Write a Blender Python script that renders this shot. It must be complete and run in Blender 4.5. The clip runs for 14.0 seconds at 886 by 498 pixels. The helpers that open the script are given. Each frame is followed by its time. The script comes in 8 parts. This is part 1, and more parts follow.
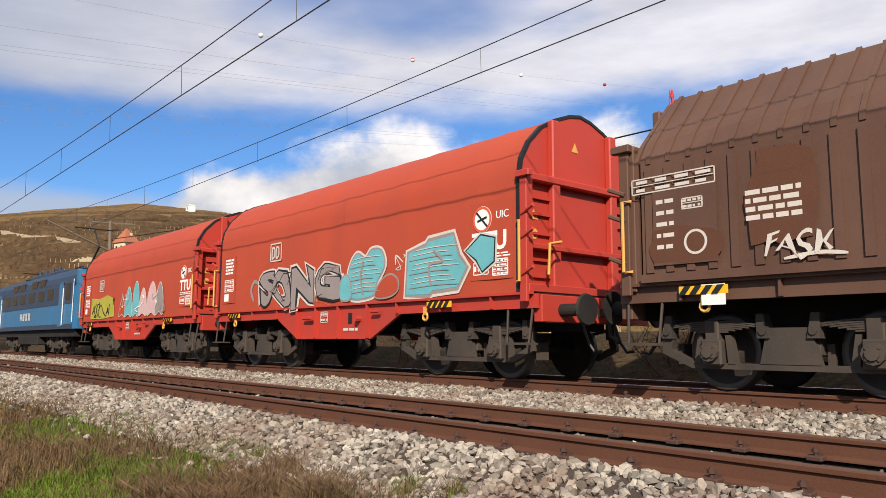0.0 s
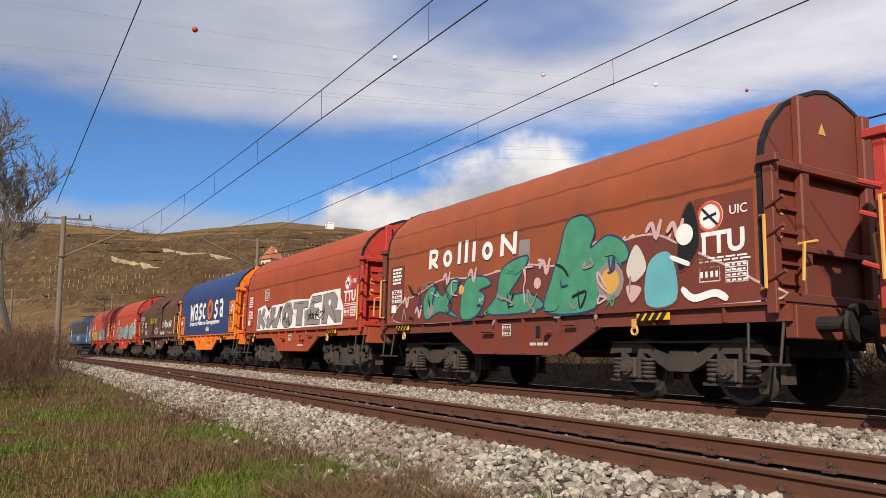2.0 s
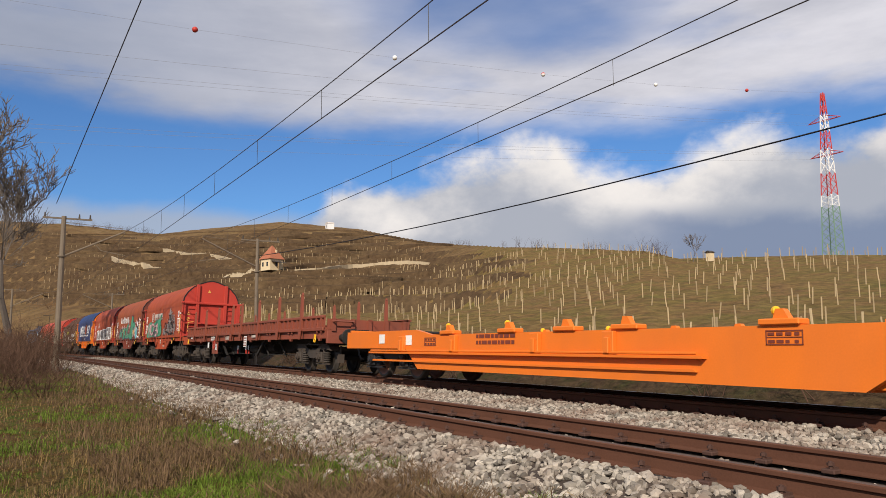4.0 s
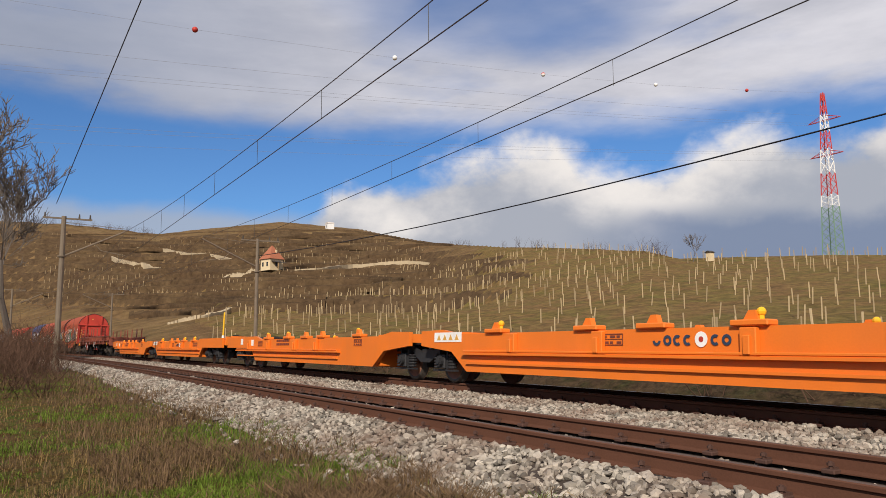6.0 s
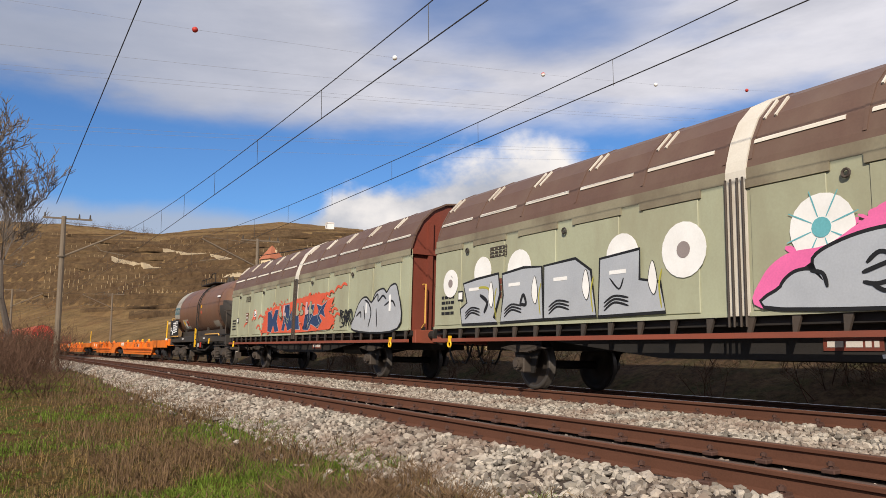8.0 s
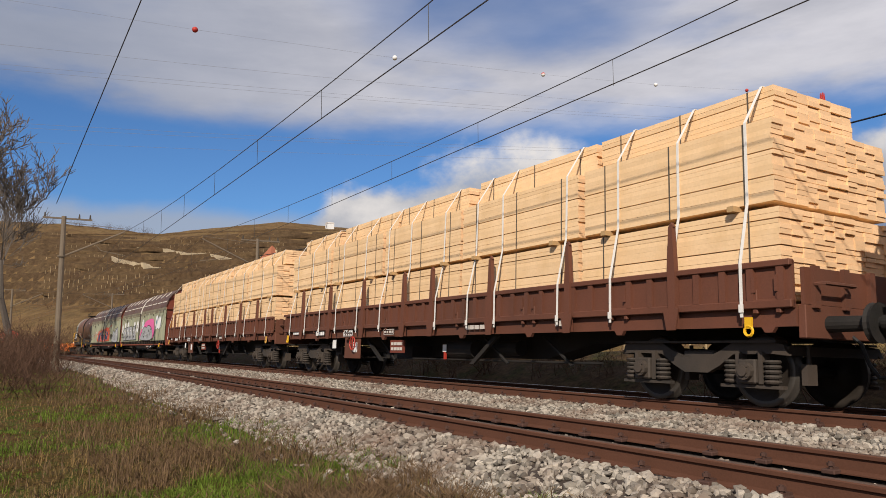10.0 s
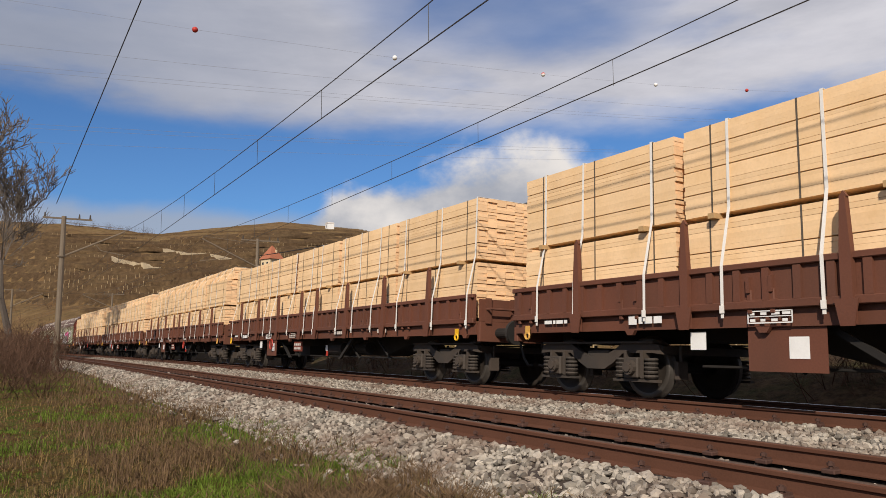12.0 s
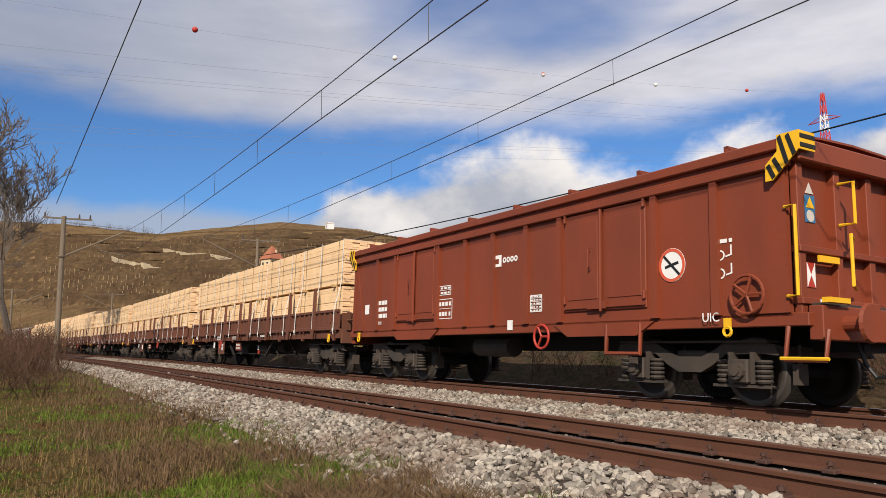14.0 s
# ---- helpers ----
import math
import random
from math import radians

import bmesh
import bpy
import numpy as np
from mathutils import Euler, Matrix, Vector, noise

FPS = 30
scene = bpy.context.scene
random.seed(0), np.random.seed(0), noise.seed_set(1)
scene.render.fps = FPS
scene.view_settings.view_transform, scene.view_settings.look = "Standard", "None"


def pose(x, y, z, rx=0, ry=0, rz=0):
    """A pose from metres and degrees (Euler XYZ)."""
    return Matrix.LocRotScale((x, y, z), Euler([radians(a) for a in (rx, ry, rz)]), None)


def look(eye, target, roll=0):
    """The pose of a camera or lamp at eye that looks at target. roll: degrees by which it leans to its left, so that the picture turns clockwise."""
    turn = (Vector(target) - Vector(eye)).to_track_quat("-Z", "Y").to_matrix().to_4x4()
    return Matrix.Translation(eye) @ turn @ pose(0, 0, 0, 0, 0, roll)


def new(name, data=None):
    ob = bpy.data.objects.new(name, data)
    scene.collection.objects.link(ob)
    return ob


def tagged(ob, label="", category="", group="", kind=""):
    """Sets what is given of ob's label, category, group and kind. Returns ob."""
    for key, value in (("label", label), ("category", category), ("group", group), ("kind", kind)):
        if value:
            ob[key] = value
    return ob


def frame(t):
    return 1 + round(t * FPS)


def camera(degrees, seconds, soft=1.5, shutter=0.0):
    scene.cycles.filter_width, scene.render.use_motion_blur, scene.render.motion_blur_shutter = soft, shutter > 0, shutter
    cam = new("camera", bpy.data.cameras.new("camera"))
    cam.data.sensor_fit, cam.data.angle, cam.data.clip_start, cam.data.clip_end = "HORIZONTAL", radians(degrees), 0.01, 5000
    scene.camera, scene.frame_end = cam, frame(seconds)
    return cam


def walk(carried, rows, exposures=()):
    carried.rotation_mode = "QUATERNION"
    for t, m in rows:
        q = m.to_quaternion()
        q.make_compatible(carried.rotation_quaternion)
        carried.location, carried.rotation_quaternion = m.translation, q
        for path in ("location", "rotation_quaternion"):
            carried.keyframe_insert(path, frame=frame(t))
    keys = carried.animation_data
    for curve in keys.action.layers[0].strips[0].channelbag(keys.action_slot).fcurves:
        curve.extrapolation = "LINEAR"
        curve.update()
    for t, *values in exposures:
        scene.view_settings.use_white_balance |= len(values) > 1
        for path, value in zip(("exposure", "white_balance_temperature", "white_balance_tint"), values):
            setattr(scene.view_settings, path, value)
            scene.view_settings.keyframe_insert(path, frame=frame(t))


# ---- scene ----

# camera: stands beside the line at eye height, pans left in the first second, then holds
EYE = (0.0, 0.0, 0.852)


def view(yaw, pitch, roll):
    d = (-math.sin(yaw) * math.cos(pitch), math.cos(yaw) * math.cos(pitch), math.sin(pitch))
    return look(EYE, [e + 10 * c for e, c in zip(EYE, d)], math.degrees(roll))


cam = camera(61.55, 14.0, soft=0.75)
walk(cam, [
    (0.0, view(0.8607, 0.1032, -0.0222)), (0.1, view(0.9025, 0.1060, -0.0210)), (0.2, view(0.9450, 0.1090, -0.0198)),
    (0.3, view(0.9860, 0.1118, -0.0185)), (0.4, view(0.9968, 0.1130, -0.0174)), (0.5, view(0.9979, 0.1133, -0.0165)),
    (0.6, view(1.0215, 0.1136, -0.0157)), (0.7, view(1.0400, 0.1145, -0.0150)), (0.8, view(1.0400, 0.1158, -0.0142)),
    (0.9, view(1.0380, 0.1168, -0.0135)), (1.0, view(1.0381, 0.1176, -0.0128)), (1.2, view(1.0380, 0.1222, -0.0100)),
    (1.4, view(1.0377, 0.1262, -0.0076)), (14.0, view(1.0377, 0.1263, -0.0076))],
    exposures=[(t, stops, 6850, 12.5) for t, stops in ((0.0, 0.28), (0.6, 0.26), (1.5, 0.14), (3.2, 0.06), (5.3, -0.06), (6.3, -0.02), (7.3, 0.14), (8.2, 0.08), (10.3, -0.16), (13.2, -0.16), (14.0, 0.04))])

# ---- light ----
SUN_FROM = Vector((0.60, -0.57, 0.56)).normalized()
SUN_EL = math.asin(SUN_FROM.z)
SUN_AZ = math.atan2(SUN_FROM.x, SUN_FROM.y)


def build_world():
    world = bpy.data.worlds.new("sky")
    scene.world = world
    world.use_nodes = True
    nt = world.node_tree
    nt.nodes.clear()
    N, L = nt.nodes.new, nt.links.new
    out = N("ShaderNodeOutputWorld")
    bg = N("ShaderNodeBackground")
    bg.inputs["Strength"].default_value = 0.10
    sky = N("ShaderNodeTexSky")
    sky.sky_type = "NISHITA"
    sky.sun_disc = False
    sky.sun_elevation = SUN_EL
    sky.sun_rotation = SUN_AZ
    sky.altitude, sky.air_density, sky.dust_density, sky.ozone_density = 200, 1.0, 0.4, 2.5
    tc = N("ShaderNodeTexCoord")

    def m(op, a, b=None, c=None, clamp=False):
        n = N("ShaderNodeMath")
        n.operation = op
        n.use_clamp = clamp
        for i, v in enumerate((a, b, c)):
            if v is None:
                continue
            if isinstance(v, (int, float)):
                n.inputs[i].default_value = v
            else:
                L(v, n.inputs[i])
        return n.outputs[0]

    sep = N("ShaderNodeSeparateXYZ")
    L(tc.outputs["Generated"], sep.inputs[0])
    X, Y, Z = sep.outputs
    az = m("ARCTAN2", X, Y)                 # -90 degrees looks down the line

    def smooth(v, a, b):
        n = N("ShaderNodeMapRange")
        n.interpolation_type = "SMOOTHSTEP"
        L(v, n.inputs[0])
        n.inputs[1].default_value, n.inputs[2].default_value = a, b
        return n.outputs[0]

    def cloud(scale, detail, rough, stretch, seed):
        mp = N("ShaderNodeMapping")
        mp.inputs["Scale"].default_value = stretch
        mp.inputs["Location"].default_value = seed
        L(tc.outputs["Generated"], mp.inputs[0])
        n = N("ShaderNodeTexNoise")
        n.inputs["Scale"].default_value, n.inputs["Detail"].default_value, n.inputs["Roughness"].default_value = scale, detail, rough
        L(mp.outputs[0], n.inputs["Vector"])
        return n.outputs[0]

    # high veil of cloud over most of the sky, open towards the horizon down the line
    veil_n = cloud(2.2, 7, 0.55, (1, 1, 3.2), (3.1, 1.7, 0.4))
    edge = m("ADD", Z, m("MULTIPLY", m("SUBTRACT", veil_n, 0.5), 0.16))
    veil = m("MULTIPLY", smooth(edge, 0.262, 0.32), smooth(veil_n, 0.18, 0.52))
    hole = m("MULTIPLY", smooth(edge, 0.345, 0.40), smooth(cloud(1.6, 4, 0.5, (1, 1, 2), (0.3, 5.2, 1.1)), 0.45, 0.66))
    veil = m("MULTIPLY", veil, m("SUBTRACT", 1.0, m("MULTIPLY", hole, 0.75)))
    # cumulus bank: rises to the right, with a rounded top
    puff = cloud(5.0, 9, 0.58, (1, 1, 1.5), (0.2, 0.9, 2.2))
    dome = m("MULTIPLY", smooth(az, -1.34, -1.16), 0.245)
    for a, b, k in ((-1.12, -0.96, 0.045), (-0.90, -0.82, -0.05), (-0.76, -0.62, 0.05)):
        dome = m("ADD", dome, m("MULTIPLY", smooth(az, a, b), k))
    top = m("ADD", dome, m("MULTIPLY", m("SUBTRACT", puff, 0.5), 0.22))
    cum = smooth(m("SUBTRACT", top, Z), 0.0, 0.05)
    low = m("MULTIPLY", smooth(m("SUBTRACT", m("ADD", 0.185, m("MULTIPLY", m("SUBTRACT", puff, 0.5), 0.06)), Z), 0.0, 0.03), 0.8)
    lit = smooth(m("ADD", m("SUBTRACT", Z, m("MULTIPLY", dome, 0.60)), m("MULTIPLY", m("SUBTRACT", puff, 0.5), 0.30)), -0.03, 0.085)

    def mix(fac, a, b):
        n = N("ShaderNodeMix")
        n.data_type = "RGBA"
        if isinstance(fac, float):
            n.inputs[0].default_value = fac
        else:
            L(fac, n.inputs[0])
        for i, v in ((6, a), (7, b)):
            if isinstance(v, tuple):
                n.inputs[i].default_value = (*v, 1)
            else:
                L(v, n.inputs[i])
        return n.outputs[2]

    grey = mix(smooth(cloud(3.0, 6, 0.6, (1, 1, 4), (7, 2, 3)), 0.3, 0.72), (5.0, 5.3, 6.2), (7.3, 7.5, 8.3))
    grey = mix(smooth(az, -1.55, -1.0), mix(0.75, grey, (2.4, 3.0, 4.3)), grey)
    deep = N("ShaderNodeVectorMath")
    deep.operation = "MULTIPLY"
    deep.inputs[1].default_value = (0.46, 0.78, 1.14)
    L(sky.outputs[0], deep.inputs[0])
    col = mix(veil, deep.outputs[0], grey)
    col = mix(low, col, (4.0, 4.6, 5.6))
    cumcol = mix(lit, (4.0, 4.45, 5.3), (8.8, 8.7, 8.6))
    col = mix(cum, col, cumcol)
    slate = m("MULTIPLY", smooth(az, -0.90, -0.72), smooth(m("SUBTRACT", m("ADD", 0.175, m("MULTIPLY", m("SUBTRACT", puff, 0.5), 0.10)), Z), 0.0, 0.035))
    col = mix(m("MULTIPLY", slate, 0.85), col, (1.9, 2.6, 4.1))
    L(col, bg.inputs["Color"])
    L(bg.outputs[0], out.inputs[0])


build_world()
sun = new("sun", bpy.data.lights.new("sun", "SUN"))
sun.data.energy, sun.data.angle, sun.data.color = 5.0, radians(0.53), (1.0, 0.93, 0.82)
sun.matrix_world = look(SUN_FROM * 100, (0, 0, 0))

# ---- materials ----


def material(name, color, rough=0.7, metal=0.0, spread=0.12, scale=3.0, fine=40.0, bump=0.15, dirt=None, dirt_amount=0.0, dirt_scale=0.8,
             streak=1.0, per_object=0.0, island=0.0, bump_distance=0.01, gloss=0.3):
    """Base colour varied at two scales, dirt patches (streak stretches them down), fine relief."""
    mt = bpy.data.materials.new(name)
    mt.use_nodes = True
    nt = mt.node_tree
    N, L = nt.nodes.new, nt.links.new
    b = nt.nodes["Principled BSDF"]
    b.inputs["Metallic"].default_value = metal
    b.inputs["Specular IOR Level"].default_value = gloss
    tc = N("ShaderNodeTexCoord")
    big, small = N("ShaderNodeTexNoise"), N("ShaderNodeTexNoise")
    for n, s in ((big, scale), (small, fine)):
        n.inputs["Scale"].default_value, n.inputs["Detail"].default_value = s, 5
        L(tc.outputs["Object"], n.inputs["Vector"])
    add = N("ShaderNodeMath")
    add.operation = "ADD"
    L(big.outputs[0], add.inputs[0]), L(small.outputs[0], add.inputs[1])
    mr = N("ShaderNodeMapRange")
    mr.inputs[1].default_value, mr.inputs[2].default_value = 0.6, 1.4
    mr.inputs[3].default_value, mr.inputs[4].default_value = 1 - spread, 1 + spread
    L(add.outputs[0], mr.inputs[0])
    value = mr.outputs[0]
    for amount, kind in ((per_object, "o"), (island, "i")):
        if amount:
            src = N("ShaderNodeObjectInfo").outputs["Random"] if kind == "o" else N("ShaderNodeNewGeometry").outputs["Random Per Island"]
            r = N("ShaderNodeMapRange")
            r.inputs[3].default_value, r.inputs[4].default_value = 1 - amount, 1 + amount
            L(src, r.inputs[0])
            mu = N("ShaderNodeMath")
            mu.operation = "MULTIPLY"
            L(value, mu.inputs[0]), L(r.outputs[0], mu.inputs[1])
            value = mu.outputs[0]
    sc = N("ShaderNodeVectorMath")
    sc.operation = "SCALE"
    sc.inputs[0].default_value = color
    L(value, sc.inputs["Scale"])
    col = sc.outputs[0]
    if dirt:
        mp = N("ShaderNodeMapping")
        mp.inputs["Scale"].default_value = (1, 1, 1 / streak)
        L(tc.outputs["Object"], mp.inputs[0])
        dn = N("ShaderNodeTexNoise")
        dn.inputs["Scale"].default_value, dn.inputs["Detail"].default_value, dn.inputs["Roughness"].default_value = dirt_scale, 8, 0.62
        L(mp.outputs[0], dn.inputs["Vector"])
        dr = N("ShaderNodeMapRange")
        dr.inputs[1].default_value, dr.inputs[2].default_value = 0.42, 0.7
        dr.inputs[4].default_value = dirt_amount
        L(dn.outputs[0], dr.inputs[0])
        mx = N("ShaderNodeMix")
        mx.data_type = "RGBA"
        L(dr.outputs[0], mx.inputs[0]), L(col, mx.inputs[6])
        mx.inputs[7].default_value = (*dirt, 1)
        col = mx.outputs[2]
    L(col, b.inputs["Base Color"])
    rr = N("ShaderNodeMapRange")
    rr.inputs[3].default_value, rr.inputs[4].default_value = max(0.05, rough - 0.12), min(1, rough + 0.12)
    L(big.outputs[0], rr.inputs[0])
    L(rr.outputs[0], b.inputs["Roughness"])
    if bump:
        bp = N("ShaderNodeBump")
        bp.inputs["Strength"].default_value, bp.inputs["Distance"].default_value = bump, bump_distance
        L(small.outputs[0], bp.inputs["Height"])
        L(bp.outputs[0], b.inputs["Normal"])
    return mt


RUST = (0.10, 0.055, 0.035)
M = {}
M["ballast"] = material("ballast", (0.060, 0.045, 0.036), 0.9, spread=0.3, scale=1.2, fine=25, bump=0.6, dirt=(0.06, 0.038, 0.028), dirt_amount=0.6, dirt_scale=0.7, bump_distance=0.03)
M["stone"] = material("ballast_stone", (0.275, 0.245, 0.205), 0.9, spread=0.2, scale=5, fine=60, bump=0.3, dirt=(0.155, 0.095, 0.068), dirt_amount=0.85, dirt_scale=1.3, island=0.6, gloss=0.1)
M["rail"] = material("rusty_rail", (0.105, 0.047, 0.030), 0.8, spread=0.15, scale=2, fine=60, bump=0.2, gloss=0.1)
M["rail_top"] = material("worn_rail_top", (0.42, 0.40, 0.39), 0.3, metal=1.0, spread=0.1, bump=0.05)
M["rail_top_dull"] = material("dull_rail_top", (0.10, 0.060, 0.045), 0.7, metal=0.0, spread=0.15, bump=0.1)
M["clip"] = material("rusty_clip", (0.07, 0.035, 0.026), 0.8, spread=0.2, bump=0.1)
M["sleeper"] = material("sleeper_concrete", (0.22, 0.19, 0.17), 0.9, spread=0.15, scale=4, fine=50, bump=0.3)
M["red"] = material("red_tarpaulin", (0.40, 0.064, 0.032), 0.6, gloss=0.15, spread=0.08, scale=0.8, fine=30, bump=0.1, dirt=(0.31, 0.060, 0.04), dirt_amount=0.4, streak=3)
M["red_dull"] = material("faded_red_tarpaulin", (0.345, 0.070, 0.031), 0.65, gloss=0.15, spread=0.12, scale=0.9, fine=30, bump=0.1, dirt=(0.21, 0.055, 0.034), dirt_amount=0.6, streak=3)
M["red_old"] = material("grimy_red_tarpaulin", (0.30, 0.076, 0.032), 0.65, gloss=0.15, spread=0.16, scale=0.9, fine=30, bump=0.15, dirt=(0.15, 0.058, 0.038), dirt_amount=0.6, streak=3)
M["red_end"] = material("red_steel", (0.42, 0.043, 0.028), 0.45, spread=0.08, scale=1.5, fine=40, bump=0.05, dirt=(0.28, 0.05, 0.04), dirt_amount=0.35, streak=4)
M["maroon_end"] = material("dark_red_steel", (0.175, 0.042, 0.026), 0.55, spread=0.12, scale=1.5, fine=40, bump=0.1, dirt=(0.10, 0.05, 0.04), dirt_amount=0.5, streak=4)
M["brown"] = material("brown_steel", (0.098, 0.050, 0.034), 0.6, spread=0.14, scale=1.5, fine=40, bump=0.1, dirt=(0.145, 0.078, 0.052), dirt_amount=0.6, streak=5)
M["blue"] = material("blue_tarpaulin", (0.022, 0.045, 0.14), 0.45, spread=0.08, scale=1.0, fine=30, bump=0.06, dirt=(0.04, 0.06, 0.13), dirt_amount=0.4, streak=3)
M["orange"] = material("orange_steel", (0.74, 0.175, 0.020), 0.42, spread=0.06, scale=2, fine=40, bump=0.04, dirt=(0.5, 0.14, 0.04), dirt_amount=0.3, streak=4)
M["res"] = material("oxide_red_steel", (0.235, 0.062, 0.036), 0.55, spread=0.1, scale=1.5, fine=40, bump=0.08, dirt=(0.12, 0.055, 0.04), dirt_amount=0.45, streak=4)
M["res_old"] = material("old_oxide_red_steel", (0.135, 0.050, 0.030), 0.65, spread=0.14, scale=1.5, fine=40, bump=0.12, dirt=(0.07, 0.038, 0.027), dirt_amount=0.55, streak=4)
M["tams"] = material("fresh_oxide_red_steel", (0.215, 0.046, 0.020), 0.5, spread=0.1, scale=1.2, fine=40, bump=0.06, dirt=(0.12, 0.036, 0.02), dirt_amount=0.55, streak=4)
M["under"] = material("dark_running_gear", (0.016, 0.015, 0.014), 0.75, spread=0.25, scale=3, fine=40, bump=0.2, dirt=(0.035, 0.027, 0.022), dirt_amount=0.5)
M["bogie"] = material("grimy_bogie_steel", (0.046, 0.039, 0.033), 0.7, spread=0.2, scale=3, fine=40, bump=0.2, dirt=(0.09, 0.064, 0.048), dirt_amount=0.6)
M["bogie_black"] = material("black_bogie_steel", (0.026, 0.026, 0.028), 0.5, spread=0.2, scale=3, fine=40, bump=0.1)
M["wheel"] = material("wheel_steel", (0.035, 0.028, 0.023), 0.6, metal=0.2, spread=0.2, scale=3, fine=40, bump=0.1)
M["tyre"] = material("wheel_tread", (0.085, 0.075, 0.066), 0.45, metal=0.5, spread=0.1, bump=0.05)
M["wheel_rust"] = material("rusty_wheel_disc", (0.30, 0.14, 0.09), 0.6, metal=0.2, spread=0.2, scale=3, fine=40, bump=0.1)
M["yellow"] = material("yellow_paint", (0.75, 0.42, 0.02), 0.5, spread=0.08, bump=0.03)
M["tan_pipe"] = material("ochre_paint", (0.60, 0.33, 0.08), 0.5, spread=0.1, bump=0.03)
M["black"] = material("black_paint", (0.015, 0.015, 0.016), 0.5, spread=0.2, bump=0.05)
M["white"] = material("white_paint", (0.78, 0.78, 0.76), 0.6, spread=0.05, bump=0.02, dirt=(0.5, 0.46, 0.42), dirt_amount=0.3, dirt_scale=2)
M["cream"] = material("faded_white_paint", (0.55, 0.50, 0.45), 0.6, spread=0.1, bump=0.02)
M["grey_spray"] = material("grey_spray_paint", (0.26, 0.22, 0.21), 0.6, spread=0.12, bump=0.02)
M["silver_spray"] = material("silver_spray_paint", (0.48, 0.50, 0.52), 0.4, metal=0.3, spread=0.1, bump=0.02)
M["teal"] = material("teal_spray_paint", (0.12, 0.38, 0.42), 0.6, spread=0.15, bump=0.02)
M["green_spray"] = material("green_spray_paint", (0.06, 0.25, 0.15), 0.6, spread=0.3, scale=4, bump=0.02)
M["navy_spray"] = material("navy_spray_paint", (0.025, 0.05, 0.12), 0.6, spread=0.2, bump=0.02)
M["vermilion"] = material("vermilion_spray_paint", (0.60, 0.10, 0.05), 0.6, spread=0.12, bump=0.02)
M["pink"] = material("pink_spray_paint", (0.72, 0.14, 0.34), 0.6, spread=0.1, bump=0.02)
M["lilac"] = material("pale_pink_spray_paint", (0.55, 0.36, 0.36), 0.6, spread=0.15, bump=0.02)
M["olive_spray"] = material("yellow_green_spray_paint", (0.36, 0.33, 0.05), 0.6, spread=0.15, bump=0.02)
M["logo_teal"] = material("faded_teal_paint", (0.05, 0.13, 0.15), 0.6, spread=0.12, bump=0.02)
M["tank"] = material("rust_brown_tank_paint", (0.165, 0.083, 0.050), 0.5, spread=0.1, scale=1.0, fine=30, bump=0.05, dirt=(0.11, 0.075, 0.055), dirt_amount=0.55, streak=3)
M["tank_dark"] = material("dark_tank_paint", (0.038, 0.034, 0.030), 0.55, spread=0.12, scale=1.0, fine=30, bump=0.05, dirt=(0.075, 0.055, 0.042), dirt_amount=0.5, streak=3)
M["tank_pale"] = material("weathered_grey_panel", (0.33, 0.31, 0.26), 0.6, spread=0.12, scale=2, fine=30, bump=0.04, dirt=(0.20, 0.13, 0.09), dirt_amount=0.5, streak=3)
M["hab"] = material("grey_green_wall", (0.36, 0.375, 0.26), 0.5, spread=0.08, scale=1.2, fine=30, bump=0.04, dirt=(0.23, 0.20, 0.13), dirt_amount=0.6, streak=3)
M["hab_roof"] = material("brown_stained_roof", (0.115, 0.066, 0.050), 0.55, spread=0.12, scale=1.5, fine=30, bump=0.06, dirt=(0.19, 0.14, 0.10), dirt_amount=0.4, streak=3)
M["hab_grime"] = material("grime_stained_wall", (0.25, 0.225, 0.155), 0.6, spread=0.12, scale=1.5, fine=25, bump=0.05, dirt=(0.13, 0.095, 0.065), dirt_amount=0.75, dirt_scale=1.2, streak=2)
M["hab_pale"] = material("pale_seal_strip", (0.62, 0.58, 0.50), 0.6, spread=0.08, bump=0.03, dirt=(0.35, 0.27, 0.2), dirt_amount=0.5)
M["lumber"] = material("fresh_sawn_timber", (0.80, 0.56, 0.33), 0.75, spread=0.08, scale=2, fine=25, bump=0.1, dirt=(0.66, 0.42, 0.20), dirt_amount=0.45, dirt_scale=2.5, island=0.07, per_object=0.06, gloss=0.1)
M["lumber_end"] = material("sawn_board_ends", (0.76, 0.51, 0.30), 0.85, spread=0.12, scale=4, fine=60, bump=0.2, island=0.10, gloss=0.1)
M["lath"] = material("bearer_timber", (0.42, 0.27, 0.13), 0.8, spread=0.1, scale=4, fine=40, bump=0.15)
M["strap"] = material("white_lashing_strap", (0.72, 0.70, 0.66), 0.6, spread=0.05, bump=0.1)
M["bind"] = material("dark_binding_band", (0.10, 0.08, 0.06), 0.5, spread=0.1, bump=0.0)
M["loco_blue"] = material("mid_blue_loco_paint", (0.03, 0.15, 0.30), 0.4, spread=0.06, scale=1, fine=30, bump=0.03, dirt=(0.05, 0.12, 0.2), dirt_amount=0.4, streak=4)
M["loco_dark"] = material("dark_blue_loco_paint", (0.030, 0.050, 0.085), 0.45, spread=0.1, bump=0.03)
M["glass"] = material("window_glass", (0.02, 0.025, 0.03), 0.08, spread=0.02, bump=0.0)
M["mast"] = material("weathered_mast_steel", (0.16, 0.125, 0.09), 0.7, spread=0.2, scale=3, fine=50, bump=0.1)
M["wire"] = material("copper_wire", (0.035, 0.033, 0.032), 0.5, spread=0.1, bump=0.0)
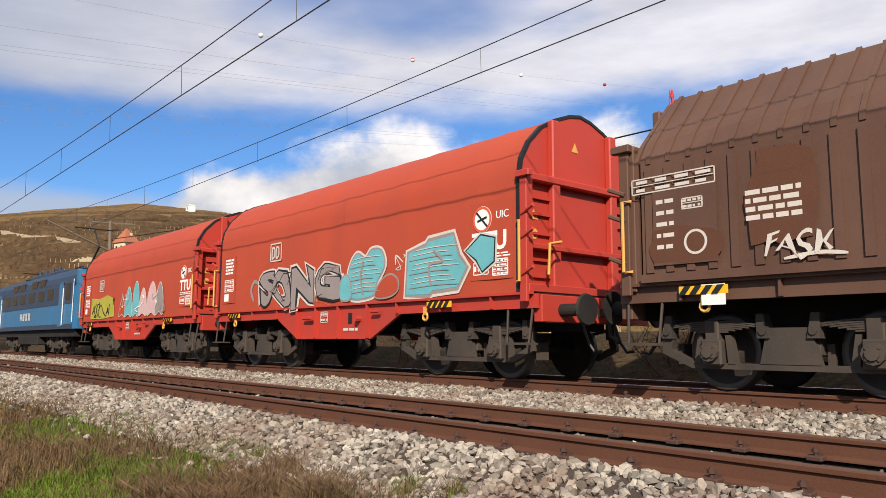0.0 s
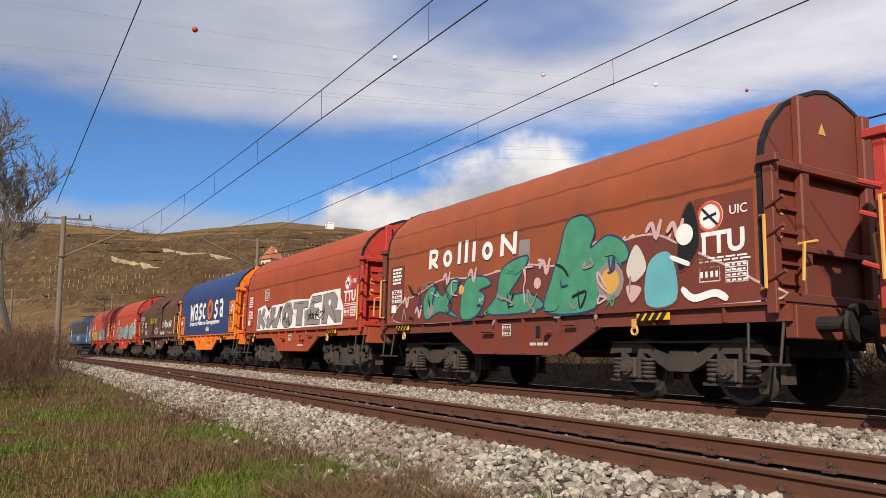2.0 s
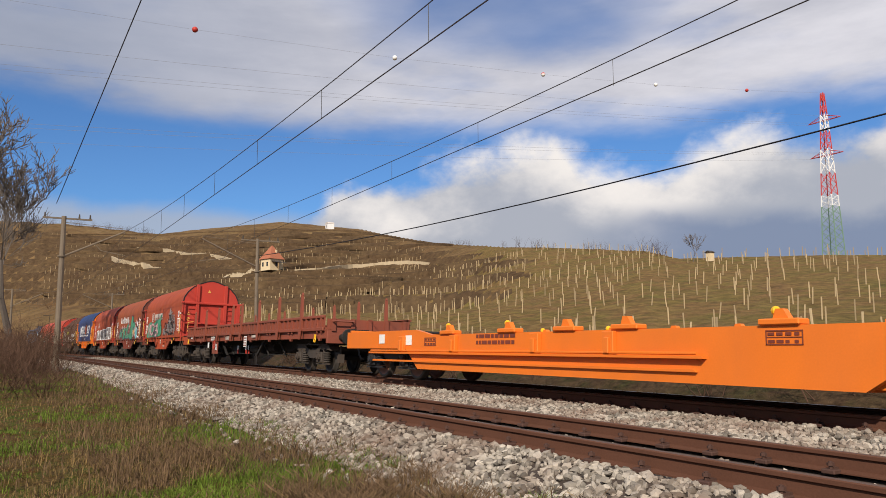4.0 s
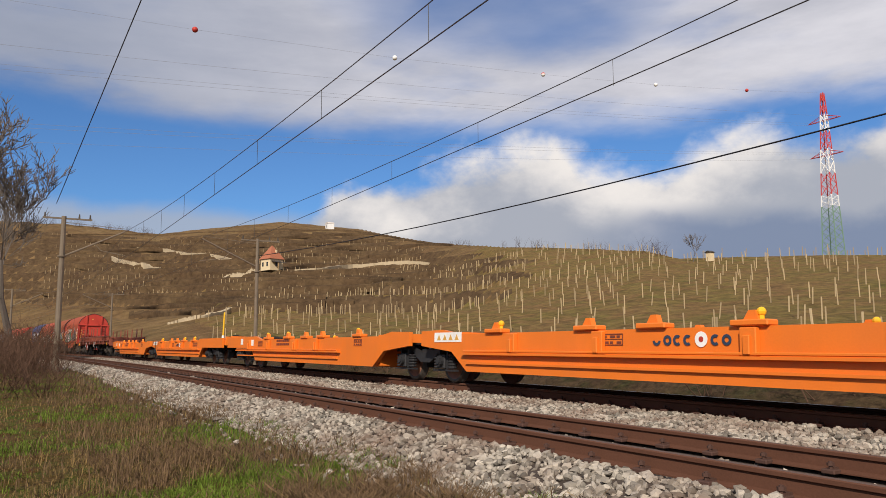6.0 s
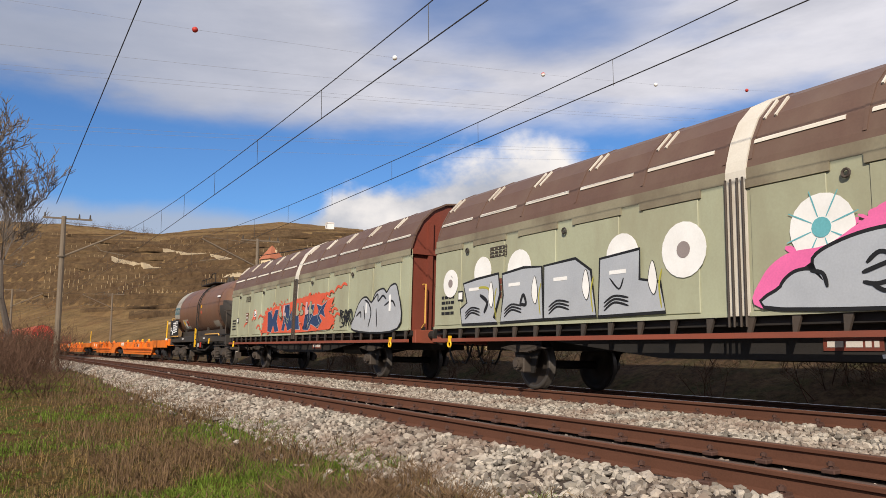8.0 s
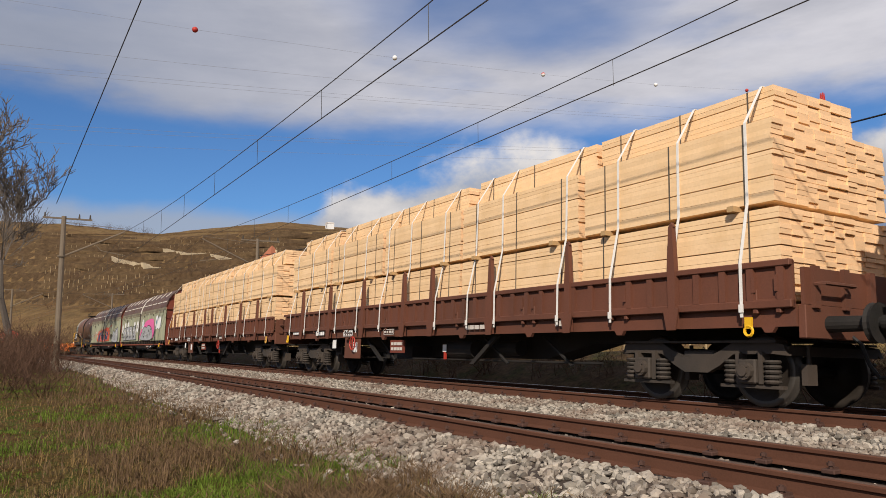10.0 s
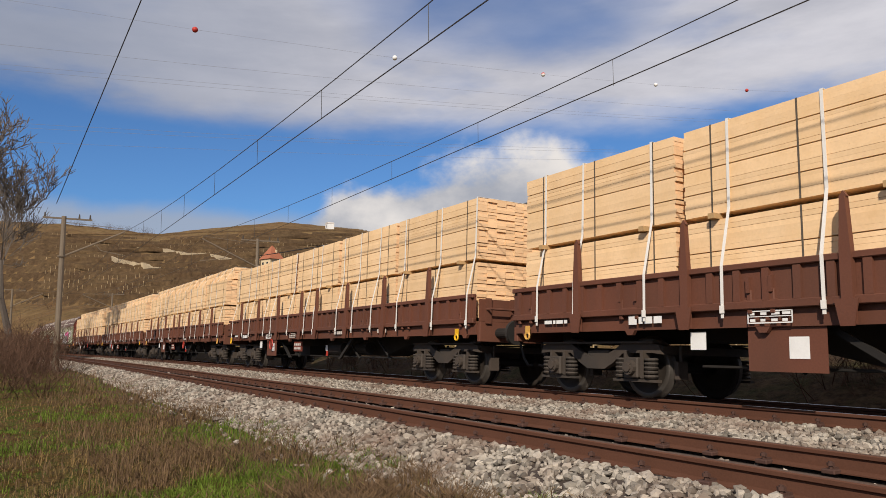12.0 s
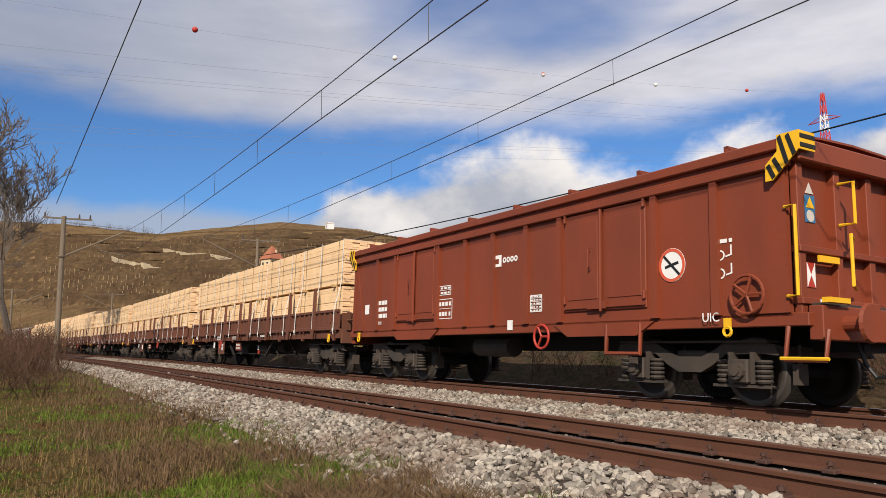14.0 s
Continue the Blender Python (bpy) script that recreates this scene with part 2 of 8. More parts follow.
M["cable"] = material("black_cable", (0.012, 0.012, 0.013), 0.5, spread=0.1, bump=0.0)
M["far_wire"] = material("aluminium_conductor", (0.22, 0.23, 0.26), 0.5, spread=0.05, bump=0.0)
M["ball_red"] = material("red_marker_ball", (0.45, 0.04, 0.03), 0.5, spread=0.05, bump=0.0)
M["pylon_red"] = material("red_pylon_paint", (0.50, 0.05, 0.045), 0.5, spread=0.1, bump=0.0)
M["pylon_green"] = material("green_pylon_paint", (0.16, 0.27, 0.18), 0.6, spread=0.1, bump=0.0)
M["render_wall"] = material("ochre_render", (0.62, 0.50, 0.32), 0.85, spread=0.08, scale=1, fine=20, bump=0.2)
M["roof_tile"] = material("terracotta_roof", (0.34, 0.12, 0.065), 0.8, spread=0.15, scale=2, fine=20, bump=0.3)
M["field_stone"] = material("pale_field_stone", (0.40, 0.32, 0.21), 0.9, spread=0.2, scale=1.0, fine=8, bump=0.5)
M["stake"] = material("vineyard_stake", (0.42, 0.32, 0.19), 0.85, spread=0.15, bump=0.1, island=0.25, gloss=0.1)
M["bark"] = material("grey_bark", (0.12, 0.10, 0.085), 0.9, spread=0.2, scale=6, fine=50, bump=0.4, gloss=0.1)
M["twig"] = material("dry_twigs", (0.080, 0.046, 0.031), 0.9, spread=0.15, bump=0.0, island=0.35, gloss=0.1)
M["weed"] = material("withered_weed", (0.125, 0.080, 0.046), 0.9, spread=0.15, bump=0.0, island=0.4, gloss=0.1)
M["grass_green"] = material("green_grass", (0.095, 0.140, 0.020), 0.8, spread=0.15, scale=0.5, fine=9, bump=0.0, island=0.45, gloss=0.1)
M["grass_dry"] = material("dry_grass", (0.165, 0.110, 0.045), 0.85, spread=0.2, scale=0.5, fine=9, bump=0.0, island=0.45, gloss=0.1)

# ---- mesh helpers ----
Z180 = Matrix.Rotation(math.pi, 4, "Z")


def empty(name, label, category, group="", kind=""):
    return tagged(new(name), label, category, group, kind)


def part(name, bm, mat, parent=None, label="", smooth=False):
    """Link a bmesh as one mesh object under its thing."""
    me = bpy.data.meshes.new(name)
    bm.to_mesh(me)
    bm.free()
    for mt in (mat if isinstance(mat, (list, tuple)) else [mat]):
        me.materials.append(M[mt])
    if smooth:
        me.polygons.foreach_set("use_smooth", [True] * len(me.polygons))
    ob = new(name, me)
    ob.parent = parent
    if label:
        ob["label"] = label
    return ob


def same(name, ob, m, parent, label=""):
    """Another object on the same mesh."""
    o = new(name, ob.data)
    o.parent = parent
    o.matrix_basis = m
    if label:
        o["label"] = label
    return o


def raw(name, verts, faces, mat, parent=None, kind="", label="", category="", index=None):
    me = bpy.data.meshes.new(name)
    verts, faces = np.asarray(verts, dtype=np.float32), np.asarray(faces, dtype=np.int32)
    k = faces.shape[1]
    me.vertices.add(len(verts)), me.loops.add(faces.size), me.polygons.add(len(faces))
    me.vertices.foreach_set("co", verts.ravel())
    me.loops.foreach_set("vertex_index", faces.ravel())
    me.polygons.foreach_set("loop_start", np.arange(0, faces.size, k, dtype=np.int32))
    me.polygons.foreach_set("loop_total", np.full(len(faces), k, dtype=np.int32))
    for mt in (mat if isinstance(mat, (list, tuple)) else [mat]):
        me.materials.append(M[mt])
    if index is not None:
        me.polygons.foreach_set("material_index", np.asarray(index, dtype=np.int32))
    me.polygons.foreach_set("use_smooth", [False] * len(faces))
    me.update(calc_edges=True)
    me.validate()
    ob = new(name, me)
    ob.parent = parent
    return tagged(ob, label, category, "", kind)


def box(bm, x0, x1, y0, y1, z0, z1, bevel=0.0):
    r = bmesh.ops.create_cube(bm, size=1)
    vs = r["verts"]
    for v in vs:
        v.co = (x0 + (v.co.x + 0.5) * (x1 - x0), y0 + (v.co.y + 0.5) * (y1 - y0), z0 + (v.co.z + 0.5) * (z1 - z0))
    if bevel:
        es = list({e for v in vs for e in v.link_edges})
        bmesh.ops.bevel(bm, geom=es, offset=bevel, segments=1, affect="EDGES")
    return bm


def prism(bm, pts, a, b, axis="x", caps=True):
    """Extrude a closed outline along x (outline in y, z), y (x, z) or z (x, y)."""
    def P(u, v, s):
        return (s, u, v) if axis == "x" else (u, s, v) if axis == "y" else (u, v, s)
    A = [bm.verts.new(P(u, v, a)) for u, v in pts]
    B = [bm.verts.new(P(u, v, b)) for u, v in pts]
    n = len(pts)
    for i in range(n):
        bm.faces.new((A[i], A[(i + 1) % n], B[(i + 1) % n], B[i]))
    if caps:
        bm.faces.new(A[::-1]), bm.faces.new(B)
    return bm


def shell(bm, pts, a, b, t, axis="x"):
    """An open outline given thickness t inwards (towards the origin side), extruded."""
    inner = []
    for i, (u, v) in enumerate(pts):
        q, r = pts[max(i - 1, 0)], pts[min(i + 1, len(pts) - 1)]
        d = Vector((r[0] - q[0], r[1] - q[1])).normalized()
        inner.append((u - d.y * -t, v - d.x * t))
    return prism(bm, list(pts) + inner[::-1], a, b, axis)


def rod(bm, p, q, r, n=8, r2=None):
    p, q = Vector(p), Vector(q)
    d = q - p
    m = Matrix.Translation((p + q) / 2) @ d.to_track_quat("Z", "Y").to_matrix().to_4x4()
    bmesh.ops.create_cone(bm, cap_ends=True, segments=n, radius1=r, radius2=r if r2 is None else r2, depth=d.length, matrix=m)
    return bm


def pipe(bm, pts, r, n=6):
    """One bent tube through the points."""
    P = [Vector(p) for p in pts]
    D = [(P[min(i + 1, len(P) - 1)] - P[max(i - 1, 0)]).normalized() for i in range(len(P))]
    u = D[0].orthogonal().normalized()
    rings = []
    for p, d in zip(P, D):
        u = (u - d * u.dot(d)).normalized()
        w = d.cross(u)
        rings.append([bm.verts.new(p + (u * math.cos(2 * math.pi * k / n) + w * math.sin(2 * math.pi * k / n)) * r) for k in range(n)])
    for a, b in zip(rings, rings[1:]):
        for k in range(n):
            bm.faces.new((a[k], a[(k + 1) % n], b[(k + 1) % n], b[k]))
    bm.faces.new(rings[0][::-1]), bm.faces.new(rings[-1])
    return bm


def ring(bm, c, axis, R, r, n=20, k=6):
    ax = Vector(axis).normalized()
    u = ax.orthogonal().normalized()
    w = ax.cross(u)
    vs = []
    for i in range(n):
        a = 2 * math.pi * i / n
        d = u * math.cos(a) + w * math.sin(a)
        vs.append([bm.verts.new(Vector(c) + d * (R + r * math.cos(2 * math.pi * j / k)) + ax * r * math.sin(2 * math.pi * j / k)) for j in range(k)])
    for i in range(n):
        for j in range(k):
            bm.faces.new((vs[i][j], vs[(i + 1) % n][j], vs[(i + 1) % n][(j + 1) % k], vs[i][(j + 1) % k]))
    return bm


def B():
    return bmesh.new()


def box_part(name, mat, parent, *args, label="", bevel=0.0):
    return part(name, box(B(), *args, bevel=bevel), mat, parent, label)


# ---- the line: near track and far track, straight by the camera, bending left far down the line ----
NEAR, FAR, CANT = 5.266, 9.362, 0.0565


def shift(x):
    d = max(0.0, -x - 30.0)
    return -3.77e-4 * d * d if d < 110 else -3.77e-4 * (110 * 110 + 220 * (d - 110))


STEPS = [60, 30, 10, -10, -30] + [-30 - 8 * i for i in range(1, 26)] + [-260, -300, -360, -440, -520]


def sweep(name, outline, y0, mats, z0=0.0, top=None, **tags):
    """An outline in (y, z) carried along the line; top: outline edges that take the second material."""
    verts, faces, idx = [], [], []
    n = len(outline)
    for s, x in enumerate(STEPS):
        for u, v in outline:
            verts.append((x, y0 + shift(x) + u, z0 + v))
        if s:
            for i in range(n):
                a, b = (s - 1) * n + i, (s - 1) * n + (i + 1) % n
                faces.append((a, a + n, b + n, b))
                idx.append(1 if top and i in top else 0)
    return raw(name, verts, faces, mats, index=idx, **tags)


def build_tracks():
    prof = [(-0.07, -0.17), (-0.07, -0.158), (-0.012, -0.14), (-0.010, -0.048), (-0.034, -0.036), (-0.036, -0.008), (-0.028, 0), (0.028, 0),
            (0.036, -0.008), (0.034, -0.036), (0.010, -0.048), (0.012, -0.14), (0.07, -0.158), (0.07, -0.17)]
    for yc, word, top in ((NEAR, "near", "rail_top_dull"), (FAR, "far", "rail_top")):
        for side, z in ((-0.7535, 0.0), (0.7535, -CANT)):
            tagged(sweep("rail", prof, yc + side, ["rail", top], z, top=(6,), kind="structure"), "rusty brown steel rail on its sleepers", "rail", "rails")
    bed = [(2.6, -0.75), (3.55, -0.42), (3.85, -0.34), (4.25, -0.19), (4.45, -0.19), (4.6, -0.27), (5.85, -0.31), (6.12, -0.225), (7.2, -0.25), (8.45, -0.19), (8.6, -0.27), (9.95, -0.31), (10.3, -0.24), (11.0, -0.26), (12.6, -0.8)]
    tagged(sweep("ballast_bed", bed, 0, "ballast", kind="structure"), "grey and rust-stained ballast bed under both tracks", "ballast")


def rail_fastenings():
    """Clips and bolts on both sides of each rail foot, one set for every sleeper."""
    rng = random.Random(4)
    one = B()
    for s in (-1, 1):
        box(one, -0.06, 0.06, s * 0.10 - 0.05, s * 0.10 + 0.05, -0.175, -0.135, 0.008)
        rod(one, (0, s * 0.10, -0.14), (0, s * 0.10, -0.075), 0.016, 6)
        rod(one, (0, s * 0.10, -0.11), (0, s * 0.10, -0.085), 0.03, 6)
        box(one, -0.022, 0.022, s * 0.055 - 0.035, s * 0.055 + 0.035, -0.15, -0.125)
    me = bpy.data.meshes.new("rail_clip")
    one.to_mesh(me)
    V0 = np.array([v.co[:] for v in me.vertices])
    F0 = [tuple(p.vertices) for p in me.polygons]
    for yc, z0 in ((NEAR - 0.7535, 0), (NEAR + 0.7535, -CANT), (FAR - 0.7535, 0)):
        verts, faces = [], []
        x = 1.0
        while x > -70:
            k = len(verts)
            verts += [tuple(v) for v in V0 + np.array((x + rng.uniform(-0.03, 0.03), yc + shift(x), z0))]
            faces += [tuple(k + i for i in f) for f in F0]
            x -= 0.6
        m2 = bpy.data.meshes.new("rail_clips")
        m2.from_pydata(verts, [], faces)
        m2.materials.append(M["clip"])
        tagged(new("rail_clips", m2), "rusty rail clips and bolts along the rail foot", "rail clips", "", "stuff")


def scatter_stones():
    rng = np.random.default_rng(5)
    phi = (1 + 5 ** 0.5) / 2
    ico = np.array([(-1, phi, 0), (1, phi, 0), (-1, -phi, 0), (1, -phi, 0), (0, -1, phi), (0, 1, phi), (0, -1, -phi), (0, 1, -phi),
                    (phi, 0, -1), (phi, 0, 1), (-phi, 0, -1), (-phi, 0, 1)]) / 1.9
    tri = np.array([(0, 11, 5), (0, 5, 1), (0, 1, 7), (0, 7, 10), (0, 10, 11), (1, 5, 9), (5, 11, 4), (11, 10, 2), (10, 7, 6), (7, 1, 8),
                    (3, 9, 4), (3, 4, 2), (3, 2, 6), (3, 6, 8), (3, 8, 9), (4, 9, 5), (2, 4, 11), (6, 2, 10), (8, 6, 7), (9, 8, 1)])
    X, Y, S = [], [], []

    def strip(x0, x1, y0, y1, density, size):
        n = int((x1 - x0) * (y1 - y0) * density)
        X.append(rng.uniform(x0, x1, n)), Y.append(rng.uniform(y0, y1, n)), S.append(rng.uniform(0.42, 1.05, n) * size)
    for y0, y1, d in ((3.45, 4.42, 1.0), (6.12, 8.50, 0.8), (4.62, 5.92, 0.35), (8.72, 10.0, 0.2)):
        strip(-14, 1, y0, y1, 520 * d, 0.052)
        strip(1, 8, y0, y1, 260 * d, 0.056)
        strip(-30, -14, y0, y1, 320 * d, 0.054)
        strip(-75, -30, y0, y1, 95 * d, 0.072)
    strip(-30, 2, 3.2, 3.5, 250, 0.05)
    strip(-20, -1, 2.7, 3.2, 16, 0.048)
    X, Y, S = (np.concatenate(a) for a in (X, Y, S))
    zs = np.interp(Y, [2.6, 3.55, 3.85, 4.25, 4.45, 4.6, 5.85, 6.12, 7.2, 8.45, 8.6, 9.95, 10.3], [-0.5, -0.42, -0.34, -0.19, -0.19, -0.27, -0.31, -0.225, -0.25, -0.19, -0.27, -0.31, -0.24])
    zs = np.maximum(zs, np.where(Y < 3.6, -0.43, -9)) + rng.uniform(-0.02, 0.03, len(X))
    Y = Y + np.array([shift(x) for x in X])
    n = len(X)
    P = ico[None] * S[:, None, None] * rng.uniform(0.55, 1.2, (n, 12, 1)) * rng.uniform(0.6, 1.3, (n, 1, 3))
    a = rng.uniform(0, 6.28, n)
    c, s = np.cos(a)[:, None], np.sin(a)[:, None]
    x, y = P[..., 0] * c - P[..., 1] * s, P[..., 0] * s + P[..., 1] * c
    V = np.stack([x + X[:, None], y + Y[:, None], P[..., 2] * 0.85 + zs[:, None]], -1).reshape(-1, 3)
    F = (tri[None] + 12 * np.arange(n)[:, None, None]).reshape(-1, 3)
    raw("ballast_stones", V, F, "stone", kind="stuff", label="loose angular grey and rust-stained ballast stones", category="ballast")


# ---- ground: one sheet, flat by the line, rising to the terraced vineyard hill ----
AZ = [-180, -110, -95, -90.5, -86.5, -82.5, -80.6, -77.5, -71.8, -65.8, -60.5, -54.4, -44.2, -41.8, -34.2, -28.5, -10, 20, 60, 180]
EL = [1.0, 6.5, 8.2, 8.35, 8.4, 8.15, 8.0, 8.5, 9.2, 8.8, 7.75, 7.4, 6.75, 6.05, 5.85, 5.65, 5.3, 4.5, 1.0, 1.0]
RIDGE = [900, 560, 520, 520, 500, 480, 470, 460, 450, 430, 300, 200, 140, 130, 125, 122, 125, 140, 900, 900]
FOOT = [400, 220, 190, 170, 140, 110, 100, 88, 72, 62, 55, 50, 43, 42, 39, 37, 36, 40, 300, 400]


def lump(x, y, s, seed=0.0):
    return noise.noise(Vector((x * s, y * s, seed)))


def terrain(x, y):
    r = math.hypot(x, y)
    az = math.degrees(math.atan2(x, y))
    flat = -0.45 + 0.05 * lump(x, y, 0.35) + (0.03 * lump(x, y, 1.7, 4) if r < 40 else 0)
    if y - shift(x) > 2.4:
        flat -= 0.45 * min(1, (y - shift(x) - 2.4) / 1.2)
    back = y - shift(x)
    if back > 11.5 and x > -140:
        flat = -0.62 + 1.15 * min(1, max(0, (back - 12.2) / 2.6)) ** 0.8 + 0.12 * lump(x, y, 0.5, 5) - 0.25 * min(1, max(0, (back - 17) / 10))
    el, rr, rf = (float(np.interp(az, AZ, t)) for t in (EL, RIDGE, FOOT))
    if r <= rf:
        return flat
    s = min(1.0, math.log(r / rf) / math.log(rr / rf))
    e0 = math.atan2(flat - 0.852, rf)
    e = e0 + (math.radians(el) - e0) * s ** 0.85
    z = 0.852 + min(r, rr) * math.tan(e) + (0 if r < rr else -0.03 * (r - rr))
    w = min(1, max(0, (-50 - az) / 10)) * min(1, max(0, (az + 100) / 6)) * min(1, max(0, (r - rf * 1.4) / 40)) * min(1, max(0, (rr * 0.93 - r) / 30))
    if w:
        step = 4.6
        q = (z + 1.6 * lump(x, y, 0.012) + 0.4 * lump(x, y, 0.05)) / step
        fr = q - math.floor(q)
        t = min(1, max(0, (fr - 0.70) / 0.22))
        z += w * 0.85 * step * ((t * t * (3 - 2 * t)) - fr)
    return z + min(1, (r - rf) / 60) * (0.5 * lump(x, y, 0.02, 2) + 0.15 * lump(x, y, 0.09, 3))


def ground_material(name, cols, scale, fine, contrast=0.55):
    mt = bpy.data.materials.new(name)
    mt.use_nodes = True
    nt = mt.node_tree
    N, L = nt.nodes.new, nt.links.new
    b = nt.nodes["Principled BSDF"]
    b.inputs["Roughness"].default_value = 0.95
    b.inputs["Specular IOR Level"].default_value = 0.08
    tc = N("ShaderNodeTexCoord")
    prev = None
    for i, c in enumerate(cols):
        if prev is None:
            rgb = N("ShaderNodeRGB")
            rgb.outputs[0].default_value = (*c, 1)
            prev = rgb.outputs[0]
            continue
        n = N("ShaderNodeTexNoise")
        n.inputs["Scale"].default_value, n.inputs["Detail"].default_value, n.inputs["Roughness"].default_value = scale * (1.0 + 0.9 * i), 8, 0.65
        mp = N("ShaderNodeMapping")
        mp.inputs["Location"].default_value = (13.7 * i, 5.1 * i, 0)
        L(tc.outputs["Object"], mp.inputs[0]), L(mp.outputs[0], n.inputs["Vector"])
        r = N("ShaderNodeMapRange")
        r.inputs[1].default_value, r.inputs[2].default_value = 0.44, 0.62
        L(n.outputs[0], r.inputs[0])
        mx = N("ShaderNodeMix")
        mx.data_type = "RGBA"
        L(r.outputs[0], mx.inputs[0]), L(prev, mx.inputs[6])
        mx.inputs[7].default_value = (*c, 1)
        prev = mx.outputs[2]
    f = N("ShaderNodeTexNoise")
    f.inputs["Scale"].default_value, f.inputs["Detail"].default_value, f.inputs["Roughness"].default_value = fine, 6, 0.7
    L(tc.outputs["Object"], f.inputs["Vector"])
    r = N("ShaderNodeMapRange")
    r.inputs[1].default_value, r.inputs[2].default_value, r.inputs[3].default_value, r.inputs[4].default_value = 0.32, 0.68, 1 - contrast, 1 + contrast
    L(f.outputs[0], r.inputs[0])
    sc = N("ShaderNodeVectorMath")
    sc.operation = "SCALE"
    L(prev, sc.inputs[0]), L(r.outputs[0], sc.inputs["Scale"])
    L(sc.outputs[0], b.inputs["Base Color"])
    bp = N("ShaderNodeBump")
    bp.inputs["Strength"].default_value, bp.inputs["Distance"].default_value = 0.8, 0.6 / fine
    L(f.outputs[0], bp.inputs["Height"]), L(bp.outputs[0], b.inputs["Normal"])
    return mt


M["meadow"] = ground_material("mossy_meadow", [(0.080, 0.046, 0.014), (0.054, 0.072, 0.010), (0.082, 0.034, 0.010), (0.046, 0.072, 0.009), (0.088, 0.054, 0.022)], 0.7, 18, 0.8)
M["vineyard"] = ground_material("vineyard_soil_and_grass", [(0.165, 0.108, 0.042), (0.118, 0.098, 0.028), (0.150, 0.108, 0.036), (0.165, 0.098, 0.042)], 0.07, 0.9, 0.45)
M["hillside"] = ground_material("dry_hillside", [(0.168, 0.104, 0.048), (0.128, 0.086, 0.038), (0.185, 0.122, 0.055), (0.135, 0.080, 0.037)], 0.018, 0.35, 0.35)
# Dry scrub, its dark tone painting shade onto the steep terrace faces.
M["scrub"] = ground_material("scrub_with_painted_shade", [(0.080, 0.050, 0.027), (0.108, 0.070, 0.036)], 0.05, 0.6, 0.35)
# Weed colours halved so the bank carries the train's shadow seen under wagons.
M["bank"] = ground_material("weedy_bank_with_shade", [(0.050, 0.031, 0.018), (0.036, 0.034, 0.013), (0.062, 0.040, 0.022)], 0.5, 6)


def build_ground():
    azs = [a for a in range(-180, -98, 6)] + [-98 + 0.32 * i for i in range(int(84 / 0.32))] + [a for a in range(-13, 181, 6)]
    azs[-1] = 180
    rs = [0.02, 0.3, 0.6]
    while rs[-1] < 700:
        rs.append(rs[-1] * (1.009 if 110 < rs[-1] < 470 else 1.021) + 0.004)
    rs += [900, 1300, 2000, 3200, 4500]
    V, F, I = [], [], []
    n = len(rs)
    for a in azs:
        sa, ca = math.sin(math.radians(a)), math.cos(math.radians(a))
        for r in rs:
            V.append((r * sa, r * ca, terrain(r * sa, r * ca)))
    for i in range(len(azs) - 1):
        a = azs[i]
        rf = float(np.interp(a, AZ, FOOT))
        for j in range(n - 1):
            F.append((i * n + j, (i + 1) * n + j, (i + 1) * n + j + 1, i * n + j + 1))
            x, y = V[i * n + j][0], V[i * n + j][1]
            el = math.degrees(math.atan2(V[i * n + j][2] - 0.85, rs[j]))
            vine = rs[j] > rf * 0.8 and y > 15 and a > -76.5 + 6 * lump(x, y, 0.03) and el < 4.3 + 0.05 * (a + 70) + 3.2 * min(1, max(0, (a + 66) / 14)) and rs[j] < 260
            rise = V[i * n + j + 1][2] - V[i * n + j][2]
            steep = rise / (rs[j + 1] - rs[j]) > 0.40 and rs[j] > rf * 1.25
            # Index 3: steep faces take the scrub colour with terrace shade painted in.
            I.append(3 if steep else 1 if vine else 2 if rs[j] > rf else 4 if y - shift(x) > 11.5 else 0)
    k = len(V)
    V.append((0, 0, -0.45))
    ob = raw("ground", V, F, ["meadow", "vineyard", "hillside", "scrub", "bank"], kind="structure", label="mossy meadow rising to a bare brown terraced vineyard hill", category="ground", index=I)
    ob.data.polygons.foreach_set("use_smooth", [True] * len(ob.data.polygons))


build_tracks()
rail_fastenings()
build_ground()
scatter_stones()


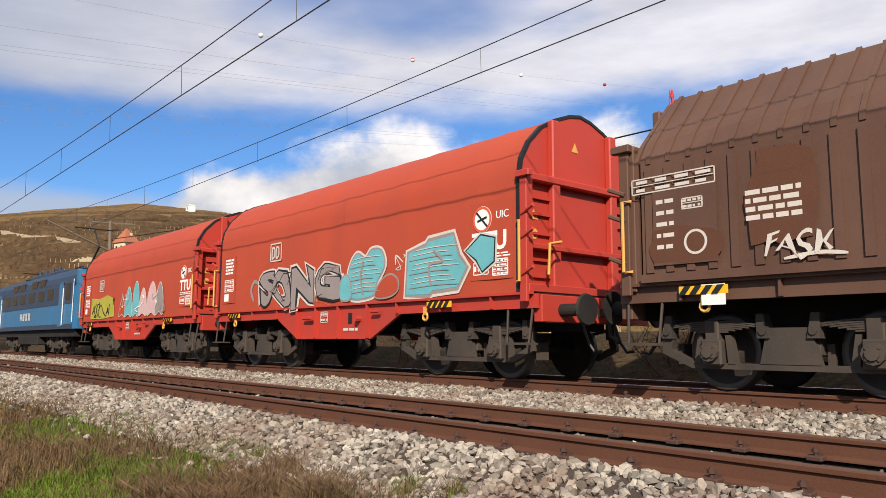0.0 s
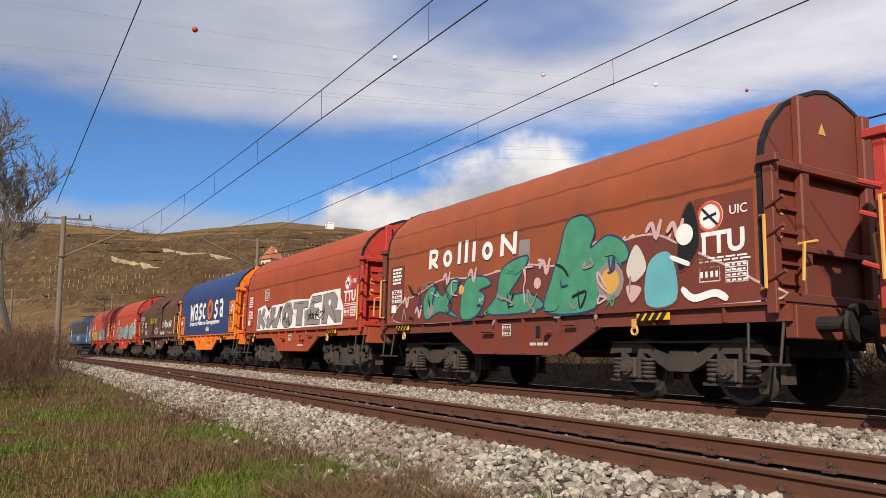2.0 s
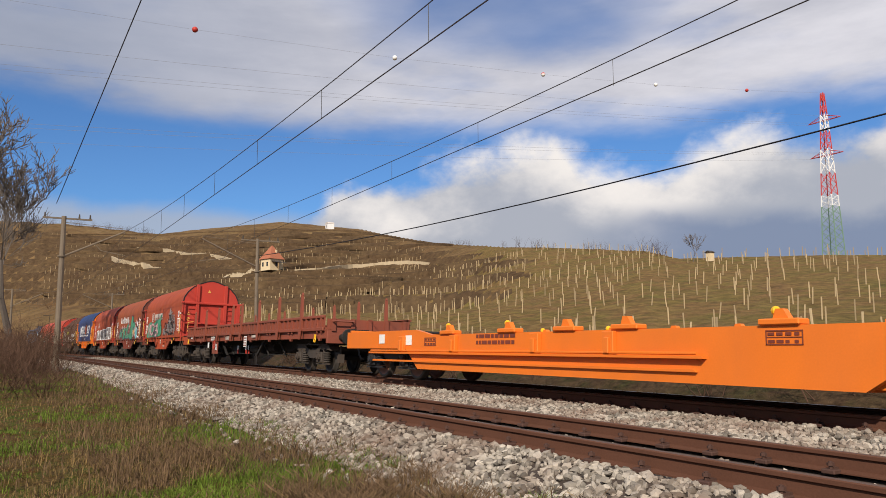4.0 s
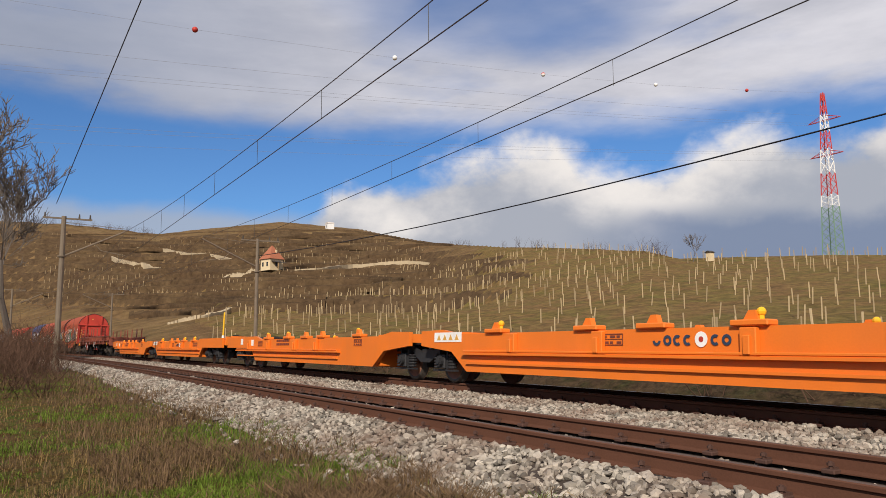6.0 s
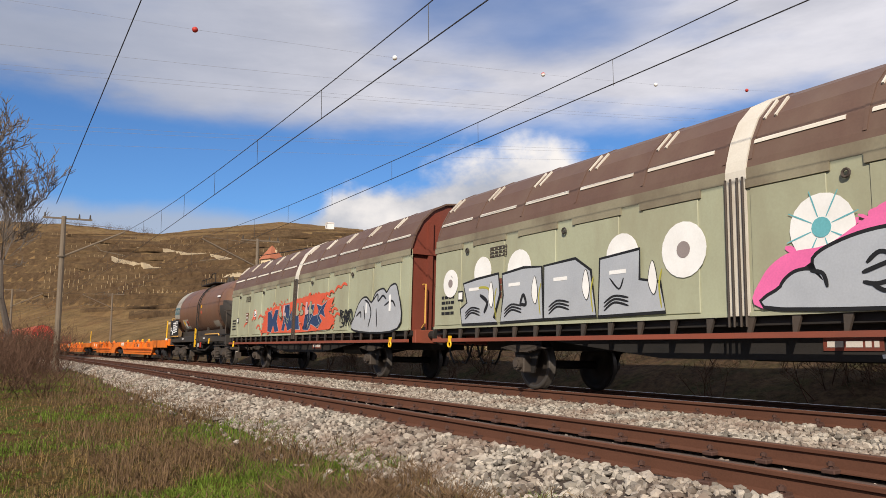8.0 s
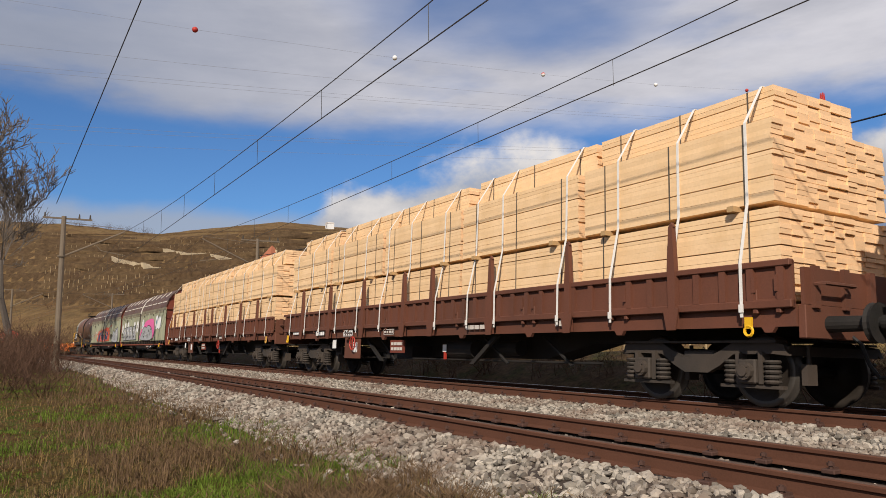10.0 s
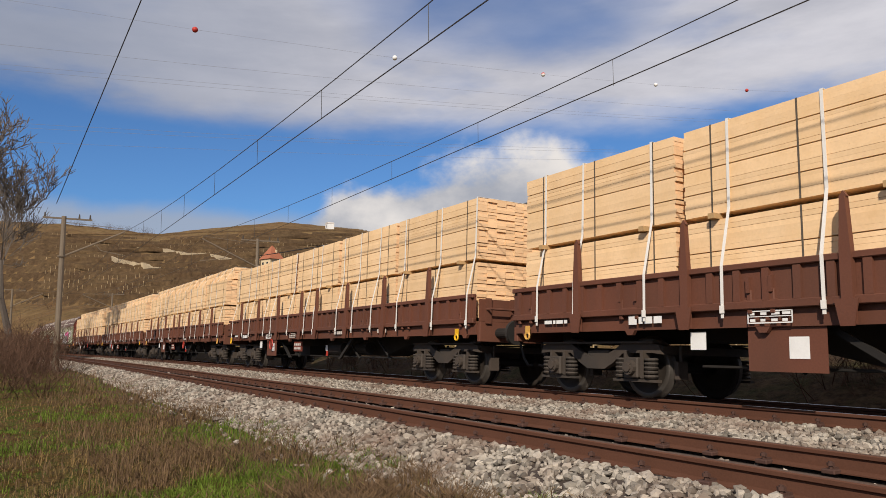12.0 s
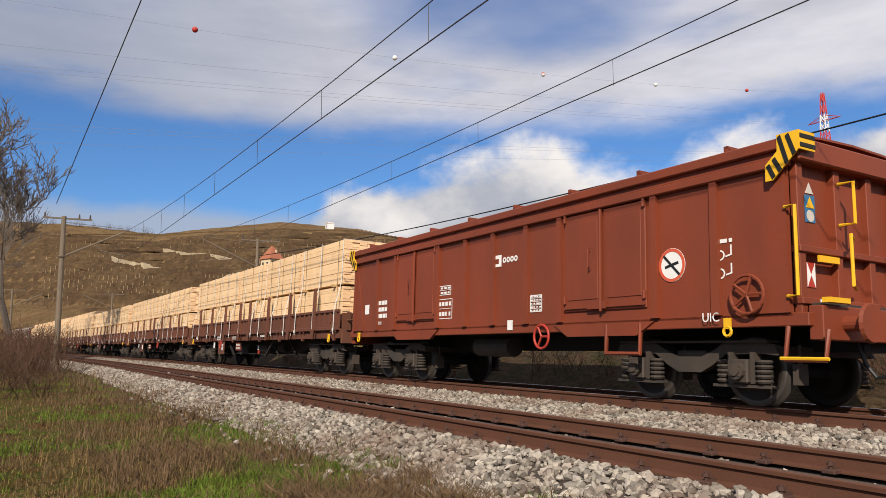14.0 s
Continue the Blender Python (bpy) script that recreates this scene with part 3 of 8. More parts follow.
# ---- overhead line ----
def build_overhead():
    def line(name, label, pts, r, mat="wire"):
        return tagged(part(name, pipe(B(), pts, r, 5), mat), label, "wire", "overhead wires")

    def along(y, z, x0, x1, sag, n=14):
        return [(x0 + (x1 - x0) * i / n, y + shift(x0 + (x1 - x0) * i / n), z - sag * 4 * (i / n) * (1 - i / n)) for i in range(n + 1)]
    for yc, off, z1, sag, first in ((NEAR, 0.14, 6.85, 0.78, -9.55), (FAR, -0.03, 6.78, 0.80, -9.66)):
        for x0, x1 in ((15.0 if yc == NEAR else 20.0, -41.5), (-41.5, -95.0), (-95.0, -150.0)):
            line("contact_wire", "dark contact wire over the track", along(yc + off, 5.48 if yc == NEAR else 5.54, x0, x1, 0.02), 0.011)
            line("catenary_wire", "dark carrying wire over the track", along(yc + off, z1, x0, x1, sag, 18), 0.010)
            x = first if x0 > 0 else x0 - 3.0
            while x > x1 + 2:
                t = (x - x0) / (x1 - x0)
                y = yc + off + shift(x)
                d = rod(B(), (x, y, 5.48), (x, y, z1 - sag * 4 * t * (1 - t)), 0.006, 4)
                tagged(part("dropper_wire", d, "wire"), "thin dropper between carrying and contact wire", "wire", "dropper wires")
                x -= 4.5
    line("feeder_cable", "thick black sagging cable beside the line", [(-42.2 + 50.2 * i / 16, 12.5 + 6.5 * i / 16, 5.95 + 0.85 * i / 16 - 0.7 * 4 * (i / 16) * (1 - i / 16)) for i in range(17)], 0.022, "cable")
    line("feeder_cable", "black cable along the mast tops", [(-41.5, 1.98, 7.98), (-22.65, 3.0, 11.07), (-10, 3.3, 13.0)], 0.018, "cable")

    def mast(x, y, side, h, tube):
        root = empty("catenary_mast", "weathered brown overhead line mast beside the track", "mast", "overhead line masts")
        root.location = (x, y + shift(x), -0.6)
        part("post", rod(B(), (0, 0, 0), (0, 0, h + 0.6), tube, 10, tube * 0.75), "mast", root)
        part("collar", rod(B(), (0, 0, h * 0.72 + 0.6), (0, 0, h * 0.72 + 0.66), tube + 0.05, 10), "mast", root)
        yo = (NEAR if side > 0 else FAR) - y
        part("cross_arm", box(B(), -0.04, 0.04, -0.95, 1.3, h + 0.45, h + 0.53), "mast", root)
        for k in (-0.85, 0.7, 1.2):
            part("insulator", rod(B(), (0, k, h + 0.53), (0, k, h + 0.75), 0.05, 8, 0.03), "bogie", root)
        part("tube_arm", rod(B(), (0, 0, 5.3 + 0.6), (0, yo, 6.75 + 0.6), 0.045, 6), "mast", root)
        part("top_tie", rod(B(), (0, 0, h + 0.3), (0, yo, 6.9 + 0.6), 0.014, 5), "mast", root)
        part("register_arm", pipe(B(), [(0, yo * 0.5, 6.05 + 0.6), (0, yo * 0.62, 5.7 + 0.6), (0, yo * 1.02, 5.5 + 0.6)], 0.02, 5), "mast", root)
        return root
    mast(-41.5, 2.40, 1, 7.35, 0.15)
    mast(-42.2, 12.5, -1, 6.95, 0.12)
    mast(-95.0, 2.3, 1, 7.2, 0.14)
    mast(-95.0, 12.5, -1, 7.0, 0.12)
    mast(-150.0, 2.3, 1, 7.2, 0.14)


build_overhead()


# ---- power line across the valley ----
def build_power_line():
    balls = [(-105.5, 21.3, 45.7), (-107.5, 54.3, 48.6), (-109.3, 87.3, 52.3), (-111.3, 120.0, 56.6), (-113.0, 153.0, 61.5)]
    top = Vector((-114.5, 186.3, 66.9))
    for i, c in enumerate(balls):
        bm = B()
        bmesh.ops.create_uvsphere(bm, u_segments=14, v_segments=9, radius=0.42)
        for f in bm.faces:
            f.material_index = 1 if (f.calc_center_median().z < 0.05) == (i % 2 == 0) and i % 2 == 0 else 0
        red = i % 2 == 0
        ob = part("marker_ball", bm, ["ball_red" if red else "white", "white" if i == 2 else "ball_red"] if red else "white", smooth=True)
        ob.location = c
        tagged(ob, "red and white aerial marker ball on the wire" if red else "white aerial marker ball on the wire", "marker ball", "aerial marker balls")
    pts = [(-103.6, -12.0, 43.4)] + balls + [tuple(top)]
    tagged(part("ground_wire", pipe(B(), pts, 0.014, 4), "far_wire"), "thin grey earth wire carrying marker balls", "wire", "power line wires")
    for dx, dz, sag in ((-4.6, -7.8, 8.5), (4.6, -7.8, 8.5), (-4.6, -17.3, 9), (4.6, -17.3, 9), (-2.6, -7.8, 8.7), (2.6, -17.3, 9)):
        bm = B()
        q = [(top.x + dx + 10.9 * t, top.y - 198.3 * t, top.z + dz - 23.5 * t + sag * 0.6 * (t * t - t)) for t in [i / 12 for i in range(13)]]
        tagged(part("conductor_wire", pipe(bm, q, 0.016, 4), "far_wire"), "thin grey high-voltage conductor", "wire", "power line wires")
    root = empty("lattice_pylon", "red and white lattice pylon, green at its foot", "pylon")
    base = top.z - 56
    root.location = (top.x, top.y, base)

    def half(z):
        return 2.0 * (1 - z / 56) ** 0.85 + 0.3
    bands = [(0, 25, "pylon_green"), (25, 28, "white"), (28, 34, "pylon_red"), (34, 40.4, "white"), (40.4, 45.4, "pylon_red"), (45.4, 50, "white"), (50, 56, "pylon_red")]
    for z0, z1, mt in bands:
        bm = B()
        n = max(2, int((z1 - z0) / 2.2))
        for k in range(n):
            a, b = z0 + (z1 - z0) * k / n, z0 + (z1 - z0) * (k + 1) / n
            ha, hb = half(a), half(b)
            C = [(-1, -1), (1, -1), (1, 1), (-1, 1)]
            for i in range(4):
                p, q = C[i], C[(i + 1) % 4]
                rod(bm, (p[0] * ha, p[1] * ha, a), (p[0] * hb, p[1] * hb, b), 0.13, 4)
                rod(bm, (p[0] * ha, p[1] * ha, a), (q[0] * hb, q[1] * hb, b), 0.07, 4)
                rod(bm, (q[0] * ha, q[1] * ha, a), (p[0] * hb, p[1] * hb, b), 0.07, 4)
        part("lattice_section", bm, mt, root)
    for z, w in ((48.3, 4.6), (38.8, 4.6)):
        bm = B()
        for s in (-1, 1):
            for d in (-0.6, 0.6):
                rod(bm, (0, d, z), (s * w, 0, z), 0.09, 4), rod(bm, (0, d, z + 1.6), (s * w, 0, z), 0.07, 4)
            for k in (0.25, 0.5, 0.75):
                rod(bm, (s * w * k, 0, z), (s * w * k, 0, z + 1.6 * (1 - k)), 0.05, 4)
        part("cross_arm", bm, "pylon_red", root)


build_power_line()


# ---- buildings and walls on the hill ----
def place(az, r, dz=0.0):
    x, y = r * math.sin(math.radians(az)), r * math.cos(math.radians(az))
    return Vector((x, y, terrain(x, y) + dz))


def place_el(az, el, dz=0.0, near=False):
    """The spot on the slope that lies at this bearing and this height angle from the viewing point."""
    r = float(np.interp(az, AZ, FOOT)) * 1.02
    while r < 520:
        x, y = r * math.sin(math.radians(az)), r * math.cos(math.radians(az))
        z = terrain(x, y)
        if math.degrees(math.atan2(z - 0.852, r)) >= el:
            break
        r += 1.0 + r * 0.004
    return Vector((x, y, z + dz))


def build_hill_things():
    rng0 = random.Random(21)
    house = empty("vineyard_house", "small ochre rendered vineyard house with pyramid tile roof", "house")
    house.matrix_basis = Matrix.Translation(place_el(-72.5, 5.55, -0.3)) @ pose(0, 0, 0, 0, 0, 18)
    part("wall", box(B(), -2.3, 2.3, -2.2, 2.2, 0, 3.3), "render_wall", house)
    r = B()
    prism(r, [(-2.7, 3.3), (2.7, 3.3), (0.12, 7.4), (-0.12, 7.4)], -2.6, 2.6, "y")
    for v in r.verts:
        if v.co.z > 5:
            v.co.y *= 0.05
    part("roof", r, "roof_tile", house)
    part("chimney", box(B(), 1.2, 1.6, 0.3, 0.7, 4.5, 6.1), "render_wall", house)
    for x in (-1.2, 0.9):
        part("window", box(B(), x - 0.35, x + 0.35, -2.26, -2.16, 1.2, 2.4), "glass", house)
    part("window", box(B(), 2.27, 2.33, -0.4, 0.5, 1.2, 2.4), "glass", house)
    lean = B()
    prism(lean, [(2.3, 2.5), (5.6, 1.9), (5.6, 2.05), (2.3, 2.75)], -1.8, 1.2, "y")
    part("lean_to_roof", lean, "bogie", house)
    for x in (5.4,):
        part("porch_post", box(B(), x - 0.1, x + 0.1, -1.7, -1.5, 0, 2.0), "lath", house)
    # Low scrubby strips added along the benches, coloured as the terraces' shaded bands.
    for k in range(20):
        a0 = -89.0 + 4.0 * rng0.random() + (6 if k % 3 == 0 else 0)
        a1 = rng0.uniform(-68, -58) if k > 4 else rng0.uniform(-74, -66)
        e = 2.3 + 0.31 * k
        n = 40
        P = []
        for i in range(n + 1):
            a = a0 + (a1 - a0) * i / n
            top = float(np.interp(a, AZ, EL)) - 0.2
            P.append(place_el(a, min(top, e + 0.3 * math.sin(a * 0.16 + k) + 0.022 * (a + 72))))
        for _ in range(5):
            P = [P[0]] + [(P[i - 1] + P[i] * 2 + P[i + 1]) / 4 for i in range(1, n)] + [P[n]]
        bm = B()
        rows = []
        for i, p in enumerate(P):
            d = (P[min(i + 1, n)] - P[max(i - 1, 0)]).normalized()
            f = Vector((-p.x, -p.y, 0)).normalized()
            h = 0.55 + 0.3 * rng0.random()
            rows.append([bm.verts.new(p + v) for v in (f * 0.9 - Vector((0, 0, 1.3)), f * 0.6 + Vector((0, 0, h * 0.5)), Vector((0, 0, h)), -f * 1.6 - Vector((0, 0, 0.5)))])
        for p, q in zip(rows, rows[1:]):
            for j in range(3):
                bm.faces.new((p[j], q[j], q[j + 1], p[j + 1]))
        tagged(part("terrace_bank", bm, "scrub", smooth=True), "scrubby terrace edge on the hillside with shade in its colour", "terrace", "terrace banks", "structure")
    hut = empty("summit_hut", "small white hut on the hilltop", "hut")
    hut.location = place_el(-68.2, 8.75, 0.6)
    part("wall", box(B(), -2.2, 2.2, -1.8, 1.8, -2.0, 2.1), "white", hut)
    part("roof", prism(B(), [(-2.35, 2.1), (2.35, 2.1), (1.5, 2.9), (-1.5, 2.9)], -1.9, 1.9, "y"), "cream", hut)
    part("door", box(B(), -0.4, 0.4, -1.84, -1.79, 0, 1.7), "bogie", hut)
    kiosk = empty("vineyard_hut", "small ochre hut on the vineyard ridge", "hut")
    kiosk.location = place_el(-39.6, 5.75, -0.2)
    part("wall", box(B(), -0.45, 0.45, -0.45, 0.45, 0, 1.5), "render_wall", kiosk)
    part("roof", prism(B(), [(-0.6, 1.5), (0.6, 1.5), (0, 1.8)], -0.6, 0.6, "y"), "bogie", kiosk)
    rng = random.Random(3)
    for a0, a1, e0, e1, h in ((-76.0, -73.3, 4.75, 5.2, 2.6), (-79.6, -74.7, 1.5, 2.5, 1.3), (-83.6, -80.0, 5.9, 5.2, 2.6), (-82.0, -75.5, 6.9, 6.3, 1.6), (-70.8, -60.5, 5.5, 6.1, 1.0)):
        wall = B()
        n = 26
        line = [place_el(a0 + (a1 - a0) * i / n, e0 + (e1 - e0) * i / n) for i in range(n + 1)]
        for _ in range(6):
            line = [line[0]] + [(line[i - 1] + line[i] * 2 + line[i + 1]) / 4 for i in range(1, n)] + [line[n]]
        for i in range(n):
            a, b = i / n, (i + 1) / n
            p, q = line[i], line[i + 1]
            hh = h * (0.25 + 0.2 * rng.random()) * min(1, 0.4 + 4 * a, 0.4 + 4 * (1 - b))
            d = (q - p).normalized()
            nrm = Vector((-d.y, d.x, 0)) * 0.4
            vs = [wall.verts.new(v) for v in (p - nrm - Vector((0, 0, 1.2)), q - nrm - Vector((0, 0, 1.2)), q + nrm - Vector((0, 0, 1.2)), p + nrm - Vector((0, 0, 1.2)),
                                              p - nrm + Vector((0, 0, hh)), q - nrm + Vector((0, 0, hh)), q + nrm + Vector((0, 0, hh)), p + nrm + Vector((0, 0, hh)))]
            for f in ((0, 1, 5, 4), (1, 2, 6, 5), (2, 3, 7, 6), (3, 0, 4, 7), (4, 5, 6, 7), (3, 2, 1, 0)):
                wall.faces.new([vs[k] for k in f])
        tagged(part("retaining_wall", wall, "field_stone", None), "pale dry-stone retaining wall on the vineyard slope", "stone wall", "terrace walls")


def stakes():
    rng = np.random.default_rng(8)
    V, F = [], []

    def stake(x, y, z, h, w):
        lx, ly = rng.normal(0, 0.07, 2)
        k = len(V)
        for s in (0, 1):
            for dx, dy in ((-w, -w), (w, -w), (w, w), (-w, w)):
                V.append((x + dx + lx * s, y + dy + ly * s, z - 0.2 + s * (h + 0.2)))
        F.extend([(k, k + 1, k + 5, k + 4), (k + 1, k + 2, k + 6, k + 5), (k + 2, k + 3, k + 7, k + 6), (k + 3, k, k + 4, k + 7), (k + 4, k + 5, k + 6, k + 7)])
    # lower slope: rows running up the hill
    for i in range(-90, 60):
        for j in range(0, 26):
            u, v = i * 2.0 + rng.normal(0, 0.12), 22 + j * 4.6 + rng.normal(0, 0.3)
            x, y = -40 + u - 0.28 * v, v
            az, r = math.degrees(math.atan2(x, y)), math.hypot(x, y)
            if not (-77 < az < -24) or y < 20 or r > 225 or rng.random() < 0.42:
                continue
            z = terrain(x, y)
            if math.degrees(math.atan2(z - 0.85, r)) > 2.6 + 4.6 * min(1, max(0, (az + 72) / 20)):
                continue
            stake(x, y, z, rng.uniform(1.15, 1.6), 0.024 + 0.00012 * r)
    # terraces above: a row along every bench
    for k, e in enumerate((3.3, 3.9, 4.5, 5.1, 5.7, 6.35, 7.0, 7.6)):
        a = -88.0
        while a < -44:
            a += 0.27 + 0.05 * rng.random()
            top = float(np.interp(a, AZ, EL))
            ee = e + 0.25 * math.sin(a * 0.21 + k) + 0.02 * (a + 70)
            if ee > top - 0.3 or ee < 2.6 + 4.6 * min(1, max(0, (a + 72) / 20)) or rng.random() < 0.16 or lump(a * 0.3, k * 3.1, 1.0) < -0.22:
                continue
            p = place_el(a, ee)
            stake(p.x, p.y, p.z, rng.uniform(0.8, 1.25), 0.045)
    raw("vineyard_stakes", V, F, "stake", kind="stuff", label="pale wooden stakes in rows on the vineyard slope", category="stakes")


build_hill_things()
stakes()


# ---- plants ----
def twigs(name, seed, thin, spread, levels, count, label, category, loc, up=0.6, group=""):
    """A leafless plant: tapered limbs that fork again and again, as one trunk mesh and one mesh of fine twigs."""
    rng = random.Random(seed)
    V, F, TV, TF = [], [], [], []

    def limb(p, q, ra, rb, A, Fs, n=4):
        d = (q - p).normalized()
        u = d.orthogonal().normalized()
        w = d.cross(u)
        k = len(A)
        for c, r in ((p, ra), (q, rb)):
            for i in range(n):
                a = 2 * math.pi * i / n
                A.append(tuple(c + (u * math.cos(a) + w * math.sin(a)) * r))
        for i in range(n):
            Fs.append((k + i, k + (i + 1) % n, k + n + (i + 1) % n, k + n + i))

    def grow(p, d, length, r, level):
        q = p
        segs = 3
        for s in range(segs):
            d = (d + Vector((rng.gauss(0, 0.12), rng.gauss(0, 0.12), rng.gauss(0.03, 0.1)))).normalized()
            e = q + d * length / segs
            ra, rb = r * (1 - 0.22 * s), r * (1 - 0.22 * (s + 1))
            limb(q, e, ra, rb, V if level <= 1 else TV, F if level <= 1 else TF, 6 if level == 0 else 4 if level < 3 else 3)
            q = e
            if level < levels and (s > 0 or level > 0):
                for _ in range(count if s == segs - 1 else max(1, count - 1)):
                    t = Vector((rng.gauss(0, 1), rng.gauss(0, 1), rng.gauss(up, 0.5))).normalized()
                    grow(q, (d * 0.7 + t * spread).normalized(), length * rng.uniform(0.5, 0.78), max(thin, rb * rng.uniform(0.55, 0.75)), level + 1)
    root = empty(name, label, category, group)
    root.location = loc
    return root, grow, (V, F, TV, TF)


def tree(loc, seed, height, label="bare leafless tree with fine drooping twigs", levels=5, group=""):
    root, grow, (V, F, TV, TF) = twigs("bare_tree", seed, 0.03, 0.62, levels, 2, label, "tree", loc, group=group)
    grow(Vector((0, 0, -0.3)), Vector((0.05, 0.0, 1)), height * 0.40, height * 0.016, 0)
    raw("trunk", V, F, "bark", root)
    raw("crown", TV, TF, "bark", root, "stuff")
    return root


def shrub(loc, seed, height, levels=3, stems=9, label="leafless brown shrub of tangled stems", group="shrubs by the line"):
    root, grow, (V, F, TV, TF) = twigs("shrub", seed, 0.0032 * height + 0.0025, 0.8, levels, 2, label, "shrub", loc, up=0.45, group=group)
    rng = random.Random(seed)
    for _ in range(stems):
        grow(Vector((rng.gauss(0, 0.25), rng.gauss(0, 0.25), -0.05)) * height, Vector((rng.gauss(0, 0.45), rng.gauss(0, 0.45), 1)).normalized(), height * 0.72, 0.010 * height + 0.004, 1)
    raw("branchwork", V + TV, F + [tuple(i + len(V) for i in f) for f in TF], "twig", root, "stuff")
    return root


def build_plants():
    tree((-60.0, 0.7, -0.5), 23, 19.5, levels=6)
    tree((-72.0, -2.2, -0.5), 7, 18.0, levels=5)
    tree(place_el(-40.8, 5.7, -0.3), 31, 5.5, levels=4)
    rng = random.Random(2)
    for i in range(44):
        x = rng.uniform(-60, -22)
        shrub((x, rng.uniform(-2.6, 1.2) + (1.1 if x < -36 else 0), -0.5), 100 + i, rng.uniform(0.8, 1.5) + (0.7 if x < -36 else 0), 3, 9)
    for i in range(20):
        shrub((rng.uniform(-110, -60), rng.uniform(-6, 0.2), -0.5), 200 + i, rng.uniform(1.2, 2.2), 3, 8)
    for i in range(30):
        a = rng.uniform(-89, -81)
        shrub(place_el(a, float(np.interp(a, AZ, EL)) - 0.15), 300 + i, rng.uniform(3, 5), 2, 8, group="shrubs on the hilltop")
    for i in range(16):
        a = rng.uniform(-60, -42)
        shrub(place_el(a, float(np.interp(a, AZ, EL)) - 0.15), 340 + i, rng.uniform(1.5, 3.0), 2, 8, group="shrubs on the ridge")
    for i in range(22):
        a = rng.uniform(-88, -76)
        shrub(place_el(a, rng.uniform(2.5, 6.5)), 360 + i, rng.uniform(2.5, 5.0), 2, 8, group="shrubs on the slope")
    for i in range(60):
        x = rng.uniform(-42, -1)
        shrub((x, rng.uniform(12.2, 15.5), -0.2), 400 + i, rng.uniform(0.6, 1.15), 3, 7, group="shrubs behind the line")


def grass(name, mat, n, seed, hmin, hmax, chooser, label, low=-14.0):
    rng = np.random.default_rng(seed)
    R = 5.5 * np.exp(rng.random(n) ** 1.15 * math.log(46 / 5.5))
    A = rng.uniform(-1.68, -0.80, n)
    keep = rng.random(n)
    V, F = [], []
    for r, az, u in zip(R, A, keep):
        x, y = r * math.sin(az), r * math.cos(az)
        if not low < y < 3.75:
            continue
        g = noise.noise(Vector((x * 0.5, y * 0.5, 3.0))) + 0.5 * noise.noise(Vector((x * 1.9, y * 1.9, 7.0)))
        if not chooser(g, y, u):
            continue
        z = terrain(x, y + shift(x)) if y < 2.4 else float(np.interp(y, [2.4, 3.55, 3.85], [-0.47, -0.44, -0.36]))
        tuft = noise.noise(Vector((x * 3.2, y * 3.2, 11.0)))
        h = min(0.24, rng.uniform(hmin, hmax) * (1.0 + 0.5 * max(0, g) + 5.0 * max(0, tuft - 0.10)))
        w = 0.0016 + 0.00026 * r
        a, b = rng.uniform(0, 6.28), rng.uniform(0.2, 1.1) * h
        bx, by = math.cos(a) * b, math.sin(a) * b
        wx, wy = -math.sin(a) * w, math.cos(a) * w
        k = len(V)
        V += [(x - wx, y - wy, z - 0.02), (x + wx, y + wy, z - 0.02), (x + wx * 0.8 + bx * 0.35, y + wy * 0.8 + by * 0.35, z + h * 0.6),
              (x - wx * 0.8 + bx * 0.35, y - wy * 0.8 + by * 0.35, z + h * 0.6), (x + bx, y + by, z + h * 0.97), (x + bx * 1.01, y + by, z + h)]
        F += [(k, k + 1, k + 2, k + 3), (k + 3, k + 2, k + 5, k + 4)]
    raw(name, V, F, mat, kind="stuff", label=label, category="grass")


build_plants()
grass("green_grass", "grass_green", 190000, 1, 0.012, 0.05, lambda g, y, u: u < 0.10 + 2.6 * g, "short green grass tufts in the meadow")
grass("dry_grass", "grass_dry", 110000, 2, 0.015, 0.06, lambda g, y, u: u < 0.22 - 0.9 * g + (0.35 if y > 1.8 else 0), "dry straw-coloured grass beside the ballast")
grass("dry_weeds", "weed", 150000, 3, 0.03, 0.14, lambda g, y, u: u < (0.60 - 0.9 * g - 0.9 * max(0, y - 3.3) if y > 2.0 else 0.24 - 0.7 * g if y > 0.9 else 0.06), "brown withered weeds along the ballast edge", 0.0)

# ---- train: shared pieces ----
SPEED = 23.2
MOVERS = []          # (thing, place in the train, its pose on the wagon)


def mover(ob, u, m=None):
    MOVERS.append((ob, u, m or Matrix()))
    return ob


CACHE = {}


def shared(key, make, mat, name, parent, m=None, label="", smooth=False):
    """A part that repeats: its mesh is built once."""
    if key not in CACHE:
        ob = part(name, make(), mat, parent, label, smooth)
        CACHE[key] = ob
        if m:
            ob.matrix_basis = m
        return ob
    return same(name, CACHE[key], m or Matrix(), parent, label)


def lathe(prof, n=24, axis="y"):
    bm = B()
    rings = []
    for r, h in prof:
        row = []
        for i in range(n):
            a = 2 * math.pi * i / n
            c, s = r * math.cos(a), r * math.sin(a)
            row.append(bm.verts.new((c, h, s) if axis == "y" else (h, c, s)))
        rings.append(row)
    for p, q in zip(rings, rings[1:]):
        for i in range(n):
            bm.faces.new((p[i], p[(i + 1) % n], q[(i + 1) % n], q[i]))
    return bm


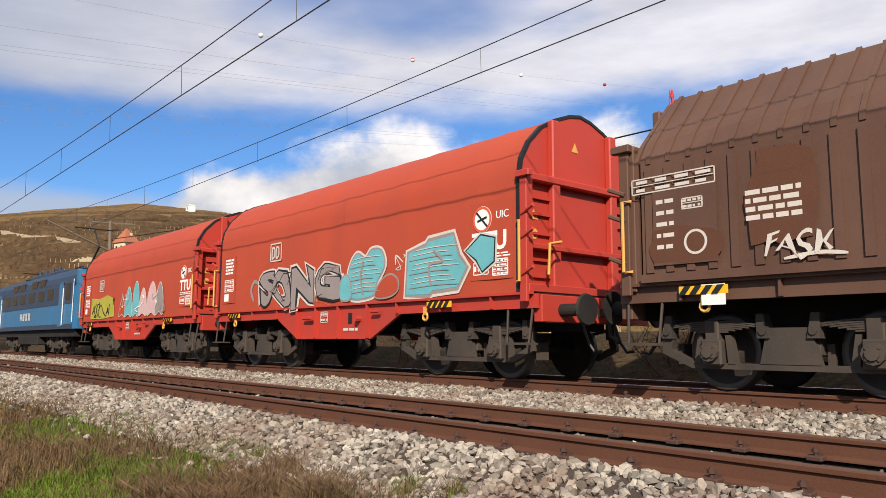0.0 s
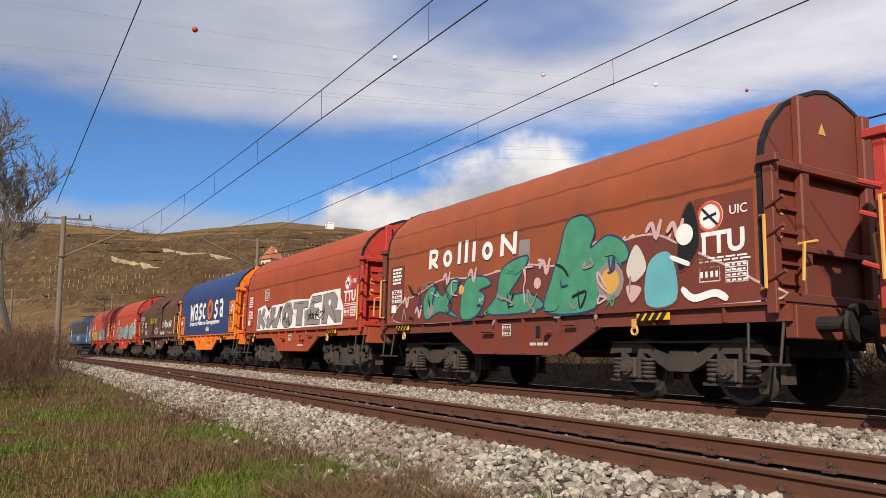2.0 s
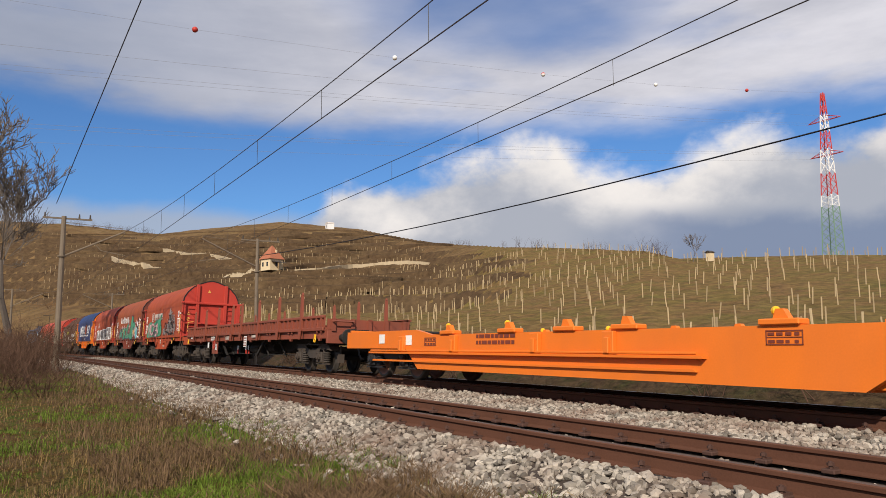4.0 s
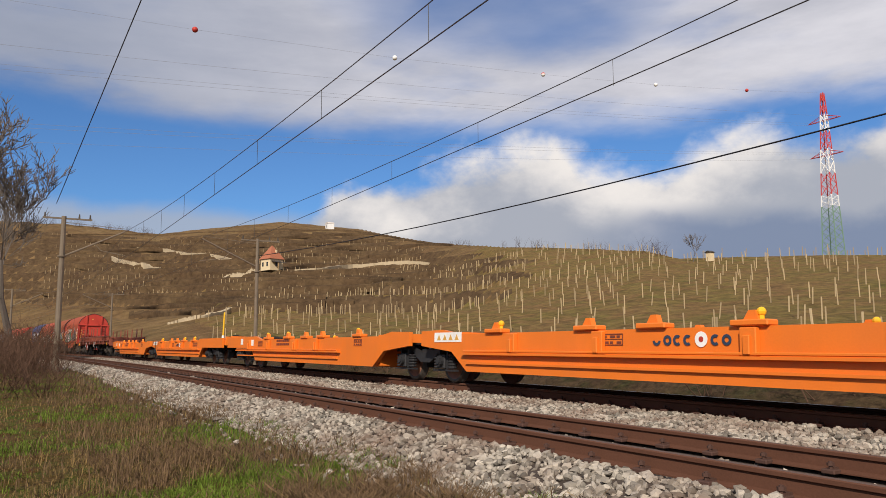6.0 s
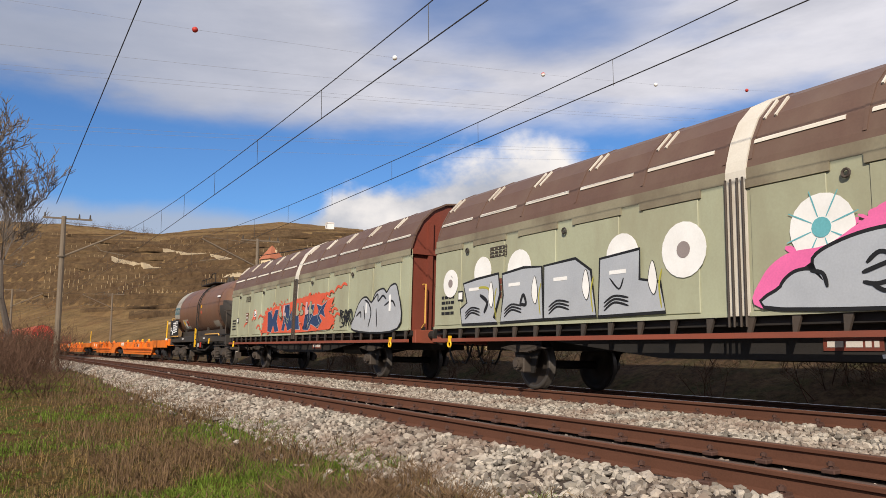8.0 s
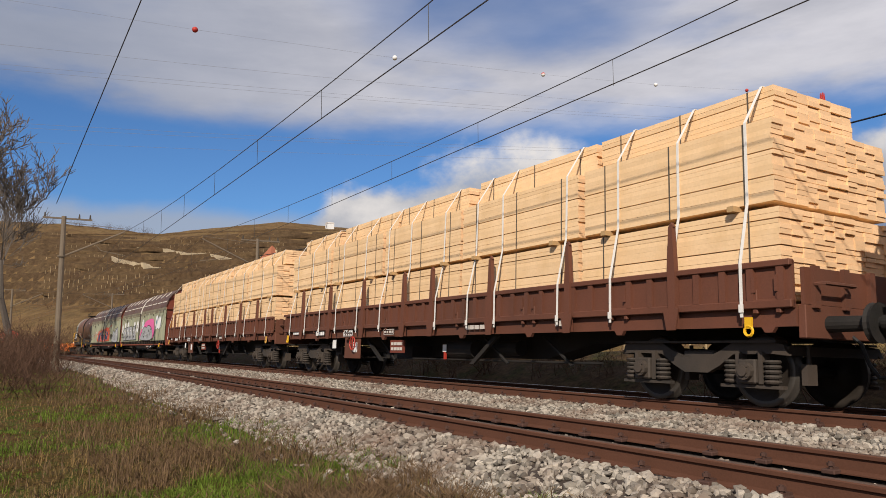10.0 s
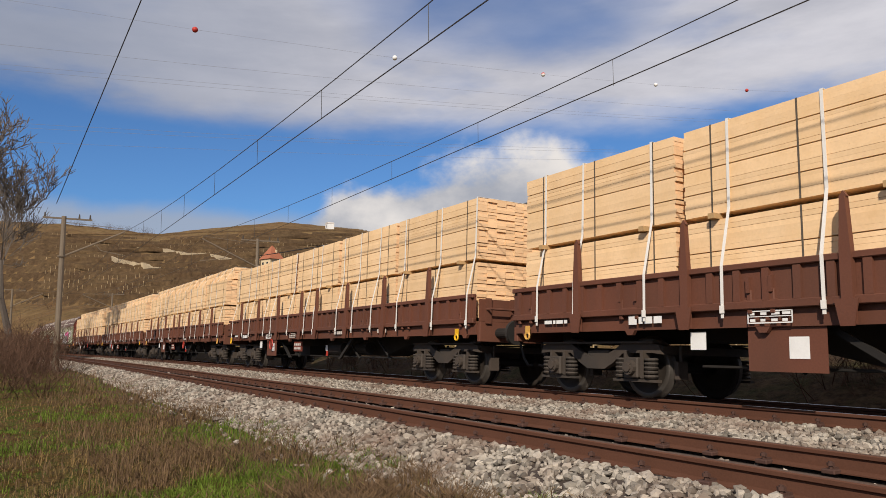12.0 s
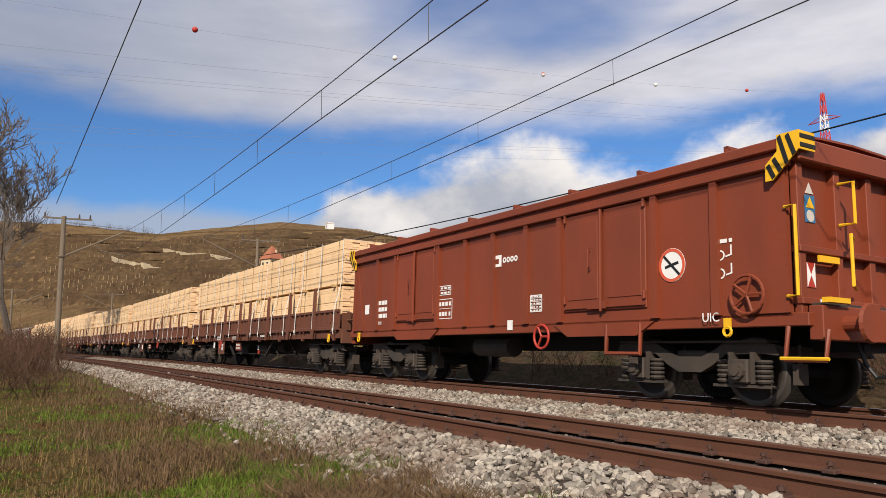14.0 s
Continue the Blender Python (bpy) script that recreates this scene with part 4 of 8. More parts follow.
def wheel_mesh():
    bm = lathe([(0.03, -0.09), (0.10, -0.09), (0.11, -0.05), (0.36, -0.045), (0.385, -0.066), (0.452, -0.066), (0.46, -0.058), (0.462, 0.04), (0.49, 0.05), (0.485, 0.068),
                (0.385, 0.068), (0.36, 0.03), (0.11, 0.04), (0.10, 0.08), (0.03, 0.08)], 28)
    for f in bm.faces:
        c = f.calc_center_median()
        r = math.hypot(c.x, c.z)
        f.material_index = 1 if 0.385 < r and c.y < 0.045 else 0
    return bm


def wheelset(parent, x, style=""):
    mats = ["wheel_rust", "tyre"] if style == "rust" else ["wheel", "tyre"]
    for s in (-1, 1):
        shared("wheel" + style, wheel_mesh, mats, "wheel", parent, Matrix.Translation((x, s * 0.7535, 0.46)) @ (Matrix() if s < 0 else Z180), smooth=True)
    shared("axle", lambda: rod(B(), (0, -0.7, 0), (0, 0.7, 0), 0.08, 10), "under", "axle", parent, Matrix.Translation((x, 0, 0.46)))


def coil_mesh():
    bm = B()
    for k in range(5):
        ring(bm, (0, 0, 0.03 + k * 0.062), (0, 0, 1), 0.085, 0.025, 12, 5)
    rod(bm, (0, 0, 0), (0, 0, 0.3), 0.05, 8)
    return bm


def axlebox_mesh():
    bm = box(B(), -0.13, 0.13, -0.10, 0.12, -0.16, 0.15, 0.02)
    rod(bm, (0, -0.10, 0), (0, -0.17, 0), 0.115, 12)
    rod(bm, (0, -0.17, 0), (0, -0.20, 0), 0.07, 10)
    for k in range(4):
        a = math.pi / 4 + k * math.pi / 2
        rod(bm, (0.085 * math.cos(a), -0.17, 0.085 * math.sin(a)), (0.085 * math.cos(a), -0.185, 0.085 * math.sin(a)), 0.016, 6)
    return bm


def y25_frame():
    bm = B()
    side = [(-1.42, 0.66), (-1.36, 0.80), (-1.05, 0.84), (-0.62, 0.83), (-0.42, 0.72), (-0.18, 0.62), (0.18, 0.62), (0.42, 0.72), (0.62, 0.83), (1.05, 0.84), (1.36, 0.80),
            (1.42, 0.66), (1.22, 0.68), (0.62, 0.67), (0.40, 0.52), (0.20, 0.42), (-0.20, 0.42), (-0.40, 0.52), (-0.62, 0.67), (-1.22, 0.68)]
    for s in (-1, 1):
        prism(bm, side, s * 1.0 - 0.05, s * 1.0 + 0.05, "y")
        box(bm, -1.3, 1.3, s * 1.0 - 0.11, s * 1.0 + 0.11, 0.82, 0.85)
        for d in (-1, 1):                       # guides and lower straps round the boxes
            box(bm, d * 0.9 - 0.46, d * 0.9 + 0.46, s * 1.04 - 0.05, s * 1.04 + 0.05, 0.245, 0.285)
            for e in (-0.17, 0.17):
                box(bm, d * 0.9 + e - 0.03, d * 0.9 + e + 0.03, s * 1.02 - 0.09, s * 1.02 + 0.07, 0.30, 0.70)
    box(bm, -0.26, 0.26, -1.0, 1.0, 0.46, 0.72, 0.02)
    box(bm, -1.40, -1.28, -1.0, 1.0, 0.66, 0.78)
    box(bm, 1.28, 1.40, -1.0, 1.0, 0.66, 0.78)
    for d in (-1.48, -0.36, 0.36, 1.48):        # brake hangers
        rod(bm, (d, -0.72, 0.80), (d, -0.72, 0.36), 0.03, 6)
        box(bm, d - 0.04, d + 0.04, -0.82, -0.62, 0.30, 0.56)
    return bm


def leaf_frame():
    bm = B()
    for s in (-1, 1):
        y = s * 1.02
        prism(bm, [(-1.62, 0.44), (-1.2, 0.26), (1.2, 0.26), (1.62, 0.44), (1.56, 0.52), (1.15, 0.33), (-1.15, 0.33), (-1.56, 0.52)], y - 0.05, y + 0.05, "y")
        prism(bm, [(-1.62, 0.44), (-1.50, 0.42), (-1.42, 0.84), (-1.56, 0.90)], y - 0.04, y + 0.04, "y")
        prism(bm, [(1.62, 0.44), (1.50, 0.42), (1.42, 0.84), (1.56, 0.90)], y - 0.04, y + 0.04, "y")
        prism(bm, [(-0.34, 0.33), (0.34, 0.33), (0.24, 0.74), (-0.24, 0.74)], y - 0.06, y + 0.02, "y")
        for d in (-0.9, 0.9):
            for e in (-0.22, 0.22):
                prism(bm, [(d + e - 0.045, 0.32), (d + e + 0.045, 0.32), (d + e * 0.8 + 0.03, 0.66), (d + e * 0.8 - 0.03, 0.66)], y - 0.06, y + 0.06, "y")
            for e in (-0.62, 0.62):
                prism(bm, [(d + e - 0.07, 0.62), (d + e + 0.07, 0.62), (d + e * 0.95 + 0.045, 0.90), (d + e * 0.95 - 0.045, 0.90)], y - 0.09, y + 0.07, "y")
                rod(bm, (d + e, y - 0.11, 0.70), (d + e, y + 0.08, 0.70), 0.045, 8)
            box(bm, d - 0.09, d + 0.09, y - 0.11, y + 0.08, 0.58, 0.84, 0.015)
    box(bm, -0.28, 0.28, -0.95, 0.95, 0.42, 0.74, 0.02)
    for d in (-1.5, -0.34, 0.34, 1.5):
        box(bm, d - 0.04, d + 0.04, -0.82, -0.62, 0.30, 0.56)
    return bm


def leaf_spring_mesh():
    bm = B()
    for k in range(6):
        w = 0.62 - 0.085 * k
        z = 0.075 - 0.024 * k
        n = 6
        up = [(-w + 2 * w * i / n, z - 0.055 * (1 - ((-1 + 2 * i / n) * w / 0.62) ** 2) * -1 - 0.10) for i in range(n + 1)]
        prism(bm, up + [(x, y - 0.019) for x, y in up[::-1]], -0.06, 0.06, "y")
    return bm


def bogie(wagon, x, style="coil", mat="bogie", wheels=""):
    frame_ob = shared("bogie" + style + mat, y25_frame if style == "coil" else leaf_frame, mat, "bogie", wagon, Matrix.Translation((x, 0, 0)))
    for d in (-0.9, 0.9):
        wheelset(frame_ob, d, wheels)
        for s in (-1, 1):
            flip = Matrix() if s < 0 else Z180
            shared("axlebox" + mat, axlebox_mesh, mat, "axle_box", frame_ob, Matrix.Translation((d, s * 1.06, 0.46)) @ flip)
            if style == "coil":
                for e in (-0.30, 0.30):
                    shared("coil" + mat, coil_mesh, mat, "coil_spring", frame_ob, Matrix.Translation((d + e, s * 1.04, 0.30)))
            else:
                shared("leaf" + mat, leaf_spring_mesh, mat, "leaf_spring", frame_ob, Matrix.Translation((d, s * 1.04, 0.80)))
    return frame_ob


def buffer_mesh():
    bm = rod(B(), (-0.42, 0, 0), (0.12, 0, 0), 0.10, 14, 0.09)
    rod(bm, (0.0, 0, 0), (0.18, 0, 0), 0.07, 12)
    rod(bm, (0.16, 0, 0), (0.20, 0, 0), 0.235, 20, 0.22)
    box(bm, -0.46, -0.42, -0.19, 0.19, -0.19, 0.19)
    return bm


def draw_gear(wagon, half, mat="under"):
    """Buffers and coupling at both ends; half is half the length over buffers."""
    for e in (-1, 1):
        turn = Matrix() if e > 0 else Z180
        for s in (-1, 1):
            shared("buffer" + mat, buffer_mesh, mat, "buffer", wagon, Matrix.Translation((e * (half - 0.2), s * 0.875, 1.04)) @ turn, smooth=False)
    def hook():
        bm = prism(B(), [(0, -0.08), (0.28, -0.06), (0.36, 0.03), (0.30, 0.12), (0.24, 0.06), (0, 0.08)], -0.04, 0.04, "y")
        pipe(bm, [(0.3, 0, 0), (0.34, 0, -0.35), (0.5, 0, -0.45)], 0.03, 6)
        return bm
    for e in (-1, 1):
        shared("hook", hook, "under", "coupling_hook", wagon, Matrix.Translation((e * (half - 0.62), 0, 1.02)) @ (Matrix() if e > 0 else Z180))

    def hose():
        return pipe(B(), [(0, 0, 0), (0.12, 0, -0.1), (0.2, 0.02, -0.35), (0.3, 0.05, -0.5), (0.42, 0.06, -0.48)], 0.025, 6)
    for e in (-1, 1):
        for s in (-0.4, 0.4):
            shared("hose", hose, "black", "brake_hose", wagon, Matrix.Translation((e * (half - 0.6), s, 0.92)) @ (Matrix() if e > 0 else Z180))


def hooks(wagon, xs, y, z, mat="yellow"):
    """Yellow lifting and tie hooks at the sill."""
    def mk():
        bm = box(B(), -0.05, 0.05, -0.03, 0.0, 0, 0.14)
        ring(bm, (0, -0.02, -0.03), (0, 1, 0), 0.06, 0.02, 10, 5)
        return bm
    for x in xs:
        shared("tie_hook" + mat, mk, mat, "tie_hook", wagon, Matrix.Translation((x, y, z)))


def flat(wagon, name, pts, y, mat, label="", t=0.004):
    """A thin painted or fixed piece on the camera-side wall, outline in (x, z)."""
    return part(name, prism(B(), pts, y - t, y, "y"), mat, wagon, label)


def rect(x, z, w, h):
    return [(x, z), (x + w, z), (x + w, z + h), (x, z + h)]


def disc(x, z, r, n=24):
    return [(x + r * math.cos(2 * math.pi * i / n), z + r * math.sin(2 * math.pi * i / n)) for i in range(n)]


def annulus(wagon, name, x, z, r0, r1, y, mat, n=28, a0=0.0, a1=2 * math.pi):
    bm = B()
    closed = abs(a1 - a0 - 2 * math.pi) < 1e-6
    k = n if closed else n + 1
    vs = []
    for i in range(k):
        a = a0 + (a1 - a0) * i / n
        vs.append([bm.verts.new((x + r * math.cos(a), yy, z + r * math.sin(a))) for r, yy in ((r0, y), (r1, y), (r1, y - 0.004), (r0, y - 0.004))])
    for i in range(n):
        p, q = vs[i], vs[(i + 1) % k]
        for j in range(4):
            bm.faces.new((p[j], p[(j + 1) % 4], q[(j + 1) % 4], q[j]))
    return part(name, bm, mat, wagon)


def stroke(wagon, name, pts, w, y, mat, t=0.004):
    """A painted line of even width through points in (x, z)."""
    bm = B()
    for i, (p, q) in enumerate(zip(pts, pts[1:])):
        d = Vector((q[0] - p[0], q[1] - p[1]))
        if d.length < 1e-5:
            continue
        d.normalize()
        n = Vector((-d.y, d.x)) * w / 2
        e = d * w * 0.35
        prism(bm, [(p[0] - e.x + n.x, p[1] - e.y + n.y), (p[0] - e.x - n.x, p[1] - e.y - n.y), (q[0] + e.x - n.x, q[1] + e.y - n.y), (q[0] + e.x + n.x, q[1] + e.y + n.y)],
              y - t - 0.0004 * (i % 2), y, "y")
    return part(name, bm, mat, wagon)


def text(wagon, name, words, x, z, size, y, mat, offset=0.0, wide=1.0, shear=0.0, spacing=1.0, label="", sway=0.0):
    """Lettering on the camera-side wall, lower left corner at (x, z)."""
    cu = bpy.data.curves.new(name, "FONT")
    cu.body, cu.size, cu.extrude, cu.offset, cu.shear, cu.space_character = words, size, 0.002, offset, shear, spacing
    cu.resolution_u = 3
    tmp = bpy.data.objects.new(name, cu)
    scene.collection.objects.link(tmp)
    me = bpy.data.meshes.new_from_object(tmp.evaluated_get(bpy.context.evaluated_depsgraph_get()))
    bpy.data.objects.remove(tmp)
    me.materials.clear()
    me.materials.append(M[mat])
    if sway:                                    # written by hand: letters lean, swell and jump
        for v in me.vertices:
            a, b = v.co.x / size, v.co.y / size
            v.co.x += sway * size * noise.noise(Vector((a * 1.6, b * 2.2, len(words) + 0.3)))
            v.co.y += sway * size * (noise.noise(Vector((a * 1.1, b * 1.3, len(words) + 9.1))) + 0.5 * noise.noise(Vector((a * 2.7, 0.0, 4.0))))
    ob = new(name, me)
    ob.parent = wagon
    ob.matrix_basis = Matrix.Translation((x, y - 0.002, z)) @ Matrix.Rotation(math.pi / 2, 4, "X") @ Matrix.Diagonal((wide, 1, 1, 1))
    if label:
        ob["label"] = label
    return ob


def bars(wagon, x, z, w, rows, mat="white", y=-1.46, h=0.05, gap=0.045, seed=0, name="stencil"):
    """Small print that cannot be read: rows of short bars."""
    rng = random.Random(seed)
    bm = B()
    for r in range(rows):
        a = x
        while a < x + w - 0.03:
            b = min(x + w, a + rng.uniform(0.06, 0.2))
            prism(bm, rect(a, z - r * (h + gap), b - a, h), y - 0.003, y, "y")
            a = b + 0.03
    return tagged(part(name, bm, mat, wagon), kind="stuff")


def framed(wagon, x, z, w, h, y, mat="white", rows=3, seed=0):
    """A lined data panel: a border with bars in it."""
    bm = B()
    for r in (rect(x, z, w, 0.015), rect(x, z + h - 0.015, w, 0.015), rect(x, z, 0.015, h), rect(x + w - 0.015, z, 0.015, h)):
        prism(bm, r, y - 0.003, y, "y")
    for k in range(1, rows):
        prism(bm, rect(x, z + h * k / rows, w, 0.01), y - 0.0035, y, "y")
    rng = random.Random(seed)
    for k in range(rows):
        for j in range(4):
            prism(bm, rect(x + w * (0.06 + 0.24 * j), z + h * (k + 0.3) / rows, w * 0.24 * rng.uniform(0.4, 0.8), h * 0.4 / rows), y - 0.004, y, "y")
    return tagged(part("data_panel", bm, mat, wagon), kind="stuff")


def eased(pts, closed=True, k=5):
    """A smooth line through a few points."""
    n = len(pts)
    out = []
    for i in range(n if closed else n - 1):
        a, b, c, d = (Vector(pts[j % n] if closed else pts[min(max(j, 0), n - 1)]) for j in (i - 1, i, i + 1, i + 2))
        for q in range(k):
            t = q / k
            out.append(tuple(0.5 * (2 * b + (c - a) * t + (2 * a - 5 * b + 4 * c - d) * t * t + (3 * b - a - 3 * c + d) * t ** 3)))
    return out if closed else out + [tuple(pts[-1])]


def swollen(pts, r):
    """A closed outline moved outwards by r."""
    n = len(pts)
    turn = sum(pts[i][0] * pts[(i + 1) % n][1] - pts[(i + 1) % n][0] * pts[i][1] for i in range(n))
    out = []
    for i in range(n):
        d = Vector(pts[(i + 1) % n]) - Vector(pts[i - 1])
        d = d.normalized() if d.length > 1e-6 else Vector((1, 0))
        out.append((pts[i][0] + (d.y if turn > 0 else -d.y) * r, pts[i][1] + (-d.x if turn > 0 else d.x) * r))
    return out


def spray(wagon, pts, w, y, mat, name="spray_line", k=5):
    """A sprayed line, fading in width at its ends."""
    P = eased(pts, False, k)
    n = len(P)
    bm = B()
    rows = []
    for i, p in enumerate(P):
        d = Vector(P[min(i + 1, n - 1)]) - Vector(P[max(i - 1, 0)])
        d = d.normalized() if d.length > 1e-6 else Vector((1, 0))
        h = w / 2 * min(1, 0.55 + 0.25 * min(i, n - 1 - i))
        yy = y - 0.003 * i / n
        rows.append([bm.verts.new((p[0] - d.y * h * e, yy, p[1] + d.x * h * e)) for e in (-1, 1)])
    for a, b in zip(rows, rows[1:]):
        bm.faces.new((a[0], b[0], b[1], a[1]))
    return part(name, bm, mat, wagon)


def bubble(wagon, pts, y, fill, line=None, lw=0.04, back=None, bw=0.05, sharp=False):
    """A sprayed letter form: filling, outline and pale surround, each a layer of paint."""
    P = list(pts) if sharp else eased(pts)
    if back:
        flat(wagon, "spray_backing", swollen(P, lw + bw), y, back, t=0.002)
    if line:
        flat(wagon, "spray_outline", swollen(P, lw), y - 0.003, line, t=0.002)
    flat(wagon, "spray_fill", P, y - 0.006, fill, t=0.002)


def overspray(wagon, pts, y, mat, n, seed, reach=0.12):
    """Ragged flecks of paint along the edge of a sprayed patch."""
    rng = random.Random(seed)
    bm = B()
    for i in range(n):
        j = rng.randrange(len(pts))
        p, q, t = Vector(pts[j]), Vector(pts[(j + 1) % len(pts)]), rng.random()
        c = p.lerp(q, t) + Vector((rng.gauss(0, reach), rng.gauss(0, reach * 0.6)))
        a, rx, rz = rng.uniform(-0.5, 0.9), rng.uniform(0.03, 0.14), rng.uniform(0.015, 0.05)
        c.y = min(2.7, max(1.22, c.y))
        yy = y - 0.0001 * (i % 30)
        bm.faces.new([bm.verts.new((c.x + rx * math.cos(k) * math.cos(a) - rz * math.sin(k) * math.sin(a), yy, c.y + rx * math.cos(k) * math.sin(a) + rz * math.sin(k) * math.cos(a))) for k in (0, 0.9, 1.8, 2.7, 3.6, 4.5, 5.4)])
    tagged(part("overspray", bm, mat, wagon), kind="stuff")


def scribble(wagon, x0, x1, z0, z1, n, w, y, mats, seed):
    """Loose sprayed lines over a patch."""
    rng = random.Random(seed)
    for i in range(n):
        a, b = rng.uniform(x0, x1), rng.uniform(z0, z1)
        pts = [(a, b)]
        for _ in range(rng.randint(2, 4)):
            pts.append((min(x1, max(x0, pts[-1][0] + rng.uniform(-0.25, 0.3))), min(z1, max(z0, pts[-1][1] + rng.uniform(-0.3, 0.3)))))
        spray(wagon, pts, w * rng.uniform(0.6, 1.3), y - 0.0005 * i, mats[i % len(mats)], k=4)


def no_hump(wagon, x, z, r, y):
    """Round shunting sign: a red ring on white with a bar across."""
    flat(wagon, "sign_plate", disc(x, z, r), y, "white")
    annulus(wagon, "sign_ring", x, z, r * 0.8, r * 0.98, y - 0.005, "vermilion")
    stroke(wagon, "sign_bar", [(x - r * 0.55, z + r * 0.55), (x + r * 0.55, z - r * 0.55)], r * 0.14, y - 0.009, "black")
    stroke(wagon, "sign_mark", [(x - r * 0.45, z - r * 0.1), (x + r * 0.45, z + r * 0.12)], r * 0.16, y - 0.005, "black")


def graffiti(wagon, words, x, z, size, y, fill, line, wide=1.0, out=0.035, spacing=0.95, back=None, fat=0.0, sway=0.22):
    if back:
        text(wagon, "spray_backing", words, x, z, size, y - 0.001, back, out * 2.2 + fat, wide, spacing=spacing, sway=sway)
    text(wagon, "spray_outline", words, x, z, size, y - 0.004, line, out + fat, wide, spacing=spacing, sway=sway)
    ob = text(wagon, "spray_fill", words, x, z, size, y - 0.008, fill, fat - 0.004, wide, spacing=spacing, sway=sway)
    span = max(v.co.x for v in ob.data.vertices) * wide
    scribble(wagon, x, x + span, z + 0.03, z + size * 0.68, int(span * 3), 0.018, y - 0.013, (line, line, fill), len(words) + int(10 * size))


def blob(wagon, x0, x1, z0, z1, y, mat, seed, bumps=14, name="spray_patch"):
    """A sprayed patch with an uneven edge."""
    rng = random.Random(seed)
    n = bumps * 4
    cx, cz, rx, rz = (x0 + x1) / 2, (z0 + z1) / 2, (x1 - x0) / 2, (z1 - z0) / 2
    k = [rng.uniform(0.78, 1.05) for _ in range(bumps)]
    pts = []
    for i in range(n):
        a = 2 * math.pi * i / n
        f = k[int(i / 4)] * (1 - i % 4 / 4) + k[(int(i / 4) + 1) % bumps] * (i % 4) / 4
        c, s = math.cos(a), math.sin(a)
        q = 1 / max(abs(c), abs(s)) ** 0.55
        pts.append((cx + rx * f * c * q * 0.9, cz + rz * f * s * q * 0.9))
    return flat(wagon, name, pts, y, mat)


# ---- coil wagons with sliding tarpaulin ----
ARCH = [(-1.45, 1.30), (-1.45, 3.04), (-1.40, 3.32), (-1.23, 3.62), (-0.95, 3.90), (-0.62, 4.08), (-0.28, 4.21), (0.0, 4.26)]
ARCH = ARCH + [(-y, z) for y, z in ARCH[-2::-1]]


def arch(k=0.0):
    return [(y * (1 + k / 1.45), z + (k if z > 3.1 else 0)) for y, z in ARCH]


